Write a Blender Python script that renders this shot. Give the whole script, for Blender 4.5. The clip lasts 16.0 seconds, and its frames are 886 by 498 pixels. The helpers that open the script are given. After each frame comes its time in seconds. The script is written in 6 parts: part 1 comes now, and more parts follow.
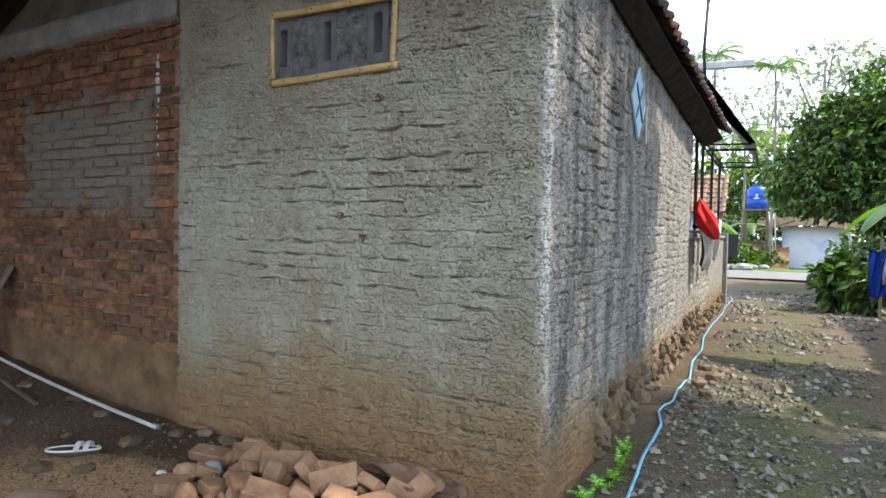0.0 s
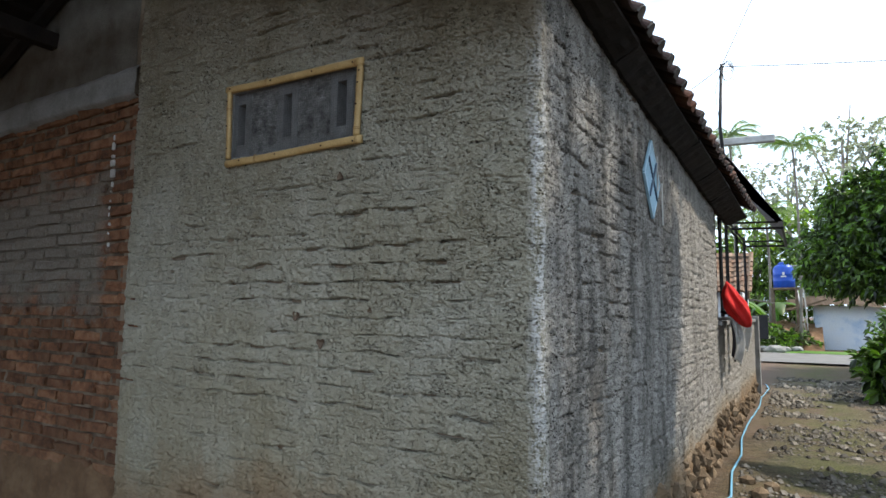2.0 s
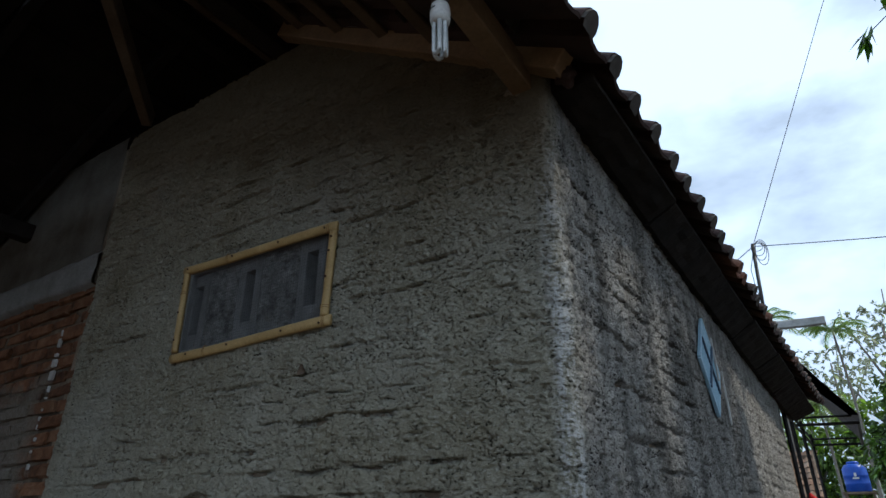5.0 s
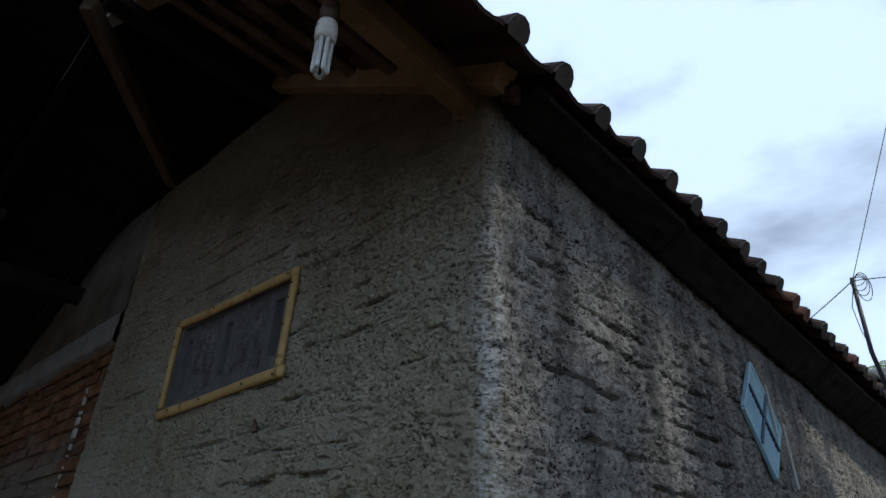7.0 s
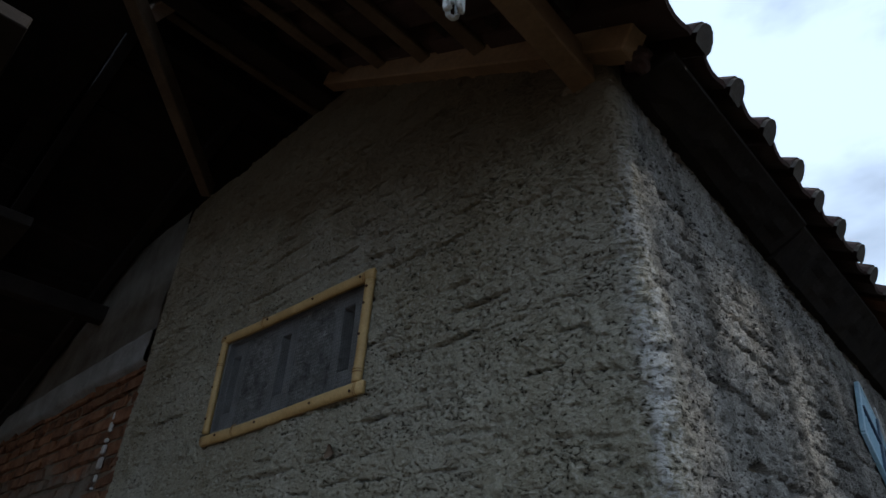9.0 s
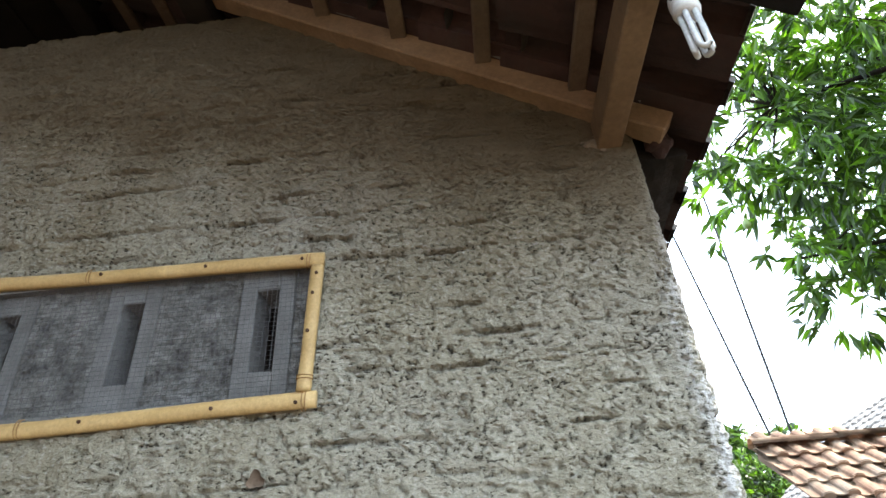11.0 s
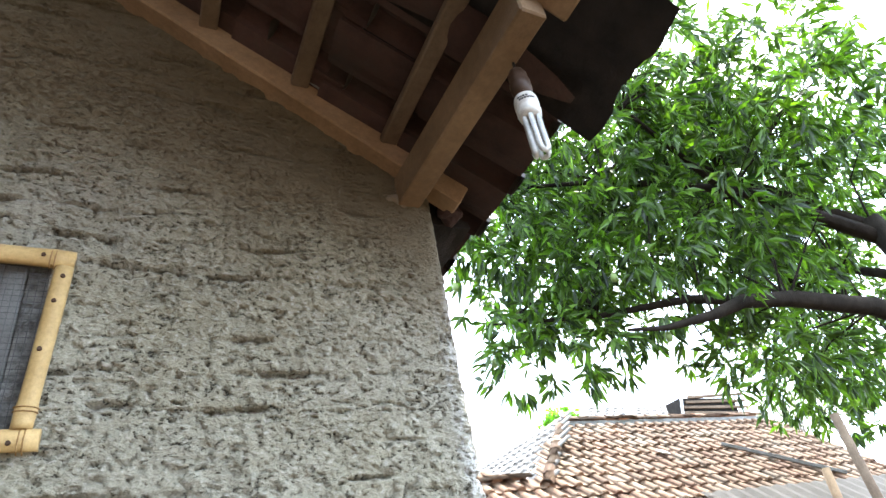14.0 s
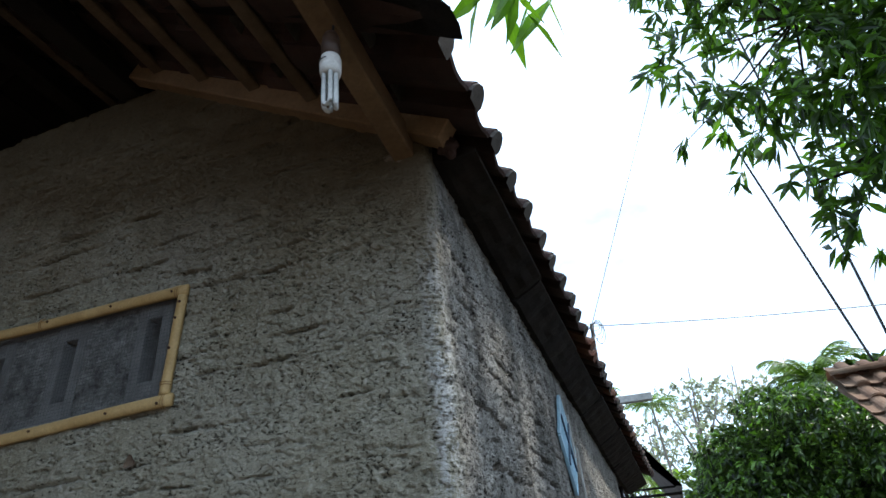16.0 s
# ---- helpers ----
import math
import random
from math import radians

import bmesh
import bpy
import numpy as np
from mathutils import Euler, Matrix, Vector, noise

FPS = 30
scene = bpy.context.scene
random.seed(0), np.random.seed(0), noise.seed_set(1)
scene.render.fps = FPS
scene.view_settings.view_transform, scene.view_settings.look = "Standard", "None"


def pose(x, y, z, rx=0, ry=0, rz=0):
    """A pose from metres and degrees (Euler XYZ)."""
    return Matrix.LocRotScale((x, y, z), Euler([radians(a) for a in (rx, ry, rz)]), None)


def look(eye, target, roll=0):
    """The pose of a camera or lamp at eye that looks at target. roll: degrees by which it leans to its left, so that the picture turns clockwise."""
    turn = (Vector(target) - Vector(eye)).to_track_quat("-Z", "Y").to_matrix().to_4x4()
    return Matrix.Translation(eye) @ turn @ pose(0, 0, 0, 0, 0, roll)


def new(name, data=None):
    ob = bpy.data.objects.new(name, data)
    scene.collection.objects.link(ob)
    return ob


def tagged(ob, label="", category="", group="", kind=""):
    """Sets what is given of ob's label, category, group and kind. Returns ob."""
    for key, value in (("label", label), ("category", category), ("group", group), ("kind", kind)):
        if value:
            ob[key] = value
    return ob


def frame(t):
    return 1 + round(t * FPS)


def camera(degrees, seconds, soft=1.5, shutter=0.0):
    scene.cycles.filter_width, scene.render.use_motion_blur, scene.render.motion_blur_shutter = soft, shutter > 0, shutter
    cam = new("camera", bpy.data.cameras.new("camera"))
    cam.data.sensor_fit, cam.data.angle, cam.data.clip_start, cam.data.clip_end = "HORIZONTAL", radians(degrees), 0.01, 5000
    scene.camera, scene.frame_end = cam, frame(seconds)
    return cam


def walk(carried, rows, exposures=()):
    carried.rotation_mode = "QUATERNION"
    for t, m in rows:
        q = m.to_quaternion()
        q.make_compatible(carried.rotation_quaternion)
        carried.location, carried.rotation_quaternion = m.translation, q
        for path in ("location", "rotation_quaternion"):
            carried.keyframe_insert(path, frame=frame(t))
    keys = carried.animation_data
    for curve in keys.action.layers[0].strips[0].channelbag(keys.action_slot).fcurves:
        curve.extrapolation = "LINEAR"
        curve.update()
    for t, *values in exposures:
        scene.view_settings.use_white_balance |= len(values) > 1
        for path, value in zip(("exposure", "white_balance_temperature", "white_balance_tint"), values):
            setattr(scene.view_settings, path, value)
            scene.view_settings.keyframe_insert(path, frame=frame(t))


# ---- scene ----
cam = camera(72.8, 16.0)
PATH = [
    (0, (0.825, -2.411, 1.23), (-0.138, -0.659, 1.175), 1.1),
    (0.5, (0.756, -2.281, 1.256), (-0.225, -0.538, 1.226), 1.1),
    (1, (0.75, -2.112, 1.269), (-0.246, -0.379, 1.317), 1.2),
    (1.5, (0.763, -1.939, 1.301), (-0.251, -0.221, 1.431), 1.0),
    (2, (0.735, -1.871, 1.326), (-0.283, -0.163, 1.536), 0.6),
    (2.5, (0.658, -1.728, 1.333), (-0.366, -0.04, 1.655), 0.4),
    (3, (0.571, -1.611, 1.381), (-0.441, 0.044, 1.872), 0.3),
    (3.5, (0.541, -1.573, 1.414), (-0.445, 0.035, 2.079), 0.0),
    (4, (0.483, -1.477, 1.436), (-0.485, 0.091, 2.212), -0.2),
    (4.2, (0.465, -1.427, 1.444), (-0.498, 0.13, 2.249), -0.2),
    (6.3, (0.665, -1.09, 1.43), (-0.471, 0.292, 2.323), 0.5),
    (6.5, (0.685, -1.026, 1.446), (-0.473, 0.318, 2.37), 1.0),
    (7, (0.735, -0.925, 1.477), (-0.465, 0.333, 2.466), 1.8),
    (7.5, (0.711, -0.889, 1.492), (-0.496, 0.333, 2.516), 1.9),
    (8, (0.602, -0.91, 1.488), (-0.596, 0.298, 2.539), 1.6),
    (8.5, (0.51, -0.919, 1.507), (-0.691, 0.276, 2.571), 1.8),
    (8.7, (0.47, -0.912, 1.51), (-0.73, 0.281, 2.576), 1.8),
    (10.8, (-0.366, -1.124, 1.573), (-0.628, 0.507, 2.702), -2.0),
    (11, (-0.423, -1.135, 1.605), (-0.525, 0.536, 2.699), -4.0),
    (11.5, (-0.554, -1.047, 1.681), (-0.34, 0.607, 2.784), -6.4),
    (12, (-0.65, -1.018, 1.735), (-0.109, 0.567, 2.828), -8.6),
    (12.5, (-0.749, -1.033, 1.787), (0.015, 0.458, 2.879), -10.8),
    (13, (-0.744, -1.003, 1.803), (0.082, 0.448, 2.904), -11.4),
    (13.5, (-0.718, -1.013, 1.751), (0.127, 0.436, 2.839), -11.3),
    (14, (-0.62, -1.093, 1.674), (0.22, 0.374, 2.743), -10.8),
    (14.5, (-0.365, -1.18, 1.574), (0.298, 0.396, 2.612), -7.8),
    (15, (-0.113, -1.255, 1.54), (0.23, 0.441, 2.542), -8.5),
    (15.5, (0.153, -1.298, 1.492), (0.036, 0.422, 2.505), -7.2),
    (16, (0.399, -1.248, 1.478), (-0.099, 0.391, 2.511), -5.8),
]
walk(cam, [(t, look(eye, target, roll)) for t, eye, target, roll in PATH],
     [(0, 0.9, 7000, 13), (1.5, 0.42, 6950, 12), (2.5, 0.1, 6850, 12), (3.5, -0.18, 6600, 10), (4.2, -0.45, 6500, 9), (6.3, -1.0, 6400, 11), (8.7, -1.02, 6400, 11),
      (10.8, 1.6, 7150, 12), (12, 2.2, 7000, 10), (13, 2.26, 7000, 10), (14, 2.12, 7000, 12), (14.5, 1.85, 7050, 13), (15, 1.36, 6950, 12), (15.5, 0.82, 6700, 11), (16, 0.05, 6450, 9)])
# ---- light ----
SUN = Vector((0.62, 0.30, 0.98)).normalized()
world = bpy.data.worlds.new("sky")
scene.world = world
world.use_nodes = True
wt = world.node_tree
wt.nodes.clear()
w_out = wt.nodes.new("ShaderNodeOutputWorld")
w_bg = wt.nodes.new("ShaderNodeBackground")
w_sky = wt.nodes.new("ShaderNodeTexSky")
w_sky.sky_type = "NISHITA"
w_sky.sun_disc = False
w_sky.sun_elevation = math.asin(SUN.z)
w_sky.sun_rotation = math.atan2(SUN.x, SUN.y)
w_sky.dust_density = 3.0
w_tc = wt.nodes.new("ShaderNodeTexCoord")
w_map = wt.nodes.new("ShaderNodeMapping")
w_map.inputs["Scale"].default_value = (1.0, 1.0, 2.2)
w_noise = wt.nodes.new("ShaderNodeTexNoise")
w_noise.inputs["Scale"].default_value = 2.1
w_noise.inputs["Detail"].default_value = 7
w_noise.inputs["Roughness"].default_value = 0.55
w_ramp = wt.nodes.new("ShaderNodeValToRGB")
w_ramp.color_ramp.elements[0].position, w_ramp.color_ramp.elements[1].position = 0.36, 0.56
w_ramp.color_ramp.elements[0].color = (0.38, 0.38, 0.38, 1)
w_mix = wt.nodes.new("ShaderNodeMix")
w_mix.data_type = "RGBA"
w_mix.inputs["B"].default_value = (15.2, 19.4, 25.2, 1)
w_bg.inputs["Strength"].default_value = 0.10
wt.links.new(w_tc.outputs["Generated"], w_map.inputs["Vector"])
wt.links.new(w_map.outputs["Vector"], w_noise.inputs["Vector"])
wt.links.new(w_noise.outputs["Fac"], w_ramp.inputs["Fac"])
wt.links.new(w_ramp.outputs["Color"], w_mix.inputs["Factor"])
wt.links.new(w_sky.outputs["Color"], w_mix.inputs["A"])
wt.links.new(w_mix.outputs["Result"], w_bg.inputs["Color"])
wt.links.new(w_bg.outputs["Background"], w_out.inputs["Surface"])
sun = new("sun", bpy.data.lights.new("sun", "SUN"))
sun.data.energy, sun.data.angle, sun.data.color = 5.0, radians(1.5), (1.0, 0.95, 0.87)
sun.matrix_world = look(SUN * 40, (0, 0, 0))


# ---- materials ----
def nodes_of(name):
    m = bpy.data.materials.new(name)
    m.use_nodes = True
    t = m.node_tree
    return m, t, t.nodes["Principled BSDF"]


def add(t, kind, **kw):
    n = t.nodes.new(kind)
    for k, v in kw.items():
        n.inputs[k].default_value = v
    return n


def noise_at(t, vec, scale, detail=6.0, rough=0.6):
    n = add(t, "ShaderNodeTexNoise", Scale=scale, Detail=detail, Roughness=rough)
    t.links.new(vec, n.inputs["Vector"])
    return n.outputs["Fac"]


def ramp(t, fac, stops):
    r = t.nodes.new("ShaderNodeValToRGB")
    e = r.color_ramp.elements
    while len(e) < len(stops):
        e.new(0.5)
    for el, (p, c) in zip(e, stops):
        el.position = p
        el.color = (*c, 1) if not isinstance(c, (int, float)) else (c, c, c, 1)
    t.links.new(fac, r.inputs["Fac"])
    return r.outputs["Color"]


def mix(t, fac, a, b, how="MIX"):
    m = t.nodes.new("ShaderNodeMix")
    m.data_type, m.blend_type = "RGBA", how
    for sock, val in (("Factor", fac), ("A", a), ("B", b)):
        if isinstance(val, (int, float)):
            m.inputs[sock].default_value = val
        elif isinstance(val, tuple):
            m.inputs[sock].default_value = (*val, 1)
        else:
            t.links.new(val, m.inputs[sock])
    return m.outputs["Result"]


def calc(t, op, a, b=0.0, clamp=False):
    m = t.nodes.new("ShaderNodeMath")
    m.operation, m.use_clamp = op, clamp
    for i, val in enumerate((a, b)):
        if isinstance(val, (int, float)):
            m.inputs[i].default_value = val
        else:
            t.links.new(val, m.inputs[i])
    return m.outputs[0]


def bumped(t, bsdf, height, strength, distance=0.01):
    b = add(t, "ShaderNodeBump", Strength=strength, Distance=distance)
    t.links.new(height, b.inputs["Height"])
    t.links.new(b.outputs["Normal"], bsdf.inputs["Normal"])


def place_of(t, squash=(1, 1, 1)):
    g = t.nodes.new("ShaderNodeNewGeometry")
    m = t.nodes.new("ShaderNodeMapping")
    m.inputs["Scale"].default_value = squash
    t.links.new(g.outputs["Position"], m.inputs["Vector"])
    return m.outputs["Vector"]


def xyz(t):
    g = t.nodes.new("ShaderNodeNewGeometry")
    s = t.nodes.new("ShaderNodeSeparateXYZ")
    t.links.new(g.outputs["Position"], s.inputs["Vector"])
    return s.outputs["X"], s.outputs["Y"], s.outputs["Z"]


def plain(name, stops, scale=6.0, fine=60.0, rough=0.8, bump=0.3, metal=0.0, squash=(1, 1, 1), each=0.0, island=0.0, spec=0.3, local=False, mud=0.0, smear=0.0):
    """A surface with broad blotches, fine grain and relief; each / island: how far single pieces differ in tone."""
    m, t, b = nodes_of(name)
    if local:
        tc = t.nodes.new("ShaderNodeTexCoord")
        mp = t.nodes.new("ShaderNodeMapping")
        mp.inputs["Scale"].default_value = squash
        t.links.new(tc.outputs["Object"], mp.inputs["Vector"])
        v = mp.outputs["Vector"]
    else:
        v = place_of(t, squash)
    broad = noise_at(t, v, scale, 5, 0.6)
    grain = noise_at(t, v, fine, 6, 0.7)
    c = ramp(t, broad, [(0.3 + 0.4 * i / max(1, len(stops) - 1), s) for i, s in enumerate(stops)])
    c = mix(t, 0.8, c, ramp(t, grain, [(0.3, 0.62), (0.7, 1.0)]), "MULTIPLY")
    if each:
        o = t.nodes.new("ShaderNodeObjectInfo")
        c = mix(t, 1.0, c, ramp(t, o.outputs["Random"], [(0.0, 1.0 - each), (1.0, 1.0)]), "MULTIPLY")
    if island:
        g = t.nodes.new("ShaderNodeNewGeometry")
        c = mix(t, 1.0, c, ramp(t, g.outputs["Random Per Island"], [(0.0, 1.0 - island), (1.0, 1.0)]), "MULTIPLY")
    if smear:
        # thin cement slurry left on the middle of the brickwork
        x, _, z = xyz(t)
        wander = calc(t, "SUBTRACT", noise_at(t, place_of(t), 5.0, 8, 0.7), 0.5)
        sides = calc(t, "MINIMUM", calc(t, "ADD", x, 4.12), calc(t, "SUBTRACT", -2.55, x))
        ends = calc(t, "MINIMUM", calc(t, "SUBTRACT", z, 1.30), calc(t, "SUBTRACT", 2.14, z))
        inner = calc(t, "ADD", calc(t, "MINIMUM", sides, ends), calc(t, "MULTIPLY", wander, 0.7))
        c = mix(t, calc(t, "MULTIPLY", ramp(t, inner, [(0.0, 0.0), (0.05, 0.55), (0.18, 1.0)]), smear), c, ramp(t, grain, [(0.3, (0.115, 0.10, 0.078)), (0.5, (0.185, 0.168, 0.137)), (0.7, (0.26, 0.24, 0.205))]))
    if mud:
        z = xyz(t)[2]
        up = calc(t, "SUBTRACT", calc(t, "ADD", mud, calc(t, "MULTIPLY", noise_at(t, place_of(t), 3.0, 8, 0.68), 0.5)), z)
        c = mix(t, ramp(t, up, [(0.0, 0.0), (0.22, 0.6), (0.5, 0.95)]), c, mix(t, grain, (0.11, 0.066, 0.036), (0.24, 0.15, 0.085)))
    t.links.new(c, b.inputs["Base Color"])
    b.inputs["Metallic"].default_value, b.inputs["Specular IOR Level"].default_value = metal, spec
    r = ramp(t, grain, [(0.3, max(0.02, rough - 0.12)), (0.7, min(1.0, rough + 0.1))])
    t.links.new(r, b.inputs["Roughness"])
    bumped(t, b, grain, bump)
    return m


def plaster_material():
    """Grey roughcast render with mud splash low down, mould streaks and the limewashed corner."""
    m, t, b = nodes_of("roughcast_plaster")
    x, y, z = xyz(t)
    v = place_of(t)
    broad, mid, fine = noise_at(t, v, 1.7, 6, 0.6), noise_at(t, v, 16, 7, 0.65), noise_at(t, v, 150, 5, 0.7)
    c = ramp(t, broad, [(0.3, (0.250, 0.222, 0.150)), (0.5, (0.335, 0.312, 0.235)), (0.72, (0.400, 0.382, 0.315))])
    # grit shows where the render was thrown on: the weather side, high up and towards the corner
    side = calc(t, "MULTIPLY", y, 12.0, True)
    up = calc(t, "MULTIPLY", calc(t, "SUBTRACT", z, 1.25), 1.3, True)
    near = calc(t, "ADD", 1.0, calc(t, "MULTIPLY", calc(t, "ADD", x, 0.1), 0.9), True)
    coarse = calc(t, "ADD", 0.38, calc(t, "MULTIPLY", calc(t, "MAXIMUM", side, calc(t, "MAXIMUM", up, near)), 0.62), True)
    c = mix(t, 0.45, c, ramp(t, mid, [(0.32, 0.62), (0.5, 0.95), (0.7, 1.1)]), "MULTIPLY")
    c = mix(t, calc(t, "MULTIPLY", coarse, 0.7), c, ramp(t, fine, [(0.35, 0.66), (0.6, 1.10)]), "MULTIPLY")
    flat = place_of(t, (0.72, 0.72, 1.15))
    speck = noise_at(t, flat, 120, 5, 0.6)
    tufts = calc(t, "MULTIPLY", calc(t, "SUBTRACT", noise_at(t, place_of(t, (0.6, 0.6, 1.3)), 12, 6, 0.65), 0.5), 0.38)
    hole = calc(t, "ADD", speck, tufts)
    # pits go near-black: the shade inside them is put into the colour
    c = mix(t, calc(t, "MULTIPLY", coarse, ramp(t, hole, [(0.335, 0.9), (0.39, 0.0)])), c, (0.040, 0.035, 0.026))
    c = mix(t, calc(t, "MULTIPLY", coarse, ramp(t, speck, [(0.56, 0.0), (0.66, 0.55)])), c, (0.47, 0.45, 0.395))
    c = mix(t, calc(t, "MULTIPLY", side, 0.55), c, mix(t, 1.0, ramp(t, fine, [(0.35, 0.55), (0.6, 1.1)]), (0.335, 0.325, 0.325), "MULTIPLY"))
    # side wall pits get their inner shade as colour too
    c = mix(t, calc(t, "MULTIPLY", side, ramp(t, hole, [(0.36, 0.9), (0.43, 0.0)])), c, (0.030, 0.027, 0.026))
    # mould in vertical runs on the weather side
    runs = noise_at(t, place_of(t, (4.0, 4.0, 0.9)), 1.5, 9, 0.72)
    weather = calc(t, "MULTIPLY", calc(t, "MULTIPLY", y, 12.0, True), calc(t, "SUBTRACT", 1.6, calc(t, "MULTIPLY", y, 0.30), True), True)
    c = mix(t, calc(t, "MULTIPLY", weather, ramp(t, runs, [(0.44, 0.0), (0.60, 0.72)]), True), c, (0.06, 0.056, 0.05))
    # limewash along the corner
    edge = calc(t, "ADD", calc(t, "ABSOLUTE", calc(t, "ADD", x, 0.012)), calc(t, "ABSOLUTE", calc(t, "SUBTRACT", y, 0.012)))
    patchy = noise_at(t, place_of(t, (6, 6, 1.3)), 4.5, 8, 0.72)
    band = calc(t, "MULTIPLY", calc(t, "SUBTRACT", 1.0, calc(t, "MULTIPLY", edge, 17.0), True), 1.6, True)
    lime = calc(t, "MULTIPLY", band, ramp(t, calc(t, "ADD", calc(t, "MULTIPLY", patchy, 0.6), calc(t, "MULTIPLY", speck, 0.4)), [(0.45, 0.0), (0.55, 0.85)]), True)
    low = ramp(t, calc(t, "DIVIDE", z, 4.0), [(0.02, 0.3), (0.1, 1.0), (0.56, 1.0), (0.64, 0.05)])
    c = mix(t, calc(t, "MULTIPLY", lime, low, True), c, (0.56, 0.555, 0.53))
    # tan smoke stain and painted roof shade in the gable top, ragged lower edge
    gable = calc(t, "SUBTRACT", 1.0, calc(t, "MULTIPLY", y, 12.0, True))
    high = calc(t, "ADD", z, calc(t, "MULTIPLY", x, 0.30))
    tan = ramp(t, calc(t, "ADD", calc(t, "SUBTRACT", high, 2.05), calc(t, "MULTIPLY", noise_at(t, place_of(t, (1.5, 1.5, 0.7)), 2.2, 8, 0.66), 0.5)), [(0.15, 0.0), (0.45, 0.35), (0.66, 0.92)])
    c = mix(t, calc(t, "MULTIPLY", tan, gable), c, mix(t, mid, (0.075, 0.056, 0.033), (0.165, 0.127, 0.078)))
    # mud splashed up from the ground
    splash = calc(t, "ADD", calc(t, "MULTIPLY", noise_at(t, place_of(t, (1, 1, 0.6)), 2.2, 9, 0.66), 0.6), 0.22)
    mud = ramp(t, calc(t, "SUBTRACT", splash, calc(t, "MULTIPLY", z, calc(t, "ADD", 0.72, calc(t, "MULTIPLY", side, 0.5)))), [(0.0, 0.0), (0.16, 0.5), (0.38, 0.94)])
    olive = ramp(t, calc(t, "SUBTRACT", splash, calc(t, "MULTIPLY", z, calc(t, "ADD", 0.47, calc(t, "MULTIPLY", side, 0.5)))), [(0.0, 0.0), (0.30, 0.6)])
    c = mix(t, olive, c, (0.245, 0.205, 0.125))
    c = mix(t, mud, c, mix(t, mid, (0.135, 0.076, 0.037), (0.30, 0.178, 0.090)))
    t.links.new(c, b.inputs["Base Color"])
    b.inputs["Roughness"].default_value = 0.95
    b.inputs["Specular IOR Level"].default_value = 0.15
    h = calc(t, "ADD", ramp(t, hole, [(0.33, 0.0), (0.42, 0.8), (0.62, 1.0)]), calc(t, "MULTIPLY", fine, 0.5))
    bumped(t, b, calc(t, "MULTIPLY", h, coarse), 1.0, 0.011)
    return m


def leaf_material(name, dark, light, through_light=0.45, rough=0.4):
    m, t, b = nodes_of(name)
    g = t.nodes.new("ShaderNodeNewGeometry")
    c = ramp(t, g.outputs["Random Per Island"], [(0.0, dark), (0.75, light), (1.0, tuple(min(1, a * 2.2) for a in light))])
    c = mix(t, 0.5, c, ramp(t, noise_at(t, place_of(t), 25, 3), [(0.3, 0.6), (0.7, 1.2)]), "MULTIPLY")
    t.links.new(c, b.inputs["Base Color"])
    b.inputs["Roughness"].default_value = rough
    tr = t.nodes.new("ShaderNodeBsdfTranslucent")
    t.links.new(mix(t, 1.0, c, (1.9, 2.3, 0.7), "MULTIPLY"), tr.inputs["Color"])
    ms = t.nodes.new("ShaderNodeMixShader")
    ms.inputs[0].default_value = through_light
    t.links.new(b.outputs[0], ms.inputs[1])
    t.links.new(tr.outputs[0], ms.inputs[2])
    t.links.new(ms.outputs[0], t.nodes["Material Output"].inputs["Surface"])
    return m


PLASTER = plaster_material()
MORTAR = plain("old_mortar", [(0.19, 0.145, 0.10), (0.30, 0.24, 0.175)], 5, 70, 0.95, 0.6, mud=0.62, smear=0.8)
BRICK = plain("fired_brick", [(0.12, 0.054, 0.028), (0.29, 0.132, 0.066), (0.37, 0.205, 0.115)], 14, 70, 0.92, 0.9, each=0.5, mud=0.34, smear=0.9)
JOINT = plain("brown_joint", [(0.06, 0.042, 0.028), (0.15, 0.110, 0.074), (0.27, 0.21, 0.15)], 9, 70, 0.95, 0.8, mud=0.42, smear=0.55)
RUBBLE = plain("broken_brick", [(0.29, 0.145, 0.078), (0.49, 0.29, 0.165)], 12, 90, 0.95, 0.6, each=0.45)
# render tone lowered to carry the shade under the left roof
SHADED_RENDER = plain("shade_darkened_render", [(0.095, 0.082, 0.062), (0.15, 0.138, 0.115), (0.20, 0.188, 0.165)], 5, 90, 0.95, 0.9)
PLINTH = plain("muddy_plinth", [(0.115, 0.063, 0.032), (0.18, 0.105, 0.055), (0.24, 0.150, 0.083)], 5, 60, 0.95, 0.8)
CONCRETE = plain("grey_concrete", [(0.2, 0.2, 0.185), (0.33, 0.33, 0.32)], 5, 80, 0.92, 0.5)
BLOCK = plain("vent_concrete", [(0.06, 0.06, 0.054), (0.20, 0.20, 0.185), (0.32, 0.32, 0.30)], 26, 120, 0.95, 1.0)
CAST = plain("cast_concrete", [(0.14, 0.14, 0.132), (0.24, 0.24, 0.23)], 12, 150, 0.9, 0.5)
BAMBOO = plain("split_bamboo", [(0.44, 0.28, 0.105), (0.62, 0.43, 0.19)], 10, 140, 0.5, 0.15, squash=(1, 1, 1), each=0.12)
NODE = plain("bamboo_node", [(0.25, 0.14, 0.05), (0.40, 0.24, 0.09)], 20, 140, 0.6, 0.3)
NAIL = plain("rusty_nail", [(0.05, 0.028, 0.016), (0.10, 0.05, 0.03)], 60, 200, 0.8, 0.3)
WIRE = plain("galvanised_wire", [(0.07, 0.072, 0.075), (0.13, 0.132, 0.135)], 30, 200, 0.6, 0.1)
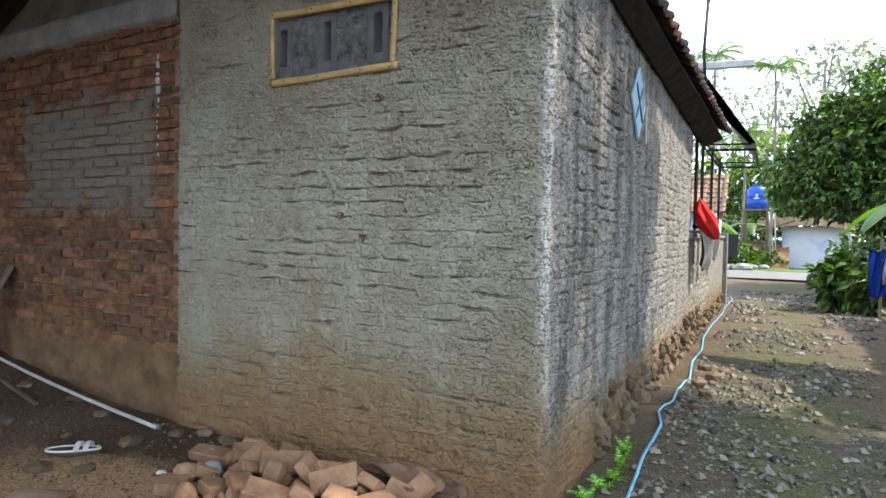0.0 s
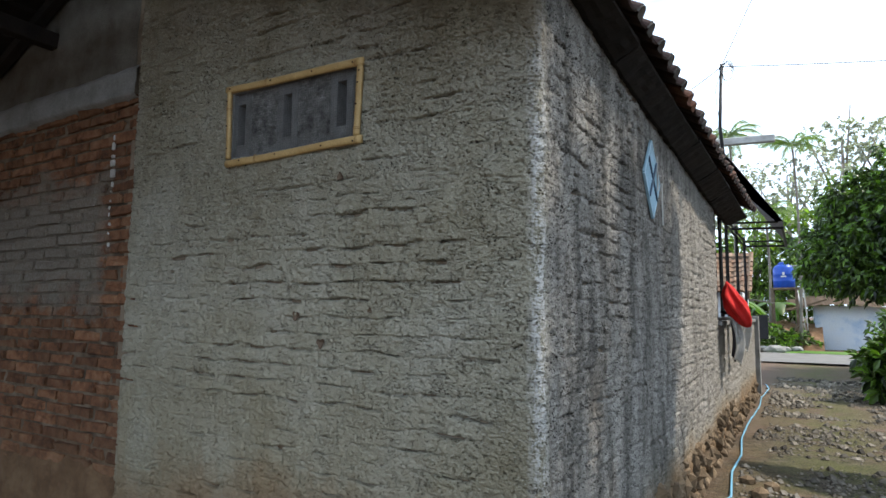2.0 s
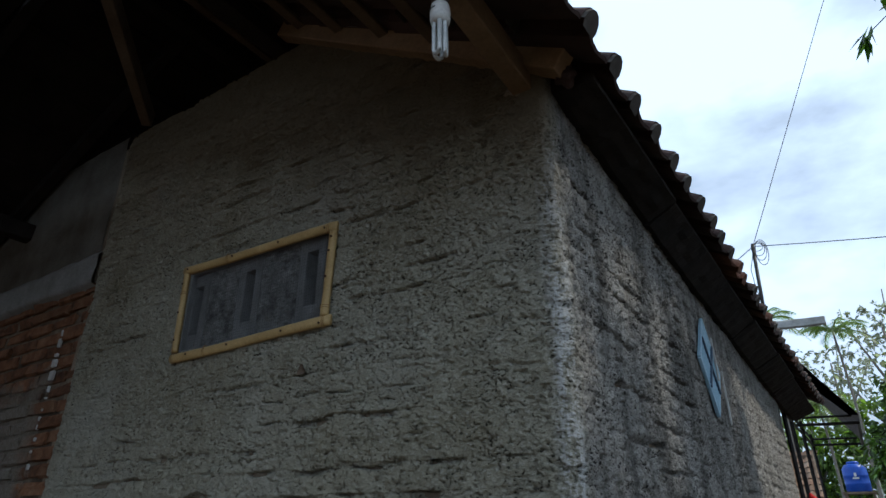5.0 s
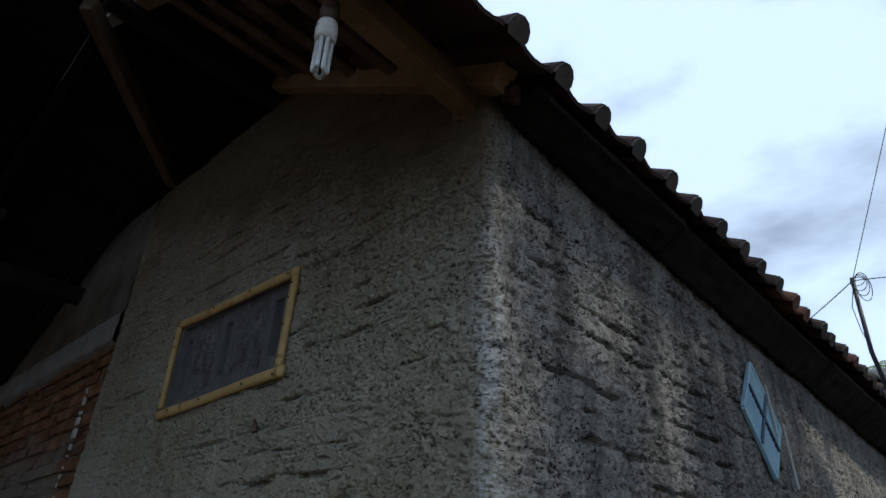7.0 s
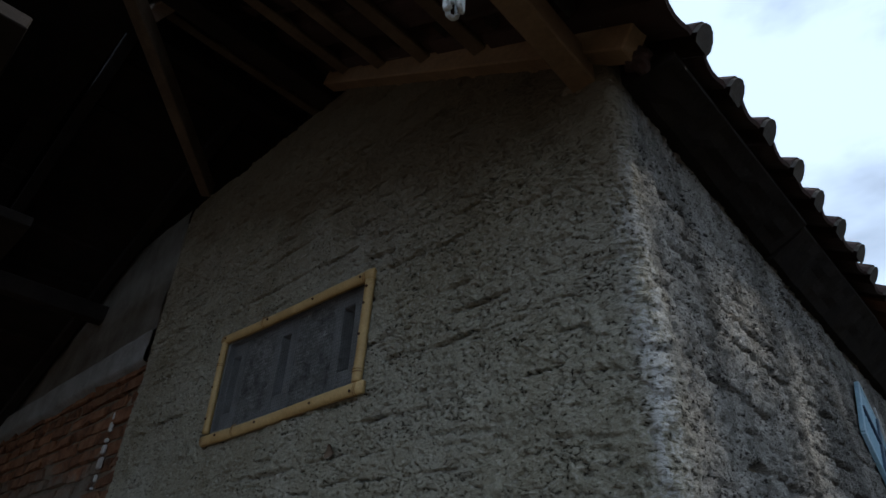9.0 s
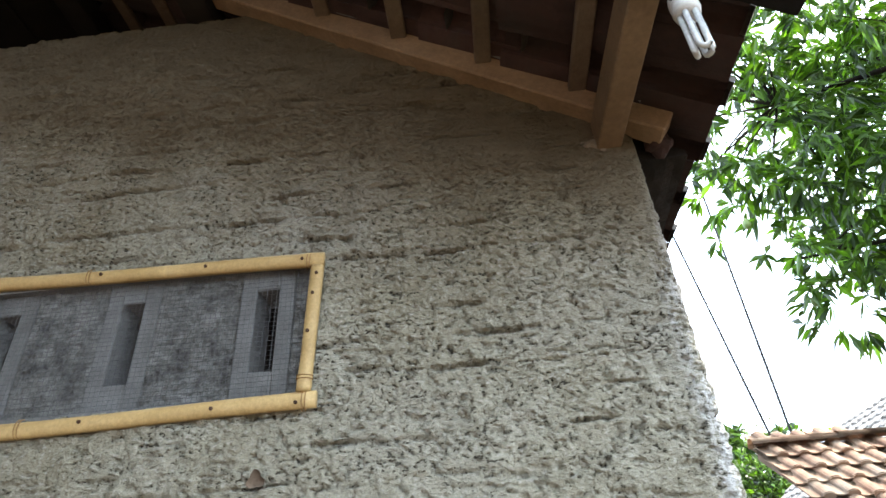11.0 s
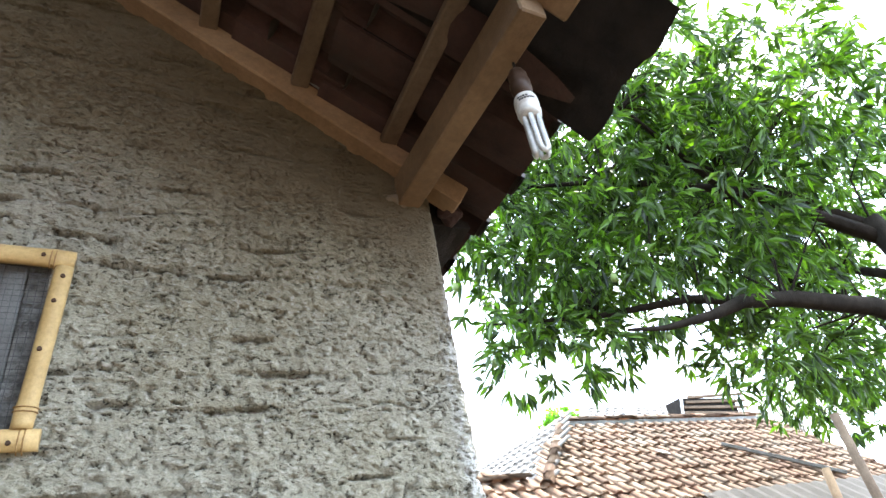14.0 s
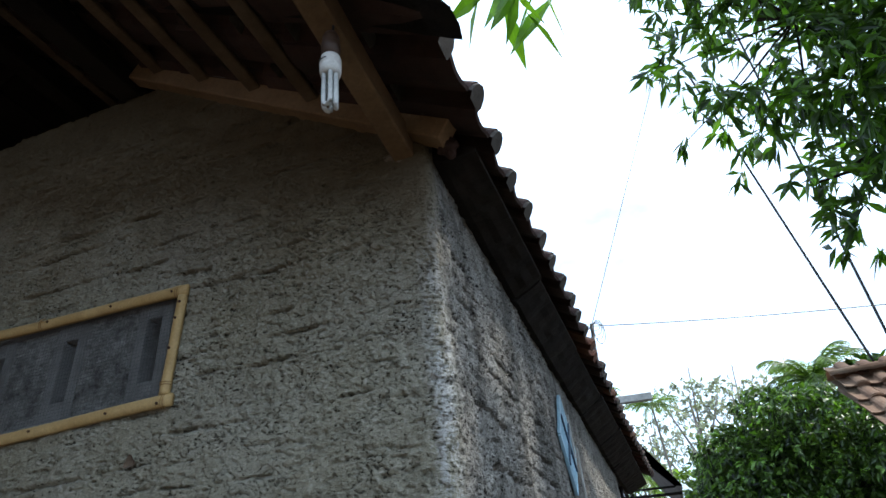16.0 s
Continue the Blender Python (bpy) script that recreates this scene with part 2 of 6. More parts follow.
TIMBER = plain("sawn_timber", [(0.21, 0.132, 0.074), (0.40, 0.265, 0.155)], 4, 70, 0.85, 0.35, squash=(1, 1, 1), each=0.25)
OLDWOOD = plain("weathered_timber", [(0.11, 0.075, 0.05), (0.22, 0.16, 0.11)], 5, 60, 0.9, 0.4)
TILE = plain("clay_roof_tile", [(0.13, 0.055, 0.035), (0.24, 0.10, 0.06), (0.19, 0.14, 0.11)], 5, 50, 0.9, 0.4, each=0.35)
# darker clay tone than TILE
DARK_TILE = plain("old_clay_tile", [(0.048, 0.028, 0.024), (0.10, 0.056, 0.047), (0.09, 0.070, 0.060)], 6, 60, 0.92, 0.4, each=0.4, island=0.3)
PALE_TILE = plain("sunbleached_tile", [(0.23, 0.115, 0.072), (0.39, 0.245, 0.16), (0.46, 0.365, 0.275)], 2.6, 30, 0.9, 0.35, each=0.5, island=0.5)
GREY_TILE = plain("grey_cement_tile", [(0.24, 0.22, 0.20), (0.40, 0.38, 0.35)], 2, 30, 0.9, 0.3, island=0.35)
TILE_MORTAR = plain("tile_mortar", [(0.085, 0.07, 0.058), (0.16, 0.14, 0.12)], 20, 90, 0.95, 0.6, each=0.4)
# near-black tone stands in for the deep shade under the roofs
SHADE_BLACK = plain("shade_black_timber", [(0.010, 0.008, 0.007), (0.026, 0.020, 0.016)], 6, 60, 0.95, 0.4)
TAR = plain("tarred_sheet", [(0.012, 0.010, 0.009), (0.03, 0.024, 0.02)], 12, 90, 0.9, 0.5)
BLACK_STEEL = plain("black_painted_steel", [(0.012, 0.012, 0.013), (0.03, 0.03, 0.032)], 8, 90, 0.5, 0.1)
STONE = plain("river_stone", [(0.10, 0.072, 0.048), (0.20, 0.150, 0.105)], 6, 60, 0.9, 0.5, each=0.45)
GRAVEL = plain("path_gravel", [(0.145, 0.127, 0.10), (0.31, 0.28, 0.23)], 8, 60, 0.92, 0.4, island=0.85)
PVC = plain("white_plastic_pipe", [(0.40, 0.39, 0.36), (0.62, 0.62, 0.59)], 9, 60, 0.4, 0.08)
HOSE = plain("blue_hose", [(0.12, 0.34, 0.50), (0.20, 0.46, 0.62)], 7, 60, 0.45, 0.1)
BLUE_TANK = plain("blue_plastic", [(0.008, 0.06, 0.36), (0.014, 0.09, 0.46)], 5, 60, 0.35, 0.05)
RED_CLOTH = plain("red_cloth", [(0.55, 0.015, 0.015), (0.68, 0.03, 0.025)], 12, 160, 0.9, 0.3)
WHITE_CLOTH = plain("white_cloth", [(0.55, 0.54, 0.50), (0.72, 0.71, 0.68)], 12, 160, 0.9, 0.3)
DARK_CLOTH = plain("dark_cloth", [(0.018, 0.02, 0.028), (0.04, 0.042, 0.055)], 12, 160, 0.9, 0.3)
BLUE_PAINT = plain("pale_blue_paint", [(0.28, 0.47, 0.58), (0.40, 0.58, 0.68)], 8, 90, 0.5, 0.15)
WHITEWASH = plain("stained_whitewash", [(0.34, 0.48, 0.68), (0.66, 0.72, 0.78), (0.70, 0.73, 0.75)], 1.4, 25, 0.9, 0.3)
ASPHALT = plain("pale_road", [(0.13, 0.127, 0.12), (0.20, 0.196, 0.187)], 2, 60, 0.9, 0.2)
BARK = plain("dark_bark", [(0.010, 0.008, 0.006), (0.035, 0.028, 0.022)], 8, 50, 0.95, 0.9, squash=(1, 1, 0.4), spec=0.1)
PALM_BARK = plain("palm_bark", [(0.16, 0.14, 0.115), (0.27, 0.245, 0.21)], 8, 50, 0.95, 0.5)
WHITE_PLASTIC = plain("white_lamp_plastic", [(0.66, 0.65, 0.60), (0.74, 0.73, 0.69)], 20, 120, 0.35, 0.03)
LAMP_GLASS = plain("white_lamp_glass", [(0.62, 0.64, 0.62), (0.70, 0.72, 0.70)], 20, 120, 0.15, 0.0)
BROWN_SOCKET = plain("brown_bakelite", [(0.05, 0.028, 0.018), (0.085, 0.05, 0.033)], 20, 120, 0.5, 0.1)
PRINT = plain("dark_print", [(0.05, 0.05, 0.05), (0.07, 0.07, 0.07)], 20, 120, 0.7, 0.0)
CABLE = plain("black_cable", [(0.02, 0.02, 0.02), (0.035, 0.035, 0.035)], 20, 90, 0.6, 0.05)
MANGO = leaf_material("mango_leaf", (0.008, 0.021, 0.006), (0.050, 0.102, 0.013), 0.50, 0.33)
BUSH = leaf_material("bush_leaf", (0.005, 0.013, 0.004), (0.070, 0.132, 0.020), 0.26, 0.4)
LEAFY = leaf_material("banana_leaf", (0.05, 0.11, 0.025), (0.10, 0.19, 0.045), 0.4, 0.45)
PALM = leaf_material("palm_leaf", (0.03, 0.06, 0.018), (0.11, 0.17, 0.038), 0.35, 0.45)
# haze of the distance is put into this pale grey leaf colour
HAZY = leaf_material("haze_paled_leaf", (0.16, 0.17, 0.155), (0.30, 0.31, 0.285), 0.2, 0.8)
DULL_STEEL = plain("dull_steel", [(0.08, 0.08, 0.082), (0.15, 0.15, 0.152)], 6, 60, 0.6, 0.2)
DARK_BLUE = plain("dark_blue_paint", [(0.03, 0.06, 0.10), (0.06, 0.11, 0.17)], 8, 90, 0.5, 0.15)
FOOTING = plain("muddy_rubble_stone", [(0.10, 0.066, 0.037), (0.19, 0.132, 0.078), (0.29, 0.215, 0.14)], 5, 60, 0.95, 0.7, each=0.5)
FERN = leaf_material("fern_leaf", (0.05, 0.13, 0.015), (0.14, 0.30, 0.04), 0.4, 0.5)
FRUIT = plain("green_fruit", [(0.12, 0.18, 0.05), (0.2, 0.27, 0.09)], 20, 90, 0.4, 0.05)


def ground_material():
    m, t, b = nodes_of("yard_ground")
    x, y, z = xyz(t)
    v = place_of(t)
    broad, mid, fine = noise_at(t, v, 0.8, 7, 0.6), noise_at(t, v, 9, 8, 0.68), noise_at(t, v, 70, 6, 0.7)
    soil = ramp(t, broad, [(0.3, (0.05, 0.031, 0.02)), (0.5, (0.115, 0.07, 0.042)), (0.7, (0.19, 0.12, 0.073))])
    grit = ramp(t, mid, [(0.3, (0.038, 0.030, 0.022)), (0.5, (0.085, 0.07, 0.053)), (0.72, (0.20, 0.175, 0.14))])
    moss = mix(t, fine, (0.05, 0.056, 0.018), (0.14, 0.145, 0.055))
    path = ramp(t, calc(t, "ADD", calc(t, "MULTIPLY", x, 0.5), calc(t, "MULTIPLY", mid, 0.5)), [(0.05, 0.0), (0.42, 1.0)])
    c = mix(t, path, soil, mix(t, ramp(t, broad, [(0.42, 0.0), (0.62, 0.75)]), grit, soil))
    # pale sunlit patch put into the soil colour in the middle of the yard
    dx, dy = calc(t, "MULTIPLY", calc(t, "ADD", x, 1.75), 0.75), calc(t, "MULTIPLY", calc(t, "ADD", y, 0.84), 1.7)
    away = calc(t, "SQRT", calc(t, "ADD", calc(t, "MULTIPLY", dx, dx), calc(t, "MULTIPLY", dy, dy)))
    sun_patch = ramp(t, calc(t, "ADD", away, calc(t, "MULTIPLY", mid, 0.5)), [(0.75, 1.0), (1.0, 0.0)])
    c = mix(t, sun_patch, c, mix(t, mid, (0.29, 0.165, 0.086), (0.48, 0.305, 0.178)))
    red = ramp(t, calc(t, "ADD", calc(t, "MULTIPLY", y, 0.1), calc(t, "MULTIPLY", mid, 0.3)), [(0.62, 0.0), (0.8, 0.8)])
    c = mix(t, red, c, mix(t, mid, (0.10, 0.066, 0.046), (0.20, 0.145, 0.11)))
    strip = calc(t, "SUBTRACT", 1.0, calc(t, "MULTIPLY", calc(t, "ABSOLUTE", calc(t, "SUBTRACT", x, 0.95)), 1.0), True)
    green = calc(t, "MULTIPLY", strip, ramp(t, noise_at(t, v, 1.9, 8, 0.7), [(0.38, 0.0), (0.52, 0.9)]), True)
    c = mix(t, green, c, moss)
    c = mix(t, 0.8, c, ramp(t, fine, [(0.38, 0.22), (0.64, 1.2)]), "MULTIPLY")
    t.links.new(c, b.inputs["Base Color"])
    b.inputs["Roughness"].default_value = 0.95
    b.inputs["Specular IOR Level"].default_value = 0.2
    bumped(t, b, calc(t, "ADD", mid, calc(t, "MULTIPLY", fine, 0.4)), 0.8, 0.03)
    return m


GROUND = ground_material()


# ---- mesh helpers ----
rng = random.Random(7)
LATTICE = np.random.RandomState(3).rand(256, 256)


def vnoise(u, v, shift=0):
    """Smooth value noise from 0 to 1 on arrays."""
    u, v = np.asarray(u, float) + 17.3 * shift, np.asarray(v, float) + 9.7 * shift
    i, j = np.floor(u).astype(int), np.floor(v).astype(int)
    f, g = u - i, v - j
    f, g = f * f * (3 - 2 * f), g * g * (3 - 2 * g)
    a, b = LATTICE[i % 256, j % 256], LATTICE[(i + 1) % 256, j % 256]
    c, d = LATTICE[i % 256, (j + 1) % 256], LATTICE[(i + 1) % 256, (j + 1) % 256]
    return (a * (1 - f) + b * f) * (1 - g) + (c * (1 - f) + d * f) * g


def fbm(u, v, shift=0, octaves=3):
    return sum(vnoise(u * 2.03 ** k, v * 2.03 ** k, shift + k) * 0.5 ** k for k in range(octaves)) / (2 - 0.5 ** (octaves - 1))


def mesh_of(name, verts, faces, material, smooth=False):
    me = bpy.data.meshes.new(name)
    me.from_pydata([tuple(v) for v in verts], [], [tuple(f) for f in faces])
    me.materials.append(material)
    if smooth:
        me.polygons.foreach_set("use_smooth", [True] * len(me.polygons))
    me.update()
    return me


def sheet_faces(nu, nv, keep=None):
    """Quads of a grid of nu x nv points."""
    i, j = np.meshgrid(np.arange(nu - 1), np.arange(nv - 1), indexing="ij")
    q = np.stack([i * nv + j, (i + 1) * nv + j, (i + 1) * nv + j + 1, i * nv + j + 1], -1).reshape(-1, 4)
    return q if keep is None else q[keep.reshape(-1)]


def box_bm(bm, lo, hi, m=None, bevel=0.0):
    """A box between two corners, its edges taken off by bevel."""
    r = bmesh.ops.create_cube(bm, size=1.0)
    c, s = (Vector(lo) + Vector(hi)) / 2, Vector(hi) - Vector(lo)
    for v in r["verts"]:
        v.co = Vector((v.co.x * s.x, v.co.y * s.y, v.co.z * s.z)) + c
    made = r["verts"]
    if bevel:
        out = bmesh.ops.bevel(bm, geom=list({e for v in made for e in v.link_edges}), offset=bevel, segments=1, affect="EDGES")
        made = list({v for f in out["faces"] for v in f.verts} | {v for v in made if v.is_valid})
    if m is not None:
        for v in made:
            v.co = m @ v.co
    return made


def tube_bm(bm, points, radii, sides=8, cap=True):
    """A tapered tube along points."""
    pts = [Vector(p) for p in points]
    rings = []
    up = Vector((0, 0, 1))
    for n, p in enumerate(pts):
        d = (pts[min(n + 1, len(pts) - 1)] - pts[max(n - 1, 0)]).normalized()
        ref = up if abs(d.z) < 0.92 else Vector((1, 0, 0))
        a = d.cross(ref).normalized()
        b = a.cross(d)
        r = radii[n] if isinstance(radii, (list, tuple)) else radii
        rings.append([bm.verts.new(p + r * (math.cos(2 * math.pi * k / sides) * a + math.sin(2 * math.pi * k / sides) * b)) for k in range(sides)])
    for one, two in zip(rings, rings[1:]):
        for k in range(sides):
            bm.faces.new((one[k], one[(k + 1) % sides], two[(k + 1) % sides], two[k]))
    if cap:
        bm.faces.new(rings[0][::-1])
        bm.faces.new(rings[-1])


def done(bm, name, material, smooth=False):
    me = bpy.data.meshes.new(name)
    bmesh.ops.recalc_face_normals(bm, faces=bm.faces)
    bm.to_mesh(me)
    bm.free()
    me.materials.append(material)
    if smooth:
        me.polygons.foreach_set("use_smooth", [True] * len(me.polygons))
    return me


def part(name, bm, material, parent, label="", smooth=False):
    ob = new(name, done(bm, name, material, smooth))
    ob.parent = parent
    return tagged(ob, label)


def piece(name, me, parent, m=None):
    ob = new(name, me)
    ob.parent = parent
    if m is not None:
        ob.matrix_basis = m
    return ob


def thing(name, place, label, category, group="", kind=""):
    ob = new(name)
    ob.empty_display_size = 0.1
    ob.location = place
    return tagged(ob, label, category, group, kind)


def boxes(name, material, parent, spans, label="", bevel=0.004):
    bm = bmesh.new()
    for lo, hi in spans:
        box_bm(bm, lo, hi, bevel=bevel)
    return part(name, bm, material, parent, label)


def beam(name, a, b, width, depth, material, parent, roll=0.0, label="", bevel=0.004):
    """A squared timber from a to b."""
    a, b = Vector(a), Vector(b)
    bm = bmesh.new()
    long = (b - a).length
    box_bm(bm, (-width / 2, -depth / 2, 0), (width / 2, depth / 2, long), bevel=bevel)
    turn = (b - a).to_track_quat("Z", "Y").to_matrix().to_4x4()
    m = Matrix.Translation(a) @ turn @ pose(0, 0, 0, 0, 0, roll)
    bm.transform(m)
    return part(name, bm, material, parent, label)


# ---- ground ----
def ground_height(x, y):
    x, y = np.asarray(x, float), np.asarray(y, float)
    bank = np.clip((-2.2 - x) / 2.6, 0, 1) ** 1.2 * 0.30 * np.clip((y + 2.2) / 2.2, 0, 1)
    heap = 0.07 * np.exp(-((x + 1.3) / 0.9) ** 2 - ((y + 0.25) / 0.5) ** 2)
    rough_ = (fbm(x * 1.3, y * 1.3, 4) - 0.5) * 0.07 + (fbm(x * 6, y * 6, 8) - 0.5) * 0.03
    near = np.clip(1.3 - np.hypot(x, y - 4) / 14, 0.1, 1)
    return bank + heap + rough_ * near


def build_ground():
    gx = np.concatenate([-np.geomspace(4.2, 900, 26)[::-1] - 1.8, np.arange(-5.8, 4.2, 0.045), np.geomspace(4.2, 900, 26)])
    gy = np.concatenate([-np.geomspace(3.2, 900, 26)[::-1], np.arange(-3.0, 5.0, 0.045), np.arange(5.0, 14, 0.12), np.geomspace(14, 900, 30)])
    X, Y = np.meshgrid(gx, gy, indexing="ij")
    Z = ground_height(X, Y)
    verts = np.stack([X, Y, Z], -1).reshape(-1, 3)
    ob = new("ground", mesh_of("ground", verts, sheet_faces(len(gx), len(gy)), GROUND, True))
    tagged(ob, "brown earth yard and gravel path with mossy patches", "ground", kind="structure")


build_ground()

COURSE = 0.069
SLOPE = 0.643
PITCH = math.atan(SLOPE)
R = 0.03


def wall_place(s, out):
    """A point on the rendered walls: s metres along from the corner (front negative, side positive), out from the face."""
    q = R * math.pi / 4
    ang = np.clip((s + q) / (2 * q), 0, 1) * math.pi / 2
    x = np.where(s < -q, s + q - R, np.where(s > q, 0.0, -R + R * np.sin(ang)))
    y = np.where(s > q, s - q + R, np.where(s < -q, 0.0, R - R * np.cos(ang)))
    return x + out * np.sin(ang), y - out * np.cos(ang)


def relief(s, z, rugged):
    """Height of the roughcast: single bricks that print through, gaps at the joints, trowelled lumps."""
    wob = z + 0.016 * (fbm(s * 1.5, z * 1.5, 2) - 0.5) + 0.016 * (vnoise(s * 8, z * 8, 5) - 0.5)
    row = np.floor(wob / COURSE)
    along = s / 0.225 + 0.5 * (row % 2) + 0.3 * LATTICE[(row.astype(int) * 7) % 256, 3]
    brick = np.floor(along).astype(int)
    own = LATTICE[brick % 256, (row.astype(int) * 5 + 11) % 256]
    own2 = LATTICE[(brick * 3 + 40) % 256, (row.astype(int) * 7) % 256]
    g0 = along - np.floor(along)
    c = (wob + 0.022 * (own - 0.5) + 0.010 * (g0 - 0.5) * (own2 - 0.3)) / COURSE
    f = np.clip(c - row, 0, 1)
    g = along - np.floor(along)
    joint = np.exp(-((np.minimum(f, 1 - f)) / 0.058) ** 2)
    vert = np.exp(-((np.minimum(g, 1 - g)) / 0.035) ** 2)
    shown = np.clip((fbm(s * 1.3, z * 1.3, 6) - 0.30) * 3.0, 0.05, 1)
    # the render is thickest high up and along the corner of the gable
    thick = np.clip((s + 0.05) * -3.2, 0, 1) * np.clip((2.4 - z) / 0.8, 0.62, 1)
    shown = shown * np.where(s < 0, thick, np.clip(s * 2.0, 0, 1))
    broken = np.clip((0.5 * own + 0.5 * vnoise(s * 9 + row * 7.7, row * 5.3, 12) - 0.40 + 0.03 * np.clip(s * 3 - 0.3, 0, 1)) * 9, 0, 1)
    ends = np.clip((np.minimum(g, 1 - g) - 0.10 * own2) / 0.10, 0, 1)
    start = 0.04 + 0.40 * own2
    dash = np.clip((g - start) / 0.05, 0, 1) * np.clip((start + 0.30 + 0.35 * own - g) / 0.08, 0, 1) * np.clip((own - 0.22) * 5, 0, 1)
    lap = (1 - f) * (0.15 + 0.85 * own2) * ends * shown
    lumps = (fbm(s * 24, z * 28, 21, 3) - 0.5)
    grit = (fbm(s * 70, z * 78, 31, 2) - 0.5)
    pits = np.clip((0.33 - fbm(s * 74 + 2 * lumps, z * 88, 51, 2)) * 18, 0, 1)
    nubs = np.clip((fbm(s * 48, z * 52, 61, 2) - 0.56) * 6, 0, 1)
    # short flat hollows where the mortar was dragged over the joints
    slits = np.clip((0.24 - fbm(s * 14 + 2 * lumps, z * 52, 71, 2)) * 16, 0, 1)
    wear = 0.35 + 0.65 * np.clip((vnoise(s * 26, z * 30, 81) - 0.3) * 3, 0, 1)
    smooth_top = np.clip((2.50 - (z + SLOPE * np.minimum(s, 0)) + 0.2 * (fbm(s * 3, z * 3, 91) - 0.5)) * 6 + np.clip(s * 8, 0, 1), 0.3, 1)
    rough_side = np.clip(0.62 + s * 6 + 0.25 * np.clip((z - 1.3) * 1.5, 0, 1), 0.6, 1) * smooth_top * np.clip(0.6 + np.abs(s) * 6, 0.6, 1)
    crack = 0.0
    for x0, x1, zc in ((-0.77, -0.47, 2.352), (-1.54, -1.12, 2.493), (-1.41, -1.09, 2.620), (-0.72, -0.60, 2.081), (-1.25, -1.16, 2.809), (-2.1, -1.75, 2.15), (-1.35, -1.0, 1.86)):
        line = zc + 0.016 * (fbm(s * 9, s * 0 + zc * 7, 33) - 0.5) + 0.006 * (vnoise(s * 60, s * 0 + zc, 35) - 0.5)
        run = np.clip((s - x0) / 0.03, 0, 1) * np.clip((x1 - s) / 0.08, 0, 1) * (0.35 + 0.65 * np.clip((vnoise(s * 22, s * 0 + zc * 3, 37) - 0.25) * 4, 0, 1))
        crack = crack + run * np.exp(-((z - line) / 0.0055) ** 2)
    h = -0.020 * crack + (0.0075 - 0.0035 * np.clip(s * 4, 0, 1)) * lap * rugged * (0.06 + 0.94 * broken) - joint * (0.0005 + 0.050 * np.maximum(dash, 0.25 * broken * ends) * wear) * shown * rugged - (0.009 + 0.010 * np.clip(s * 4, 0, 1)) * vert * own2 * shown
    return h + rough_side * (0.010 * lumps + 0.007 * grit) - 0.008 * smooth_top * pits - 0.006 * smooth_top * slits + 0.006 * rough_side * nubs + 0.012 * (fbm(s * 2.2, z * 2.2, 41) - 0.5)


def front_top(x):
    return np.where(x > -1.05, 2.63 - SLOPE * x, 3.305)


WIN = (-1.545, -0.79, 2.035, 2.35)


def build_front():
    s = np.linspace(-2.335, 0.0, 580)
    n = np.linspace(0, 1, 940)
    S, N = np.meshgrid(s, n, indexing="ij")
    top = front_top(S)
    Z = -0.12 + N * (top + 0.12)
    H = relief(S, Z, 1.0)
    # the render thins out to a feathered edge at the brick
    H = H - 0.012 * np.clip((-2.295 - S + 0.05 * (fbm(Z * 6, Z * 0 + 3, 3) - 0.5)) / 0.04, 0, 1)
    X, Y = wall_place(S, H)
    verts = np.stack([X, Y, Z], -1).reshape(-1, 3)
    cx, cz = (S[:-1, :-1] + S[1:, 1:]) / 2, (Z[:-1, :-1] + Z[1:, 1:]) / 2
    keep = ~((cx > WIN[0]) & (cx < WIN[1]) & (cz > WIN[2]) & (cz < WIN[3]))
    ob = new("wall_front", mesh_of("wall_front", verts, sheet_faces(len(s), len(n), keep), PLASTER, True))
    tagged(ob, "grey roughcast gable wall with brick courses showing through", "wall", kind="structure")
    bm = bmesh.new()
    for lo, hi in (((-2.40, 0.025, -0.12), (WIN[0], 0.14, 3.28)), ((WIN[1], 0.025, -0.12), (-0.035, 0.14, 2.64)),
                   ((WIN[0], 0.025, -0.12), (WIN[1], 0.14, WIN[2])), ((WIN[0], 0.025, WIN[3]), (WIN[1], 0.14, 3.05))):
        box_bm(bm, lo, hi)
    part("masonry", bm, MORTAR, ob)


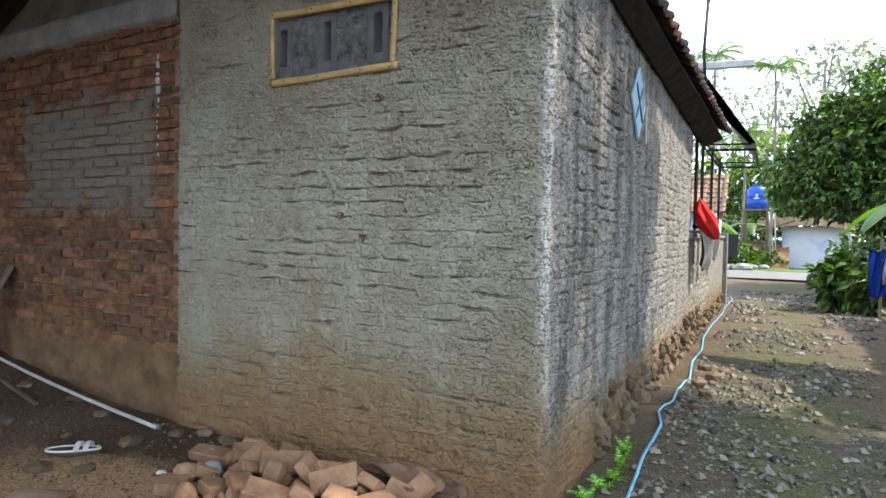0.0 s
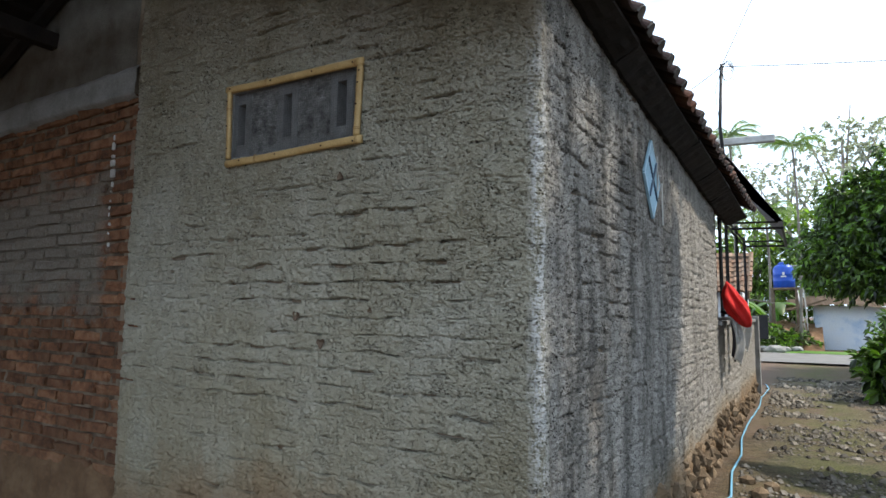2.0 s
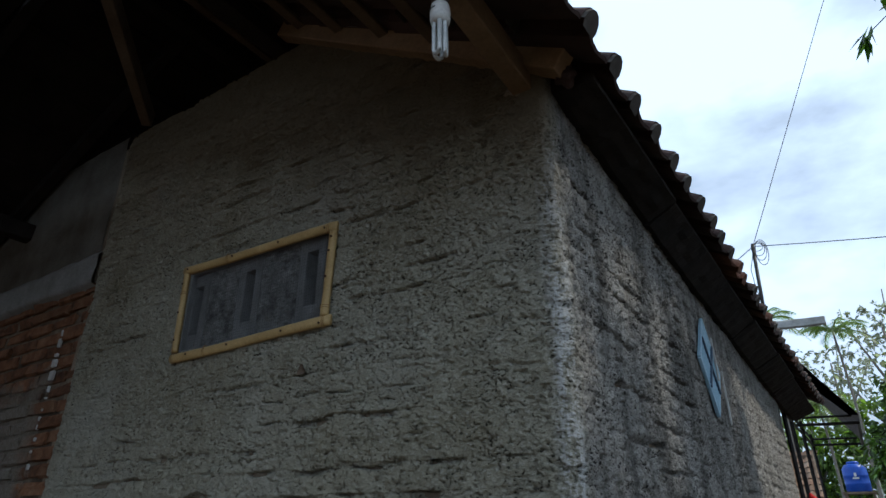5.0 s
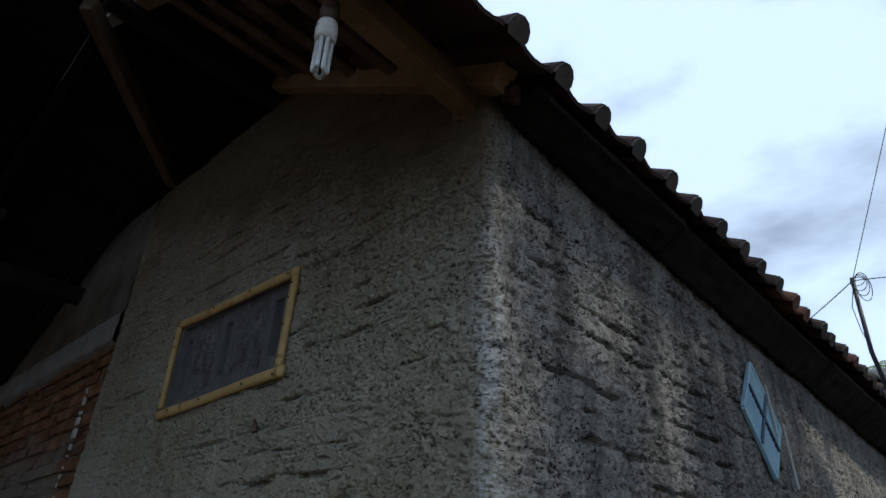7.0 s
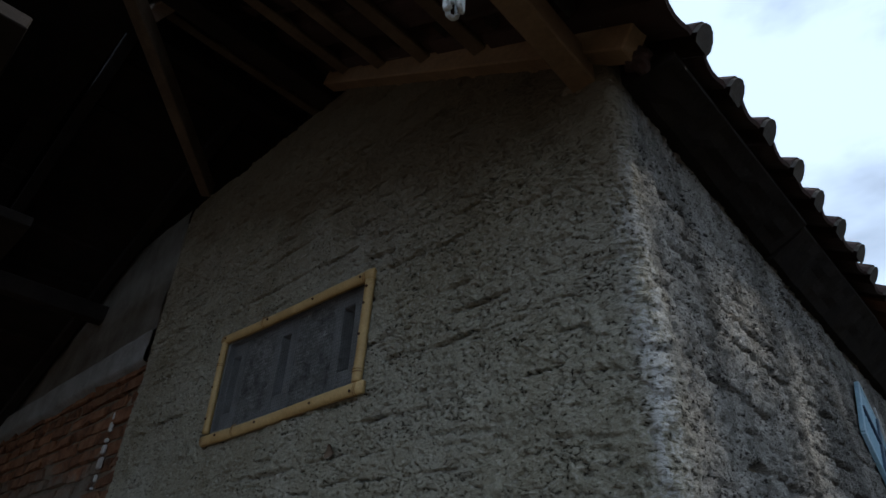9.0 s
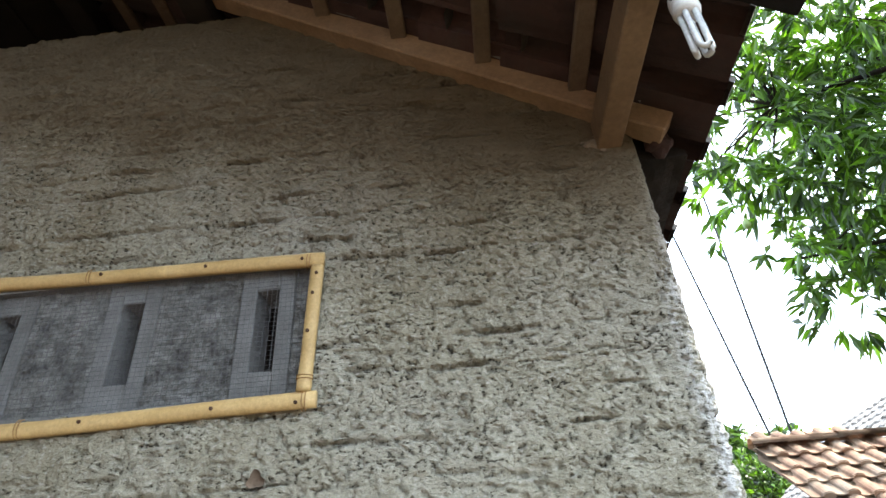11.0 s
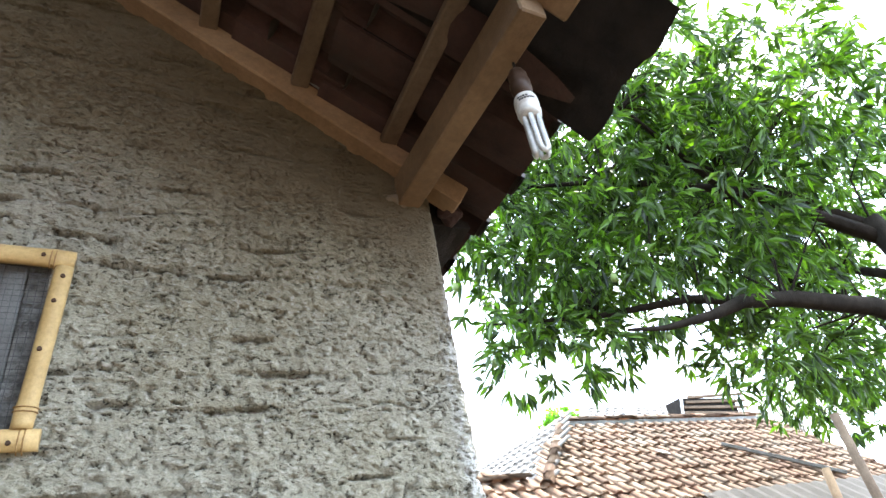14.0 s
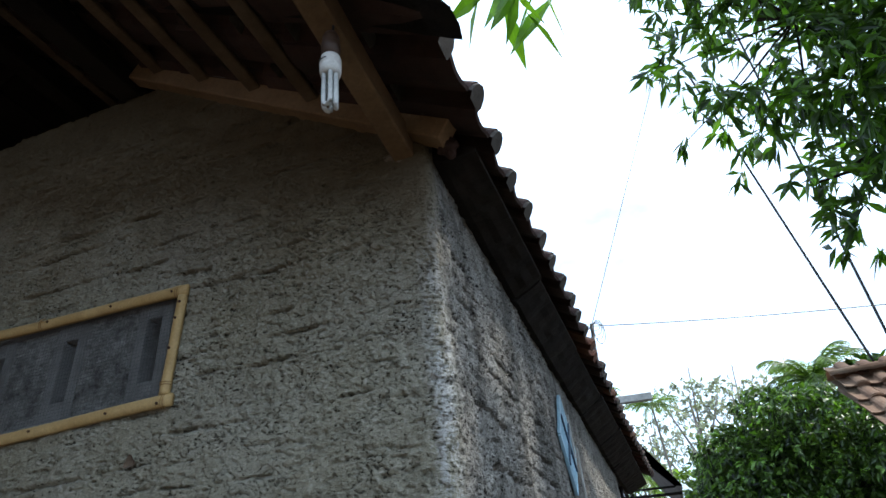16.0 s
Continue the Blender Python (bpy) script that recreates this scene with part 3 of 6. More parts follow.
def build_side():
    bands = [(0.0, 2.6, 0.0065, 480, 0.0), (2.6, 4.78, 0.012, 300, 0.0)]
    q = R * math.pi / 4
    root = None
    for n, (a, b, step, rows, _) in enumerate(bands):
        s = np.linspace(a, b, int((b - a) / step) + 1)
        z = np.linspace(-0.12, 2.70, rows)
        S, Z = np.meshgrid(s, z, indexing="ij")
        H = relief(S, Z, 1.1)
        X, Y = wall_place(S, H)
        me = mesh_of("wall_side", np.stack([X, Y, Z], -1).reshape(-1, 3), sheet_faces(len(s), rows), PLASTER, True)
        if root is None:
            root = new("wall_side", me)
            tagged(root, "rough grey side wall streaked with dark mould", "wall", kind="structure")
        else:
            piece("far_render", me, root)
    bm = bmesh.new()
    box_bm(bm, (-0.14, 0.14, -0.12), (-0.025, 4.78, 2.72))
    part("masonry", bm, MORTAR, root)
    # porch parapet beyond the end of the full wall
    s = np.linspace(4.80, 10.0, 200)
    z = np.linspace(-0.12, 1.22, 54)
    S, Z = np.meshgrid(s, z, indexing="ij")
    X, Y = wall_place(S, relief(S, Z, 1.4))
    par = new("wall_porch", mesh_of("wall_porch", np.stack([X, Y, Z], -1).reshape(-1, 3), sheet_faces(200, 54), PLASTER, True))
    tagged(par, "low rendered porch wall with concrete coping", "wall", kind="structure")
    boxes("masonry", CONCRETE, par, [((-0.14, 4.80, -0.12), (-0.02, 10.0, 1.215))])
    boxes("coping", CONCRETE, par, [((-0.17, 4.80, 1.222), (0.03, 10.0, 1.27))])
    boxes("end_pier", CONCRETE, par, [((-0.18, 10.0, -0.1), (0.07, 10.22, 1.32))])


def brick_meshes(count, size, jitter, material, name="brick"):
    out = []
    for _ in range(count):
        bm = bmesh.new()
        box_bm(bm, [-d / 2 for d in size], [d / 2 for d in size], bevel=min(size) * 0.12)
        for v in bm.verts:
            v.co += Vector([rng.uniform(-jitter, jitter) for _ in range(3)])
        out.append(done(bm, name, material))
    return out


def build_brick_wall():
    wall = new("wall_brick", None)
    tagged(wall, "bare red brick wall with raked mortar joints", "wall", kind="structure")
    s = np.arange(-5.6, -2.33, 0.02)
    z = np.arange(0.20, 2.54, 0.0115)
    S, Z = np.meshgrid(s, z, indexing="ij")
    Y = 0.036 + 0.022 * (fbm(S * 9, Z * 20, 5) - 0.5)
    mortar = new("mortar_bed", mesh_of("mortar_bed", np.stack([S, Y, Z], -1).reshape(-1, 3), sheet_faces(len(s), len(z)), JOINT, True))
    mortar.parent = wall
    boxes("masonry", MORTAR, wall, [((-5.6, 0.06, -0.1), (-2.402, 0.16, 3.3))])
    # plinth below, muddy render
    s = np.arange(-5.6, -2.3, 0.02)
    z = np.linspace(-0.2, 0.66, 60)
    S, Z = np.meshgrid(s, z, indexing="ij")
    edge = 0.36 + 0.16 * fbm(S * 3.5, S * 0 + 1, 9) + 0.04 * vnoise(S * 14, Z * 14, 3)
    Y = 0.010 - 0.03 * (fbm(S * 9, Z * 11, 3) - 0.5) - 0.016 * (fbm(S * 30, Z * 34, 13) - 0.5) + 0.05 * np.clip((Z - edge) / 0.10, 0, 1)
    pl = new("plinth", mesh_of("plinth", np.stack([S, Y, Z], -1).reshape(-1, 3), sheet_faces(len(s), 60), PLINTH, True))
    pl.parent = wall
    # upper wall above the ring beam, its render darkened for shade
    s = np.arange(-5.6, -2.36, 0.03)
    z = np.linspace(2.66, 3.36, 30)
    S, Z = np.meshgrid(s, z, indexing="ij")
    Y = 0.02 - 0.02 * (fbm(S * 7, Z * 7, 13) - 0.5)
    up = new("upper_render", mesh_of("upper_render", np.stack([S, Y, Z], -1).reshape(-1, 3), sheet_faces(len(s), 30), SHADED_RENDER, True))
    up.parent = wall
    # rough concrete ring beam with bulging pour marks
    s = np.arange(-5.6, -2.34, 0.015)
    z = np.linspace(2.46, 2.68, 26)
    S, Z = np.meshgrid(s, z, indexing="ij")
    low = 2.505 + 0.035 * (fbm(S * 5, S * 0, 2) - 0.5)
    Y = -0.012 - 0.02 * (fbm(S * 9, Z * 9, 17) - 0.5) + 0.06 * np.clip((low - Z) / 0.03, 0, 1) + 0.035 * np.clip((Z - 2.64) / 0.04, 0, 1)
    rb = new("ring_beam", mesh_of("ring_beam", np.stack([S, Y, Z], -1).reshape(-1, 3), sheet_faces(len(s), 26), CONCRETE, True))
    rb.parent = wall
    # white drips of paint
    bm = bmesh.new()
    zz = 2.30
    while zz > 1.66:
        tall = rng.uniform(0.012, 0.05) * (1.3 if zz > 2.1 else 0.6)
        wide = rng.uniform(0.012, 0.03) * (1.2 if zz > 2.1 else 0.55)
        x = -2.545 + rng.uniform(-0.006, 0.006)
        box_bm(bm, (x - wide / 2, 0.008, zz - tall), (x + wide / 2, 0.022, zz), bevel=0.003)
        zz -= tall + rng.uniform(0.008, 0.05)
    part("paint_drip", bm, PVC, wall, "white paint drips")
    # bricks
    kinds = brick_meshes(6, (0.236, 0.05, 0.053), 0.0065, BRICK) + brick_meshes(4, (0.218, 0.05, 0.049), 0.009, BRICK)
    row = 0
    zc = 0.655 - 5 * COURSE + COURSE / 2
    while zc < 2.50:
        x = -5.0 + (0.128 if row % 2 else 0.0)
        while x < -2.31:
            piece("brick", rng.choice(kinds), wall, pose(x + rng.uniform(-0.014, 0.014), 0.047 + rng.uniform(-0.006, 0.005), zc + rng.uniform(-0.003, 0.003), rng.uniform(-1, 1), rng.uniform(-0.8, 0.8), rng.uniform(-1.2, 1.2)))
            x += 0.255
        zc += COURSE
        row += 1


def tile_mesh(material, wide=0.19, long=0.30, name="roof_tile", roll=0.036, high=1.15, lift_=0.012):
    """One clay pantile, pan and roll, along +y up the slope; the roll's end is filled with mortar."""
    prof = [(-wide / 2, 0.004)] + [(-wide / 2 + 0.11 * k / 4, 0.004 - 0.010 * math.sin(math.pi * k / 4)) for k in range(1, 5)]
    cx = wide / 2 - roll
    prof += [(cx - roll * math.cos(math.pi * k / 6), 0.004 + roll * high * math.sin(math.pi * k / 6)) for k in range(0, 7)]
    under = [(x, zz - 0.011) for x, zz in prof]
    verts, faces = [], []
    rows = [0.0, long]
    for yy in rows:
        lift = 0.0 if yy == 0 else -lift_
        verts += [(x, yy, zz + lift) for x, zz in prof] + [(x, yy, zz + lift) for x, zz in under]
    k = len(prof)
    for i in range(k - 1):
        faces.append((i, i + 1, 2 * k + i + 1, 2 * k + i))
        faces.append((k + i + 1, k + i, 3 * k + i, 3 * k + i + 1))
        faces.append((i + 1, i, k + i, k + i + 1))
    faces.append((0, 2 * k, 3 * k, k))
    faces.append((k - 1, 2 * k - 1, 4 * k - 1, 3 * k - 1))
    # plug of the roll
    p = len(verts)
    verts += [(cx + roll * 0.98 * math.cos(math.pi * j / 6), -0.012, 0.0 + roll * (high - 0.04) * math.sin(math.pi * j / 6)) for j in range(7)]
    verts += [(cx + roll * 0.98 * math.cos(math.pi * j / 6), 0.05, 0.0 + roll * (high - 0.04) * math.sin(math.pi * j / 6)) for j in range(7)]
    verts += [(cx - roll * 0.8, -0.012, -0.018), (cx + roll * 0.8, -0.012, -0.018)]
    faces.append(tuple(range(p, p + 7)) + (p + 14, p + 15))
    for j in range(6):
        faces.append((p + j + 1, p + j, p + 7 + j, p + 8 + j))
    me = mesh_of(name, verts, faces, material)
    if material is DARK_TILE:
        me.materials.append(TILE_MORTAR)
        for f in me.polygons[-7:]:
            f.material_index = 1
    return me


def roof_at(x):
    return 2.722 - SLOPE * x


RIDGE = -1.9
LEFT = 0.45


def build_roof():
    roof = new("roof", None)
    tagged(roof, "clay pantile gable roof on rough sawn timbers", "roof", kind="structure")
    cs, sn = math.cos(PITCH), math.sin(PITCH)
    eave = Vector((0.170, 0, roof_at(0.170)))
    up = Vector((-cs, 0, sn))
    me = [tile_mesh(DARK_TILE, 0.198, roll=0.038, high=1.15), tile_mesh(DARK_TILE, 0.198, 0.31, roll=0.036, high=1.2), tile_mesh(TILE, 0.198, roll=0.038, high=1.15)]
    col = Matrix(((0, -cs, sn), (1, 0, 0), (0, sn, cs))).to_4x4()
    loose = bmesh.new()
    for j in range(34):
        y = -0.382 + 0.196 * j
        for i in range(10):
            p = eave + up * (0.245 * i + rng.uniform(-0.012, 0.012)) + Vector((0.020 * max(0.0, y), y + rng.uniform(-0.006, 0.006), rng.uniform(-0.004, 0.004) - 0.008 * max(0.0, y) + 0.012 * math.sin(y * 1.1) * (i < 3)))
            m = Matrix.Translation(p) @ col @ pose(0, 0, 0, rng.uniform(-1.5, 1.5), rng.uniform(-2, 2), rng.uniform(-1.5, 1.5))
            kind = me[2] if rng.random() < 0.012 * j else rng.choice(me[:2])
            if i < 7 and j < 32:
                piece("roof_tile", kind, roof, m)
            else:
                loose.from_mesh(kind)
                loose.verts.ensure_lookup_table()
                for v in loose.verts[-len(kind.vertices):]:
                    v.co = m @ v.co
    part("upper_tiles", loose, DARK_TILE, roof)
    # left slope in courses
    bm = bmesh.new()
    for i in range(13):
        x0, x1 = RIDGE - 0.26 * i, RIDGE - 0.26 * (i + 1) - 0.03
        z0 = roof_at(RIDGE) - LEFT * (RIDGE - x0)
        z1 = roof_at(RIDGE) - LEFT * (RIDGE - x1)
        vs = [bm.verts.new(c) for c in ((x0, -0.78, z0 - 0.01), (x0, 6.2, z0 - 0.01), (x1, 6.2, z1 + 0.012), (x1, -0.78, z1 + 0.012),
                                        (x0, -0.78, z0 + 0.01), (x0, 6.2, z0 + 0.01), (x1, 6.2, z1 + 0.03), (x1, -0.78, z1 + 0.03))]
        for f in ((0, 1, 2, 3), (7, 6, 5, 4), (0, 4, 5, 1), (1, 5, 6, 2), (2, 6, 7, 3), (3, 7, 4, 0)):
            bm.faces.new([vs[k] for k in f])
    part("left_slope", bm, SHADE_BLACK, roof)
    # tarred sheet over the last strip at the gable
    bm = bmesh.new()
    n = 14
    grid = {}
    for a in range(n + 1):
        for b in range(25):
            u, v = a / n, b / 24
            x = 0.224 - 0.025 * u - 2.2 * v + 0.008 * math.sin(9 * u)
            y = -0.372 - 0.306 * u + 0.010 * math.sin(17 * v + 2) - (0.03 * (1 - v) if a == n else 0)
            grid[a, b] = bm.verts.new((x + rng.uniform(-0.006, 0.006) * (b == 0), y, roof_at(x) - 0.030 + 0.004 * math.sin(8 * u + 5 * v)))
    for a in range(n):
        for b in range(24):
            bm.faces.new((grid[a, b], grid[a + 1, b], grid[a + 1, b + 1], grid[a, b + 1]))
    bmesh.ops.solidify(bm, geom=bm.faces[:], thickness=0.010)
    part("tar_sheet", bm, TAR, roof, "black tarred sheet at the gable end")
    # timbers
    low = 2.63
    for y, a, b, lift in ((-0.018, 0.075, -1.16, 0.036), (-0.615, 0.045, -2.0, 0.032)):
        beam("rafter", (a, y, low + lift - SLOPE * a), (b, y, low + lift - SLOPE * b), 0.060, 0.078, TIMBER, roof)
    for y in (0.9, 1.8, 2.7, 3.6, 4.5, 5.4):
        beam("rafter", (0.12, y, low + 0.033 - SLOPE * 0.12), (RIDGE, y, low + 0.033 - SLOPE * RIDGE), 0.055, 0.066, SHADE_BLACK, roof)
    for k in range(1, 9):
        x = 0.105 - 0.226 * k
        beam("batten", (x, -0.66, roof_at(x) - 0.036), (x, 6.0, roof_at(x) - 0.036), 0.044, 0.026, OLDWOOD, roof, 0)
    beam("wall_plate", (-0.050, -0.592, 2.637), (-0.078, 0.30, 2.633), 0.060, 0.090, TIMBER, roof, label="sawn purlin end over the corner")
    beam("purlin", (-1.235, -0.72, 3.40), (-1.235, 6.0, 3.40), 0.09, 0.10, SHADE_BLACK, roof)
    beam("ridge_beam", (RIDGE, -0.72, roof_at(RIDGE) - 0.12), (RIDGE, 6.0, roof_at(RIDGE) - 0.12), 0.09, 0.10, SHADE_BLACK, roof)
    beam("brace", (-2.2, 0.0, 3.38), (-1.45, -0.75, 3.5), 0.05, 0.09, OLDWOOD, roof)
    beam("purlin", (-3.3, -0.72, 3.02), (-3.3, 6.0, 3.02), 0.08, 0.10, SHADE_BLACK, roof)
    beam("left_rafter", (RIDGE, -0.62, roof_at(RIDGE) - 0.09), (-5.3, -0.62, roof_at(RIDGE) - 0.09 - LEFT * 3.4), 0.055, 0.07, SHADE_BLACK, roof)
    beam("left_rafter", (RIDGE, -0.03, roof_at(RIDGE) - 0.09), (-5.3, -0.03, roof_at(RIDGE) - 0.09 - LEFT * 3.4), 0.055, 0.07, SHADE_BLACK, roof)
    # near-black boards added for eave shade, against the side wall, one length after another
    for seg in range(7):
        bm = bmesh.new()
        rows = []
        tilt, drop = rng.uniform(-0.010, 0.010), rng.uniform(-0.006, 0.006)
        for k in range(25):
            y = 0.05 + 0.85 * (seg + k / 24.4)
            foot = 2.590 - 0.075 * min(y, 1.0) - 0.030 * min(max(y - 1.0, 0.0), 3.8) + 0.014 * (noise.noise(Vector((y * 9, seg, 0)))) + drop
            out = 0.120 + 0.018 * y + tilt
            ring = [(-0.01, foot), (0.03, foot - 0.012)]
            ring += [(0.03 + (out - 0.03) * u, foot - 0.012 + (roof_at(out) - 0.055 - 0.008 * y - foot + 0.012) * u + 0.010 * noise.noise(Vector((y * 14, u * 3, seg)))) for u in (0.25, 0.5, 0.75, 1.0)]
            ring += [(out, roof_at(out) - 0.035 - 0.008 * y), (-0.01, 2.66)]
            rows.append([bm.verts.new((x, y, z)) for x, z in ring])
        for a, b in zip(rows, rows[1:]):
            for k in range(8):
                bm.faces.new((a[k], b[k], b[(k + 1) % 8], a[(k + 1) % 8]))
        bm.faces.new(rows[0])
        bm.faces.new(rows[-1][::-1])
        part("eave_shade_board", bm, SHADE_BLACK, roof, "near-black eave board added for the shade band")
    # mortar lump and broken tile ends at the corner
    for place, size, seed, mat_ in (((-0.09, 0.012, 2.615), (0.05, 0.024, 0.03), 2, MORTAR), ((0.06, 0.02, 2.61), (0.03, 0.03, 0.035), 7, DARK_TILE)):
        bm = bmesh.new()
        bmesh.ops.create_icosphere(bm, subdivisions=3, radius=1.0)
        for v in bm.verts:
            k = 1 + 0.45 * noise.noise(v.co * 1.3 + Vector((seed, 0, 0))) + 0.2 * noise.noise(v.co * 3.5 + Vector((0, seed, 0)))
            v.co = Vector((v.co.x * size[0], v.co.y * size[1], v.co.z * size[2])) * k + Vector(place)
        part("mortar_lump", bm, mat_, roof)
    # unseen sheet above the tiles, added to stop light through their gaps
    bm = bmesh.new()
    bm.faces.new([bm.verts.new((x, y, roof_at(x) + 0.066)) for x, y in ((-0.05, -0.62), (-0.05, 6.1), (RIDGE - 0.05, 6.1), (RIDGE - 0.05, -0.66))])
    bmesh.ops.solidify(bm, geom=bm.faces[:], thickness=0.004)
    part("leak_blocker", bm, SHADE_BLACK, roof)
    # unseen slab added over the ridge gap to block the sky
    boxes("ridge_leak_blocker", SHADE_BLACK, roof, [((-2.75, -0.79, 3.96), (-1.62, 6.2, 4.0))])
    # unseen back gable, added to close the loft and keep it dark
    boxes("back_gable", MORTAR, roof, [((-5.3, 6.0, 0), (-0.14, 6.1, 3.3))])


build_front()
build_side()
build_brick_wall()
build_roof()


# ---- ceilings and wall added to shade the yard ----
def build_shade_roof():
    # added, mostly out of view, to block sky light from the upper wall
    p = new("porch", None)
    tagged(p, "near-black ceilings and plain wall added to shade the yard", "porch", kind="structure")
    boxes("shade_ceiling", SHADE_BLACK, p, [((-6.2, -4.6, 3.62), (-1.0, -0.67, 3.68)), ((-6.2, -4.6, 2.95), (-1.3, -0.95, 3.0)), ((-1.302, -4.6, 2.951), (-0.25, -1.45, 3.001)), ((-6.2, -0.952, 2.951), (-2.45, -0.60, 3.001))])
    boxes("shade_wall", MORTAR, p, [((-6.3, -4.6, -0.1), (-6.15, 6.2, 3.7))])

    # added board blocks the sky gap between these ceilings and the roof
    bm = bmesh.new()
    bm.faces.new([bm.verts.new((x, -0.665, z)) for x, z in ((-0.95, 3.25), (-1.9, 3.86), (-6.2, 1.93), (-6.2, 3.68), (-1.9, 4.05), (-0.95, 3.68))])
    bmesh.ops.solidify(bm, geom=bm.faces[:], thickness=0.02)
    part("gap_blocker", bm, SHADE_BLACK, p)


build_shade_roof()


# ---- vent opening with its bamboo frame ----
def slat(parent, a, b, wide, nodes, nails):
    """Half a bamboo stem from a to b on the wall face, bulging towards the yard."""
    a, b = Vector(a), Vector(b)
    d = (b - a).normalized()
    side = d.cross(Vector((0, -1, 0))).normalized()
    long = (b - a).length
    bm = bmesh.new()
    rings = []
    steps = 26
    for n in range(steps + 1):
        u = n / steps
        swell = 1 + sum(0.10 * math.exp(-((u * long - k) / 0.008) ** 2) for k in nodes) + 0.03 * math.sin(u * 7 + long * 9)
        c = a + d * (u * long) + Vector((0, 0, 0.003 * math.sin(u * 5 + wide * 100)))
        row = []
        for k in range(9):
            ang = math.pi * k / 8
            row.append(bm.verts.new(c + side * (wide / 2 * swell * math.cos(ang)) + Vector((0, -0.011 * swell * math.sin(ang) - 0.004, 0))))
        row += [bm.verts.new(c - side * (wide / 2 * 0.9) + Vector((0, 0.004, 0))), bm.verts.new(c + side * (wide / 2 * 0.9) + Vector((0, 0.004, 0)))]
        rings.append(row)
    for r, q in zip(rings, rings[1:]):
        for k in range(11):
            bm.faces.new((r[k], r[(k + 1) % 11], q[(k + 1) % 11], q[k]))
    bm.faces.new(rings[0])
    bm.faces.new(rings[-1][::-1])
    ob = part("bamboo_slat", bm, BAMBOO, parent, "split yellow bamboo slat", True)
    for k in nodes:
        bm = bmesh.new()
        for off in (-0.0035, 0.0035):
            c = a + d * (k + off)
            pts = [c + side * (wide / 2 * 1.13 * math.cos(math.pi * j / 10)) + Vector((0, -0.0128 * math.sin(math.pi * j / 10) - 0.004, 0)) for j in range(11)]
            tube_bm(bm, pts, 0.0013, 5)
        part("node", bm, NODE, ob)
    for k in nails:
        bm = bmesh.new()
        c = a + d * k + side * rng.uniform(-0.004, 0.004) + Vector((0, -0.0165, 0))
        bmesh.ops.create_cone(bm, cap_ends=True, segments=8, radius1=0.0042, radius2=0.0034, depth=0.004, matrix=Matrix.Translation(c) @ pose(0, 0, 0, 90))
        part("nail", bm, NAIL, ob)
    return ob


def rough_panel(bm, x0, x1, z0, z1, y, amp, step=0.006):
    """A rough slab face with edges."""
    nx, nz = max(3, int((x1 - x0) / step)), max(3, int((z1 - z0) / step))
    g = {}
    for i in range(nx + 1):
        for j in range(nz + 1):
            x, z = x0 + (x1 - x0) * i / nx, z0 + (z1 - z0) * j / nz
            h = amp * (noise.noise(Vector((x * 45, 3, z * 70))) + 0.8 * noise.noise(Vector((x * 130, 1, z * 130))))
            g[i, j] = bm.verts.new((x, y - h, z))
    for i in range(nx):
        for j in range(nz):
            bm.faces.new((g[i, j], g[i + 1, j], g[i + 1, j + 1], g[i, j + 1]))


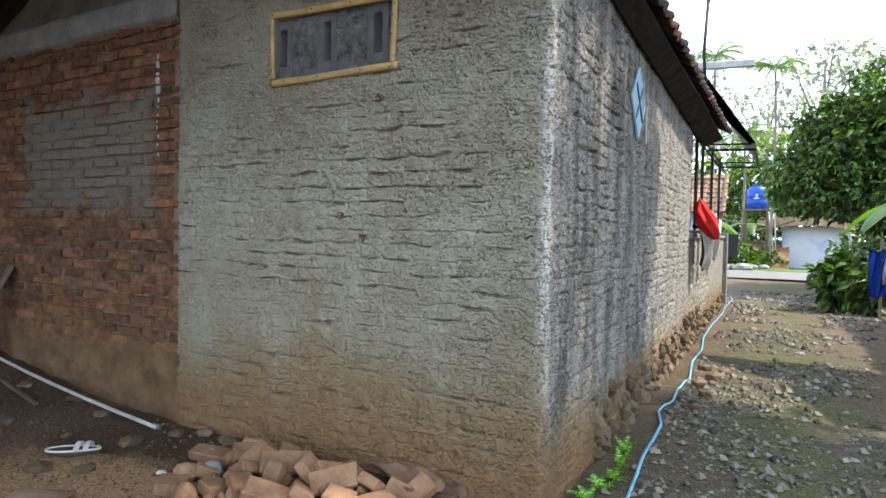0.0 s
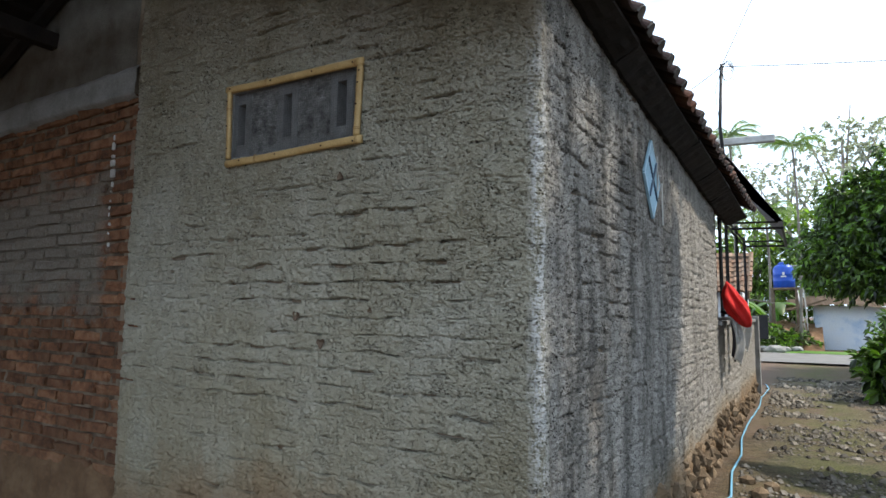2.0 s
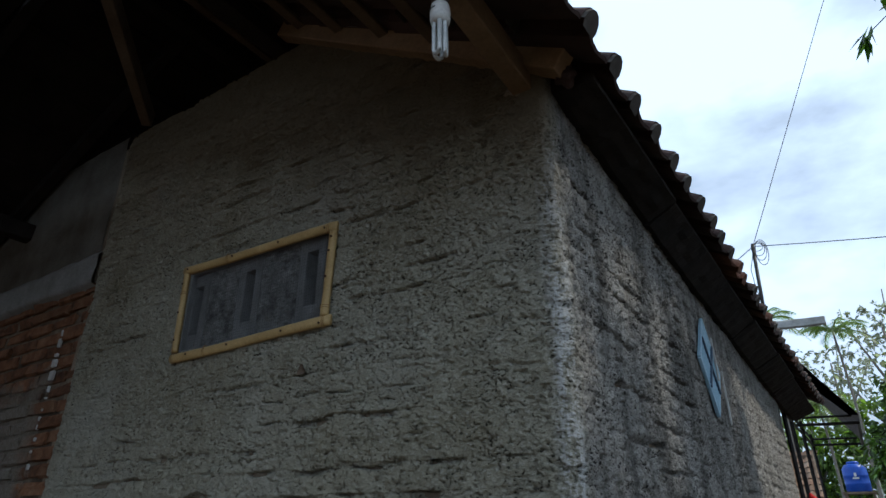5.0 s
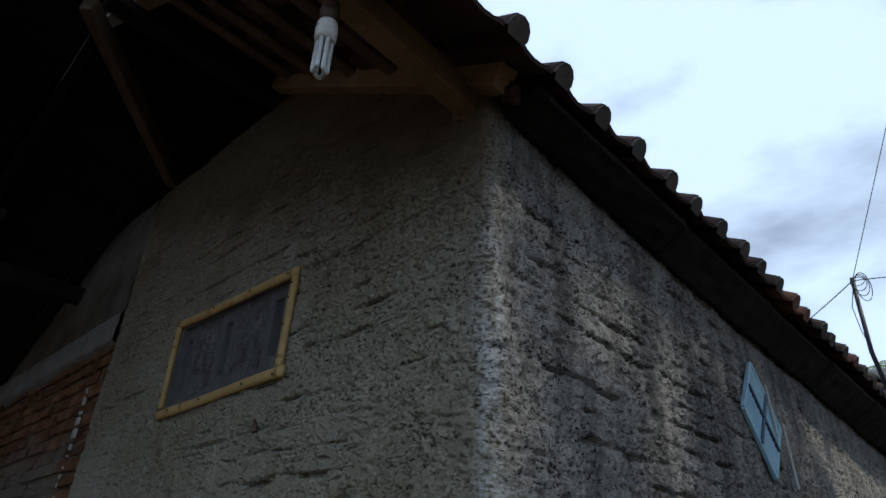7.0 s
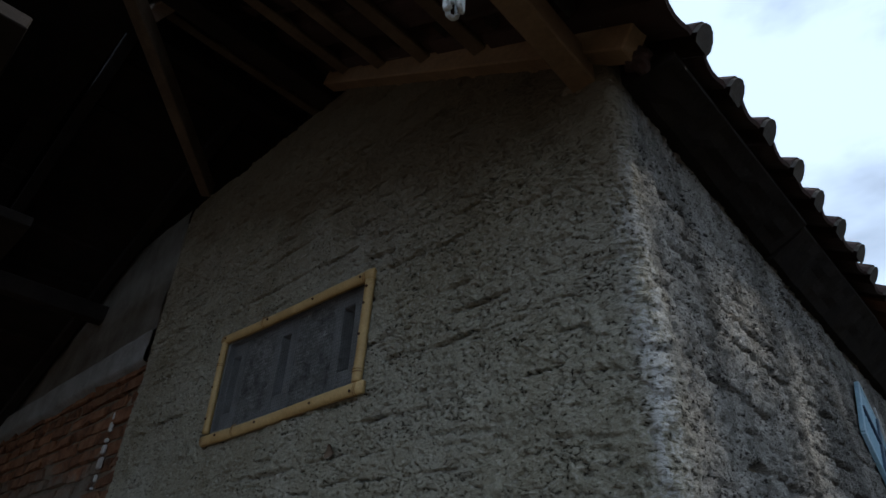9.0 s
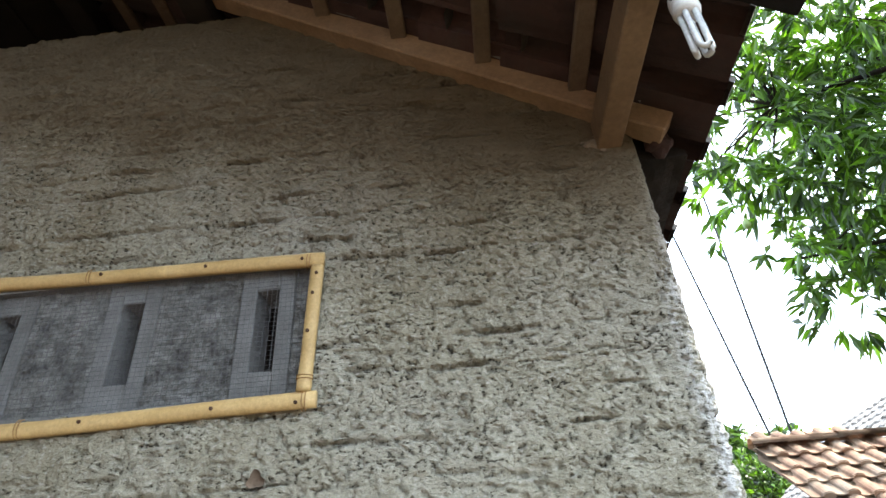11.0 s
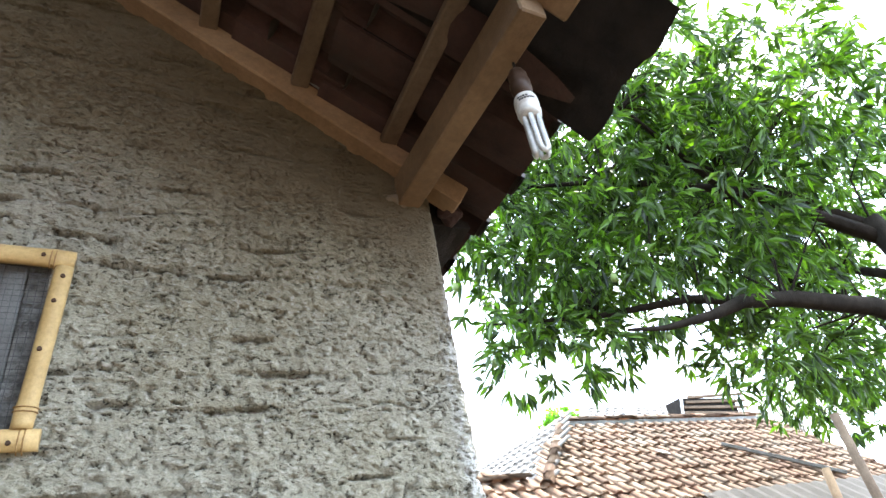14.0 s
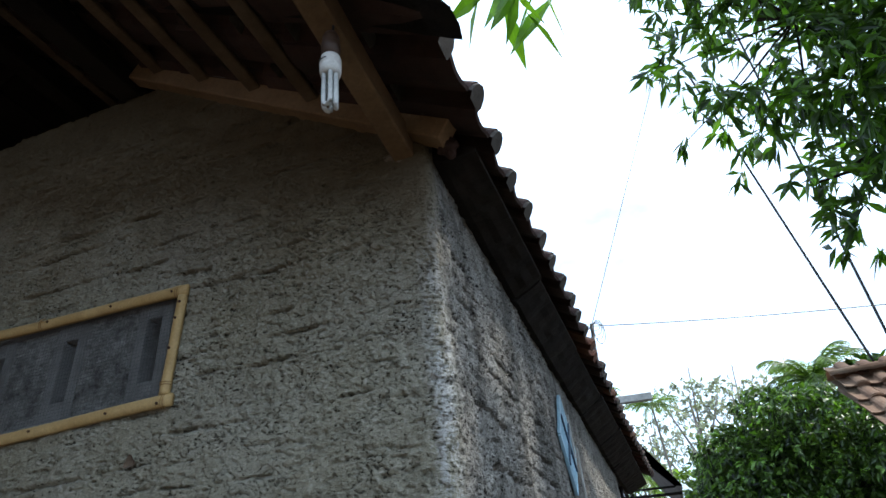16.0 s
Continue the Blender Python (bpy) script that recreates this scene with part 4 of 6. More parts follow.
def build_vent():
    w = new("window_1", None)
    tagged(w, "long concrete vent opening behind wire mesh in a bamboo frame", "vent window", kind="structure")
    centres = (-0.897, -1.213, -1.512)
    x0, x1, z0, z1 = WIN
    boxes("reveal", CAST, w, [((x0 - 0.012, -0.002, z0 - 0.02), (x0 + 0.004, 0.13, z1 + 0.02)), ((x1 - 0.004, -0.002, z0 - 0.02), (x1 + 0.012, 0.13, z1 + 0.02)),
                             ((x0, -0.002, z0 - 0.02), (x1, 0.13, z0 + 0.004)), ((x0, -0.002, z1 - 0.004), (x1, 0.13, z1 + 0.02))], bevel=0)
    for c in centres:
        spans = [((c - 0.062, 0.018, z0), (c - 0.026, 0.11, z1)), ((c + 0.026, 0.018, z0), (c + 0.062, 0.11, z1)),
                 ((c - 0.026, 0.018, z0), (c + 0.026, 0.11, 2.102)), ((c - 0.026, 0.018, 2.298), (c + 0.026, 0.11, z1))]
        boxes("vent_block", CAST, w, spans, "cast concrete block with a tall slot", bevel=0.003)
    last = x1
    for c in centres + (x0 - 0.06,):
        bm = bmesh.new()
        lo = c + 0.064
        if last - lo > 0.01:
            rough_panel(bm, max(lo, x0), last, z0, z1, 0.022, 0.0065)
            box_bm(bm, (max(lo, x0), 0.03, z0), (last, 0.11, z1))
            part("infill", bm, BLOCK, w, "rough grey mortar infill")
        last = c - 0.064
    # wire mesh
    bm = bmesh.new()
    r = 0.00055
    x = x0 + 0.004
    while x < x1:
        tube_bm(bm, [(x, 0.001, z0), (x + 0.001, -0.001, (z0 + z1) / 2), (x, 0.001, z1)], r, 4, False)
        x += 0.0112
    z = z0 + 0.004
    while z < z1:
        sag = 0.002 * math.sin(z * 90)
        tube_bm(bm, [(x0, 0.0, z), ((x0 + x1) / 2, -0.002, z + sag), (x1, 0.0, z)], r, 4, False)
        z += 0.0112
    part("wire_mesh", bm, WIRE, w, "fine square galvanised wire mesh")
    slat(w, (-1.585, -0.006, 2.373), (-0.762, -0.006, 2.344), 0.034, (0.27, 0.79), (0.03, 0.30, 0.55, 0.775))
    slat(w, (-1.570, -0.006, 2.012), (-0.762, -0.006, 2.018), 0.034, (0.20, 0.785), (0.10, 0.33, 0.60, 0.77))
    slat(w, (-1.556, -0.008, 2.032), (-1.566, -0.008, 2.354), 0.026, (0.24,), (0.05, 0.16, 0.28))
    slat(w, (-0.789, -0.008, 2.036), (-0.776, -0.008, 2.326), 0.030, (0.03,), (0.13, 0.22, 0.27))


build_vent()


# ---- holes and stain on the front wall ----
def wall_hole(x, z, r):
    bm = bmesh.new()
    rim, deep = [], []
    for k in range(14):
        a = 2 * math.pi * k / 14
        q = r * (1 + 0.25 * math.sin(3 * a + x * 40) + rng.uniform(-0.1, 0.1))
        rim.append(bm.verts.new((x + q * math.cos(a), -0.012, z + q * math.sin(a))))
        deep.append(bm.verts.new((x + 0.7 * q * math.cos(a), -0.006, z + 0.7 * q * math.sin(a))))
    for k in range(14):
        bm.faces.new((rim[k], rim[(k + 1) % 14], deep[(k + 1) % 14], deep[k]))
    bm.faces.new(deep)
    return part("scaffold_hole", bm, OLDWOOD, bpy.data.objects["wall_front"], "brown plugged hole", True)


for hx, hz, hr in ((-1.088, 1.306, 0.019), (-0.946, 1.197, 0.020), (-0.868, 1.876, 0.016), (-0.70, 1.33, 0.010)):
    wall_hole(hx, hz, hr)


# ---- hanging lamp ----
def build_lamp():
    x, y = -0.036, -0.482
    lamp = thing("hanging_lamp", (x, y, 2.61), "white compact fluorescent bulb hanging in a brown socket under the eave", "lamp")
    inv = Matrix.Translation((-x, -y, -2.61))

    def ring_part(name, levels, material, parent, label=""):
        bm = bmesh.new()
        rows = [[bm.verts.new((x + r * math.cos(2 * math.pi * k / 24), y + r * math.sin(2 * math.pi * k / 24), z)) for k in range(24)] for r, z in levels]
        for a, b in zip(rows, rows[1:]):
            for k in range(24):
                bm.faces.new((a[k], a[(k + 1) % 24], b[(k + 1) % 24], b[k]))
        bm.faces.new(rows[0])
        bm.faces.new(rows[-1])
        bm.transform(inv)
        return part(name, bm, material, parent, label, True)

    ring_part("socket", [(0.008, 2.565), (0.014, 2.560), (0.0185, 2.548), (0.0185, 2.530), (0.0205, 2.528), (0.0205, 2.505), (0.0185, 2.503), (0.0185, 2.486)], BROWN_SOCKET, lamp, "brown bakelite socket")
    base = ring_part("ballast", [(0.0150, 2.490), (0.0205, 2.486), (0.0228, 2.476), (0.0232, 2.462), (0.0220, 2.460), (0.0224, 2.457), (0.0228, 2.446), (0.0200, 2.434), (0.010, 2.432)], WHITE_PLASTIC, lamp, "white plastic ballast with dark print")
    bm = bmesh.new()
    for row, z in enumerate((2.4735, 2.468)):
        for k in range(6 if row else 4):
            a = radians(200 + k * 13 + row * 5)
            box_bm(bm, (-0.0022, -0.0004, -0.0017), (0.0022, 0.0004, 0.0017), Matrix.Translation((x + 0.0234 * math.cos(a), y + 0.0234 * math.sin(a), z)) @ pose(0, 0, 0, 0, 0, math.degrees(a) + 90))
    bm.transform(inv)
    part("print", bm, PRINT, base)
    for k in range(3):
        a = radians(25 + 120 * k)
        bm = bmesh.new()
        cx, cy = x + 0.0115 * math.cos(a), y + 0.0115 * math.sin(a)
        tx, ty = -math.sin(a) * 0.0078, math.cos(a) * 0.0078
        pts = [(cx + tx, cy + ty, 2.436), (cx + tx, cy + ty, 2.358)]
        pts += [(cx + tx * math.cos(math.pi * j / 6), cy + ty * math.cos(math.pi * j / 6), 2.356 - 0.009 * math.sin(math.pi * j / 6)) for j in range(1, 6)]
        pts += [(cx - tx, cy - ty, 2.358), (cx - tx, cy - ty, 2.436)]
        tube_bm(bm, pts, 0.0050, 10)
        bm.transform(inv)
        part("tube", bm, LAMP_GLASS, lamp, "white glass tube", True)
    bm = bmesh.new()
    tube_bm(bm, [(x, y, 2.56), (x + 0.004, y + 0.003, 2.585), (x + 0.002, y, 2.612)], 0.003, 6)
    bm.transform(inv)
    part("flex", bm, CABLE, lamp)


build_lamp()


def cable(name, points, r, label, material=None, category="cable"):
    bm = bmesh.new()
    tube_bm(bm, points, r, 5)
    ob = new(name, done(bm, name, material or CABLE, True))
    return tagged(ob, label, category)


pts = []
for k in range(30):
    u = k / 29
    cx = -1.14 + 1.16 * u
    pts.append((cx, -0.054 - 0.003 * math.sin(9 * u), 2.63 - SLOPE * cx + 0.084 + 0.012 * math.sin(14 * u) - 0.03 * max(0, u - 0.9) * 10))
cable("lamp_cable", pts, 0.0035, "grey flex clipped along the rafter", CAST)


# ---- diamond louvre on the side wall ----
def build_louvre():
    cy, cz, h = 1.70, 2.11, 0.228
    w = new("window_2", None)
    tagged(w, "small pale blue diamond louvre on the side wall", "window", kind="structure")
    corners = [(cy, cz + h), (cy + h * 0.9, cz), (cy, cz - h), (cy - h * 0.9, cz)]
    bm = bmesh.new()
    vs = [bm.verts.new((0.008, a, b)) for a, b in corners]
    bm.faces.new(vs)
    bmesh.ops.solidify(bm, geom=bm.faces[:], thickness=0.006)
    part("backing", bm, BLUE_PAINT, w)
    for k in range(4):
        (a, b), (c, d) = corners[k], corners[(k + 1) % 4]
        beam("frame_side", (0.016, a, b), (0.016, c, d), 0.016, 0.016, BLUE_PAINT, w, bevel=0.002)
    for k in (0, 1):
        m1 = [(corners[k][i] + corners[k + 1][i]) / 2 for i in (0, 1)]
        m2 = [(corners[(k + 2) % 4][i] + corners[(k + 3) % 4][i]) / 2 for i in (0, 1)]
        beam("cross_bar", (0.024, *m1), (0.024, *m2), 0.012, 0.014, DARK_BLUE, w, bevel=0.002)
    y = cy - h * 0.9 + 0.02
    while y < cy + h * 0.9 - 0.01:
        half = h - abs(y - cy) / 0.9 - 0.012
        if half > 0.01:
            bm = bmesh.new()
            box_bm(bm, (-0.008, -0.0015, -half), (0.008, 0.0015, half), Matrix.Translation((0.015, y, cz)) @ pose(0, 0, 0, 0, 0, 35))
            part("slat", bm, BLUE_PAINT, w)
        y += 0.0165
    for yy, zt, zb in ((cy + 0.11, 2.27, 2.06), (cy + 0.235, 2.13, 1.87)):
        beam("bright_strip", (0.028, yy, zb), (0.028, yy, zt), 0.008, 0.008, PVC, w, bevel=0.001)


build_louvre()


# ---- porch steel and awning ----
def build_awning():
    a = thing("steel_awning", (0, 7, 1.27), "black steel porch grille with a sloping sheet awning", "awning")
    inv = Matrix.Translation((0, -7, -1.27))

    def bar(name, p, q, r=0.02):
        bm = bmesh.new()
        tube_bm(bm, [p, q], r, 6)
        bm.transform(inv)
        part(name, bm, BLACK_STEEL, a)

    for y in (4.95, 5.55, 6.25, 7.6, 9.0):
        bar("post", (-0.03, y, 1.27), (-0.03, y, 2.60), 0.022)
    bar("rail", (-0.03, 4.9, 2.44), (-0.03, 9.2, 2.44), 0.016)
    bar("rail", (-0.03, 4.9, 2.53), (-0.03, 9.2, 2.53), 0.016)
    for y in (6.9, 9.2):
        bar("arm", (-0.05, y, 2.47), (0.56, y, 2.45), 0.018)
        bar("arm", (-0.05, y, 2.55), (0.52, y, 2.53), 0.014)
    bar("edge_rail", (0.56, 6.9, 2.45), (0.56, 9.2, 2.45), 0.02)
    bm = bmesh.new()
    n = 40
    top = [[bm.verts.new((-0.12 + 0.70 * v, 6.4 + 2.9 * u / n, 3.53 - 1.06 * v + 0.012 * math.sin(u * 1.6))) for v in (0, 0.5, 1)] for u in range(n + 1)]
    for p, q in zip(top, top[1:]):
        for k in range(2):
            bm.faces.new((p[k], q[k], q[k + 1], p[k + 1]))
    bmesh.ops.solidify(bm, geom=bm.faces[:], thickness=0.02)
    bm.transform(inv)
    part("sheet", bm, DULL_STEEL, a, "dark corrugated sheet")
    # panel added to stand in for the awning's dark underside
    bm = bmesh.new()
    bm.faces.new([bm.verts.new((x, 6.38, z)) for x, z in ((-0.30, 3.58), (-0.14, 3.54), (0.59, 2.46), (0.50, 2.47), (-0.30, 3.40))])
    bmesh.ops.solidify(bm, geom=bm.faces[:], thickness=0.02)
    bm.transform(inv)
    part("underside_stand_in", bm, DULL_STEEL, a)


build_awning()
g = beam("gutter", (-0.45, 7.0, 3.70), (0.53, 7.0, 3.66), 0.08, 0.10, PVC, None, 0, "", 0.01)
tagged(g, "white plastic gutter end sticking out above the roof", "gutter")


def cloth(name, y0, y1, x_out, z0, z1, material, label, belly=0.5):
    """A cloth hung over the porch wall, in folds, bellying out towards its foot."""
    bm = bmesh.new()
    nu, nv = 24, 30
    g = {}
    for i in range(nu + 1):
        for j in range(nv + 1):
            u, v = i / nu, j / nv
            narrow = 1 - belly * 0.5 * (1 - v) * (1 - v)
            y = (y0 + y1) / 2 + (y1 - y0) * (u - 0.5) * narrow
            z = z1 + (z0 - z1) * v - 0.07 * v * math.sin(math.pi * u) + 0.02 * math.sin(7 * u)
            x = 0.036 + x_out * (0.25 + 0.75 * math.sin(math.pi * (0.15 + 0.62 * v))) * (0.55 + 0.45 * math.sin(math.pi * u)) + 0.014 * math.sin(17 * u + 2 * v)
            g[i, j] = bm.verts.new((x, y, z))
    for i in range(nu):
        for j in range(nv):
            bm.faces.new((g[i, j], g[i + 1, j], g[i + 1, j + 1], g[i, j + 1]))
    top = [bm.verts.new((-0.02, g[i, 0].co.y, g[i, 0].co.z - 0.01)) for i in range(nu + 1)]
    for i in range(nu):
        bm.faces.new((g[i + 1, 0], g[i, 0], top[i], top[i + 1]))
    bmesh.ops.solidify(bm, geom=bm.faces[:], thickness=0.006)
    return tagged(new(name, done(bm, name, material, True)), label, "cloth", "laundry on the porch wall")


def cloth_bundle():
    """A bunched cloth slung over the wall top, its lower half swollen like a sack."""
    bm = bmesh.new()
    bmesh.ops.create_icosphere(bm, subdivisions=4, radius=1.0)
    for v in bm.verts:
        k, a = v.co.z, math.atan2(v.co.y, v.co.x)
        wide = 0.55 + 0.45 * math.cos(1.3 * (k + 0.45))
        fold = 1 + 0.16 * math.sin(6 * a + 3 * k) * (0.4 + 0.6 * abs(k)) + 0.35 * noise.noise(v.co * 1.8)
        v.co = Vector((0.155 - 0.075 * k + v.co.x * 0.125 * wide * fold, 5.02 - 0.04 * k + v.co.y * 0.20 * wide * fold, 1.44 + 0.235 * k - 0.03 * v.co.x))
    return tagged(new("red_cloth", done(bm, "red_cloth", RED_CLOTH, True)), "bright red cloth bunched over the porch wall", "cloth", "laundry on the porch wall")


cloth_bundle()
cloth("white_cloth", 4.90, 5.14, 0.18, 0.90, 1.30, WHITE_CLOTH, "white cloth hanging over the porch wall")
cloth("striped_cloth", 5.16, 5.34, 0.09, 0.92, 1.36, DARK_CLOTH, "dark cloth hanging over the porch wall")
cloth("pale_cloth", 5.65, 5.85, 0.20, 1.0, 1.55, WHITE_CLOTH, "pale cloth hanging over the porch wall")


# ---- yard clutter ----
def stone_mesh(r, flat, seed, material, name="stone", fine=2):
    bm = bmesh.new()
    bmesh.ops.create_icosphere(bm, subdivisions=fine, radius=r)
    for v in bm.verts:
        k = 1 + 0.35 * noise.noise(v.co / r * 0.9 + Vector((seed * 3.7, 0, 0))) + 0.1 * noise.noise(v.co / r * 2.5 + Vector((seed, 5, 0)))
        v.co = Vector((v.co.x * k * 1.2, v.co.y * k, v.co.z * k * flat))
    return done(bm, name, material, False)


def rest(x, y, up=0.0):
    return float(ground_height(x, y)) + up


def broken_brick(long, seed):
    bm = bmesh.new()
    box_bm(bm, (-long / 2, -0.052, -0.026), (long / 2, 0.052, 0.026), bevel=0.006)
    bmesh.ops.subdivide_edges(bm, edges=bm.edges[:], cuts=1)
    for v in bm.verts:
        k = noise.noise(v.co * 22 + Vector((seed * 5.1, 0, 0)))
        v.co += Vector((0.014 * k * (1 if v.co.x > 0 else 0.4), 0.004 * k, 0.004 * k))
    return done(bm, "rubble_brick", RUBBLE)


def build_rubble():
    kinds = [broken_brick(l, n) for n, l in enumerate((0.21, 0.15, 0.11, 0.19, 0.08, 0.13))]
    spots = [(-1.72, -0.33, 0.03, 4, 8, 22, 0), (-1.47, -0.29, 0.06, 35, 12, 60, 0), (-1.38, -0.36, 0.10, 40, -15, 100, 1), (-1.22, -0.36, 0.09, 48, 10, 55, 0),
             (-1.12, -0.30, 0.08, 50, 5, 120, 3), (-1.02, -0.26, 0.06, 30, 20, 75, 1), (-0.95, -0.33, 0.07, 55, -10, 40, 0), (-0.80, -0.22, 0.05, 15, 40, 95, 3),
             (-1.28, -0.55, 0.06, 10, -12, 150, 1), (-1.12, -0.56, 0.05, 20, 18, 30, 3), (-1.42, -0.58, 0.04, 5, 10, 80, 2), (-1.60, -0.47, 0.03, 25, 0, 140, 4),
             (-0.70, -0.20, 0.04, 60, 20, 15, 2), (-0.62, -0.14, 0.05, 20, -30, 60, 5), (-0.85, -0.42, 0.04, 10, 15, 20, 5), (-1.0, -0.48, 0.05, 35, 12, 130, 5),
             (-1.55, -0.24, 0.04, 25, 5, 10, 5), (-1.32, -0.22, 0.06, 35, 25, 45, 2), (-0.72, -0.36, 0.03, 5, 5, 70, 0), (-0.55, -0.26, 0.03, 0, 12, 115, 1),
             (-1.35, -0.46, 0.08, 25, 30, 175, 2), (-1.18, -0.46, 0.09, 60, 5, 12, 4), (-0.92, -0.20, 0.05, 70, 0, 150, 1), (-1.65, -0.62, 0.02, 8, 4, 35, 5)]
    for x, y, up, rx, ry, rz, k in spots:
        x += 0.10
        ob = new("rubble_brick", kinds[k])
        ob.matrix_world = pose(x, y, rest(x, y, up * 0.75 + 0.012), rx, ry, rz)
        tagged(ob, "broken orange clay brick in the rubble heap", "brick", "rubble heap by the wall")
    chips = [stone_mesh(r, 0.7, n, RUBBLE, "brick_chip") for n, r in enumerate((0.022, 0.03, 0.04))]
    for n in range(70):
        a, q = rng.uniform(0, 6.28), rng.random() ** 0.6
        x, y = -1.1 + 0.70 * q * math.cos(a), -0.42 + 0.28 * q * math.sin(a)
        ob = new("brick_chip", rng.choice(chips))
        ob.matrix_world = pose(x, y, rest(x, y, rng.uniform(0.0, 0.035)), rng.uniform(0, 360), rng.uniform(0, 360), 0)
        tagged(ob, "small orange chip of broken brick", "brick chip", "rubble heap by the wall")
    lumps = [stone_mesh(r, 0.8, n + 9, CONCRETE if n == 1 else RUBBLE, "mortar_lump") for n, r in enumerate((0.06, 0.045, 0.05))]
    for n, (x, y) in enumerate(((-1.58, -0.52), (-1.5, -0.44), (-1.45, -0.66), (-1.38, -0.68), (-0.80, -0.38))):
        ob = new("mortar_lump", lumps[n % 3])
        ob.matrix_world = pose(x, y, rest(x, y, 0.03), 20 * n, 35 * n, 50 * n)
        tagged(ob, "knobbly lump of old mortar in the rubble", "rubble", "rubble heap by the wall")
    # broken roof tiles by the corner
    me = tile_mesh(PALE_TILE, 0.20, 0.27, "broken_roof_tile", 0.03)
    for x, y, z, rx, ry, rz in ((-0.50, -0.12, 0.06, 8, 10, 65), (-0.38, -0.10, 0.05, -12, 6, 80), (-1.85, -0.95, 0.02, 4, 170, 110)):
        ob = new("broken_roof_tile", me)
        ob.matrix_world = pose(x, y, rest(x, y, z), rx, ry, rz)
        tagged(ob, "broken terracotta roof tile lying on the soil", "roof tile", "broken tiles")


build_rubble()


def build_yard():
    kinds = [stone_mesh(r * 0.8, f, n + 20, STONE, "stone", 1) for n, (r, f) in enumerate(((0.075, 0.6), (0.05, 0.7), (0.04, 0.6), (0.09, 0.5)))]
    brown = [stone_mesh(r * 0.8, f, n + 30, FOOTING, "stone", 1) for n, (r, f) in enumerate(((0.085, 0.5), (0.06, 0.5), (0.05, 0.6)))]
    for x, y, k, set_ in ((-3.05, -0.60, 0, kinds), (-2.25, -0.36, 3, brown), (-2.35, -0.78, 0, brown), (-2.12, -0.68, 1, brown), (-2.75, -0.20, 1, brown), (-2.0, -0.06, 1, brown),
                          (-2.15, -0.14, 2, brown), (-1.82, -0.08, 2, brown), (-3.6, -0.22, 1, brown), (-3.2, -0.10, 0, brown), (-1.72, -0.14, 1, brown), (-2.6, -0.50, 2, kinds)):
        ob = new("stone", set_[k % len(set_)])
        ob.matrix_world = pose(x, y, rest(x, y, 0.015), 0, 0, rng.uniform(0, 360))
        tagged(ob, "angular brown stone half sunk in the soil", "stone", "stones in the yard")
    # flat block at the edge
    bm = bmesh.new()
    box_bm(bm, (-0.17, -0.08, -0.03), (0.17, 0.08, 0.03), bevel=0.012)
    ob = new("flat_brick", done(bm, "flat_brick", RUBBLE))
    ob.matrix_world = pose(-3.0, -0.92, rest(-3.0, -0.92, 0.02), 3, 2, 18)
    tagged(ob, "orange clay block lying in the soil", "brick")
    # plastic pipe
    bm = bmesh.new()
    a, b = Vector((-2.27, -0.17, rest(-2.27, -0.17, 0.03))), Vector((-4.75, -0.05, 0.29))
    tube_bm(bm, [a.lerp(b, k / 12) + Vector((0, -0.01, -0.025 * math.sin(math.pi * k / 12))) for k in range(13)], 0.0115, 10)
    pipe = new("plastic_pipe", done(bm, "plastic_pipe", PVC, True))
    tagged(pipe, "thin white plastic pipe lying along the wall foot", "pipe")
    bm = bmesh.new()
    d = (b - a).normalized()
    tube_bm(bm, [a - d * 0.01, a + d * 0.05], 0.015, 10)
    part("pipe_socket", bm, CAST, pipe, "grey pipe socket", True)
    # sandal
    x, y = -2.36, -0.60
    s = thing("sandal", (x, y, rest(x, y, 0.01)), "old sandal with white rim and straps lying in the dirt", "sandal")
    turn = pose(0, 0, 0, 0, 0, 38)
    bm = bmesh.new()
    out = [(0.13 * math.cos(2 * math.pi * k / 24), 0.042 * math.sin(2 * math.pi * k / 24) * (1.0 - 0.18 * math.cos(2 * math.pi * k / 24))) for k in range(24)]
    lo, hi = [bm.verts.new((px, py, 0.0)) for px, py in out], [bm.verts.new((px, py, 0.022)) for px, py in out]
    bm.faces.new(lo[::-1])
    bm.faces.new(hi)
    for k in range(24):
        bm.faces.new((lo[k], lo[(k + 1) % 24], hi[(k + 1) % 24], hi[k]))
    bm.transform(turn)
    part("sole", bm, BROWN_SOCKET, s, "dark brown sole")
    bm = bmesh.new()
    tube_bm(bm, [(px * 1.02, py * 1.02, 0.022) for px, py in out + out[:1]], 0.006, 6)
    bm.transform(turn)
    part("rim", bm, WHITE_CLOTH, s, "white moulded rim", True)
    for off in (0.03, 0.075):
        bm = bmesh.new()
        for dx in (-0.009, 0, 0.009):
            tube_bm(bm, [(off + dx, 0.044 * math.cos(math.pi * k / 8), 0.02 + 0.035 * math.sin(math.pi * k / 8)) for k in range(9)], 0.005, 5)
        bm.transform(turn)
        part("strap", bm, WHITE_CLOTH, s, "white strap", True)
    # leaning plank and sticks
    pl = beam("plank", (-4.36, -0.32, 0.18), (-4.24, 0.005, 0.92), 0.14, 0.03, OLDWOOD, None)
    tagged(pl, "weathered plank leaning on the brick wall", "plank")
    st = beam("stick", (-3.75, -0.28, rest(-3.75, -0.28, 0.02)), (-3.2, -0.35, rest(-3.2, -0.35, 0.02)), 0.03, 0.018, OLDWOOD, None)
    tagged(st, "thin brown stick lying on the soil", "stick")
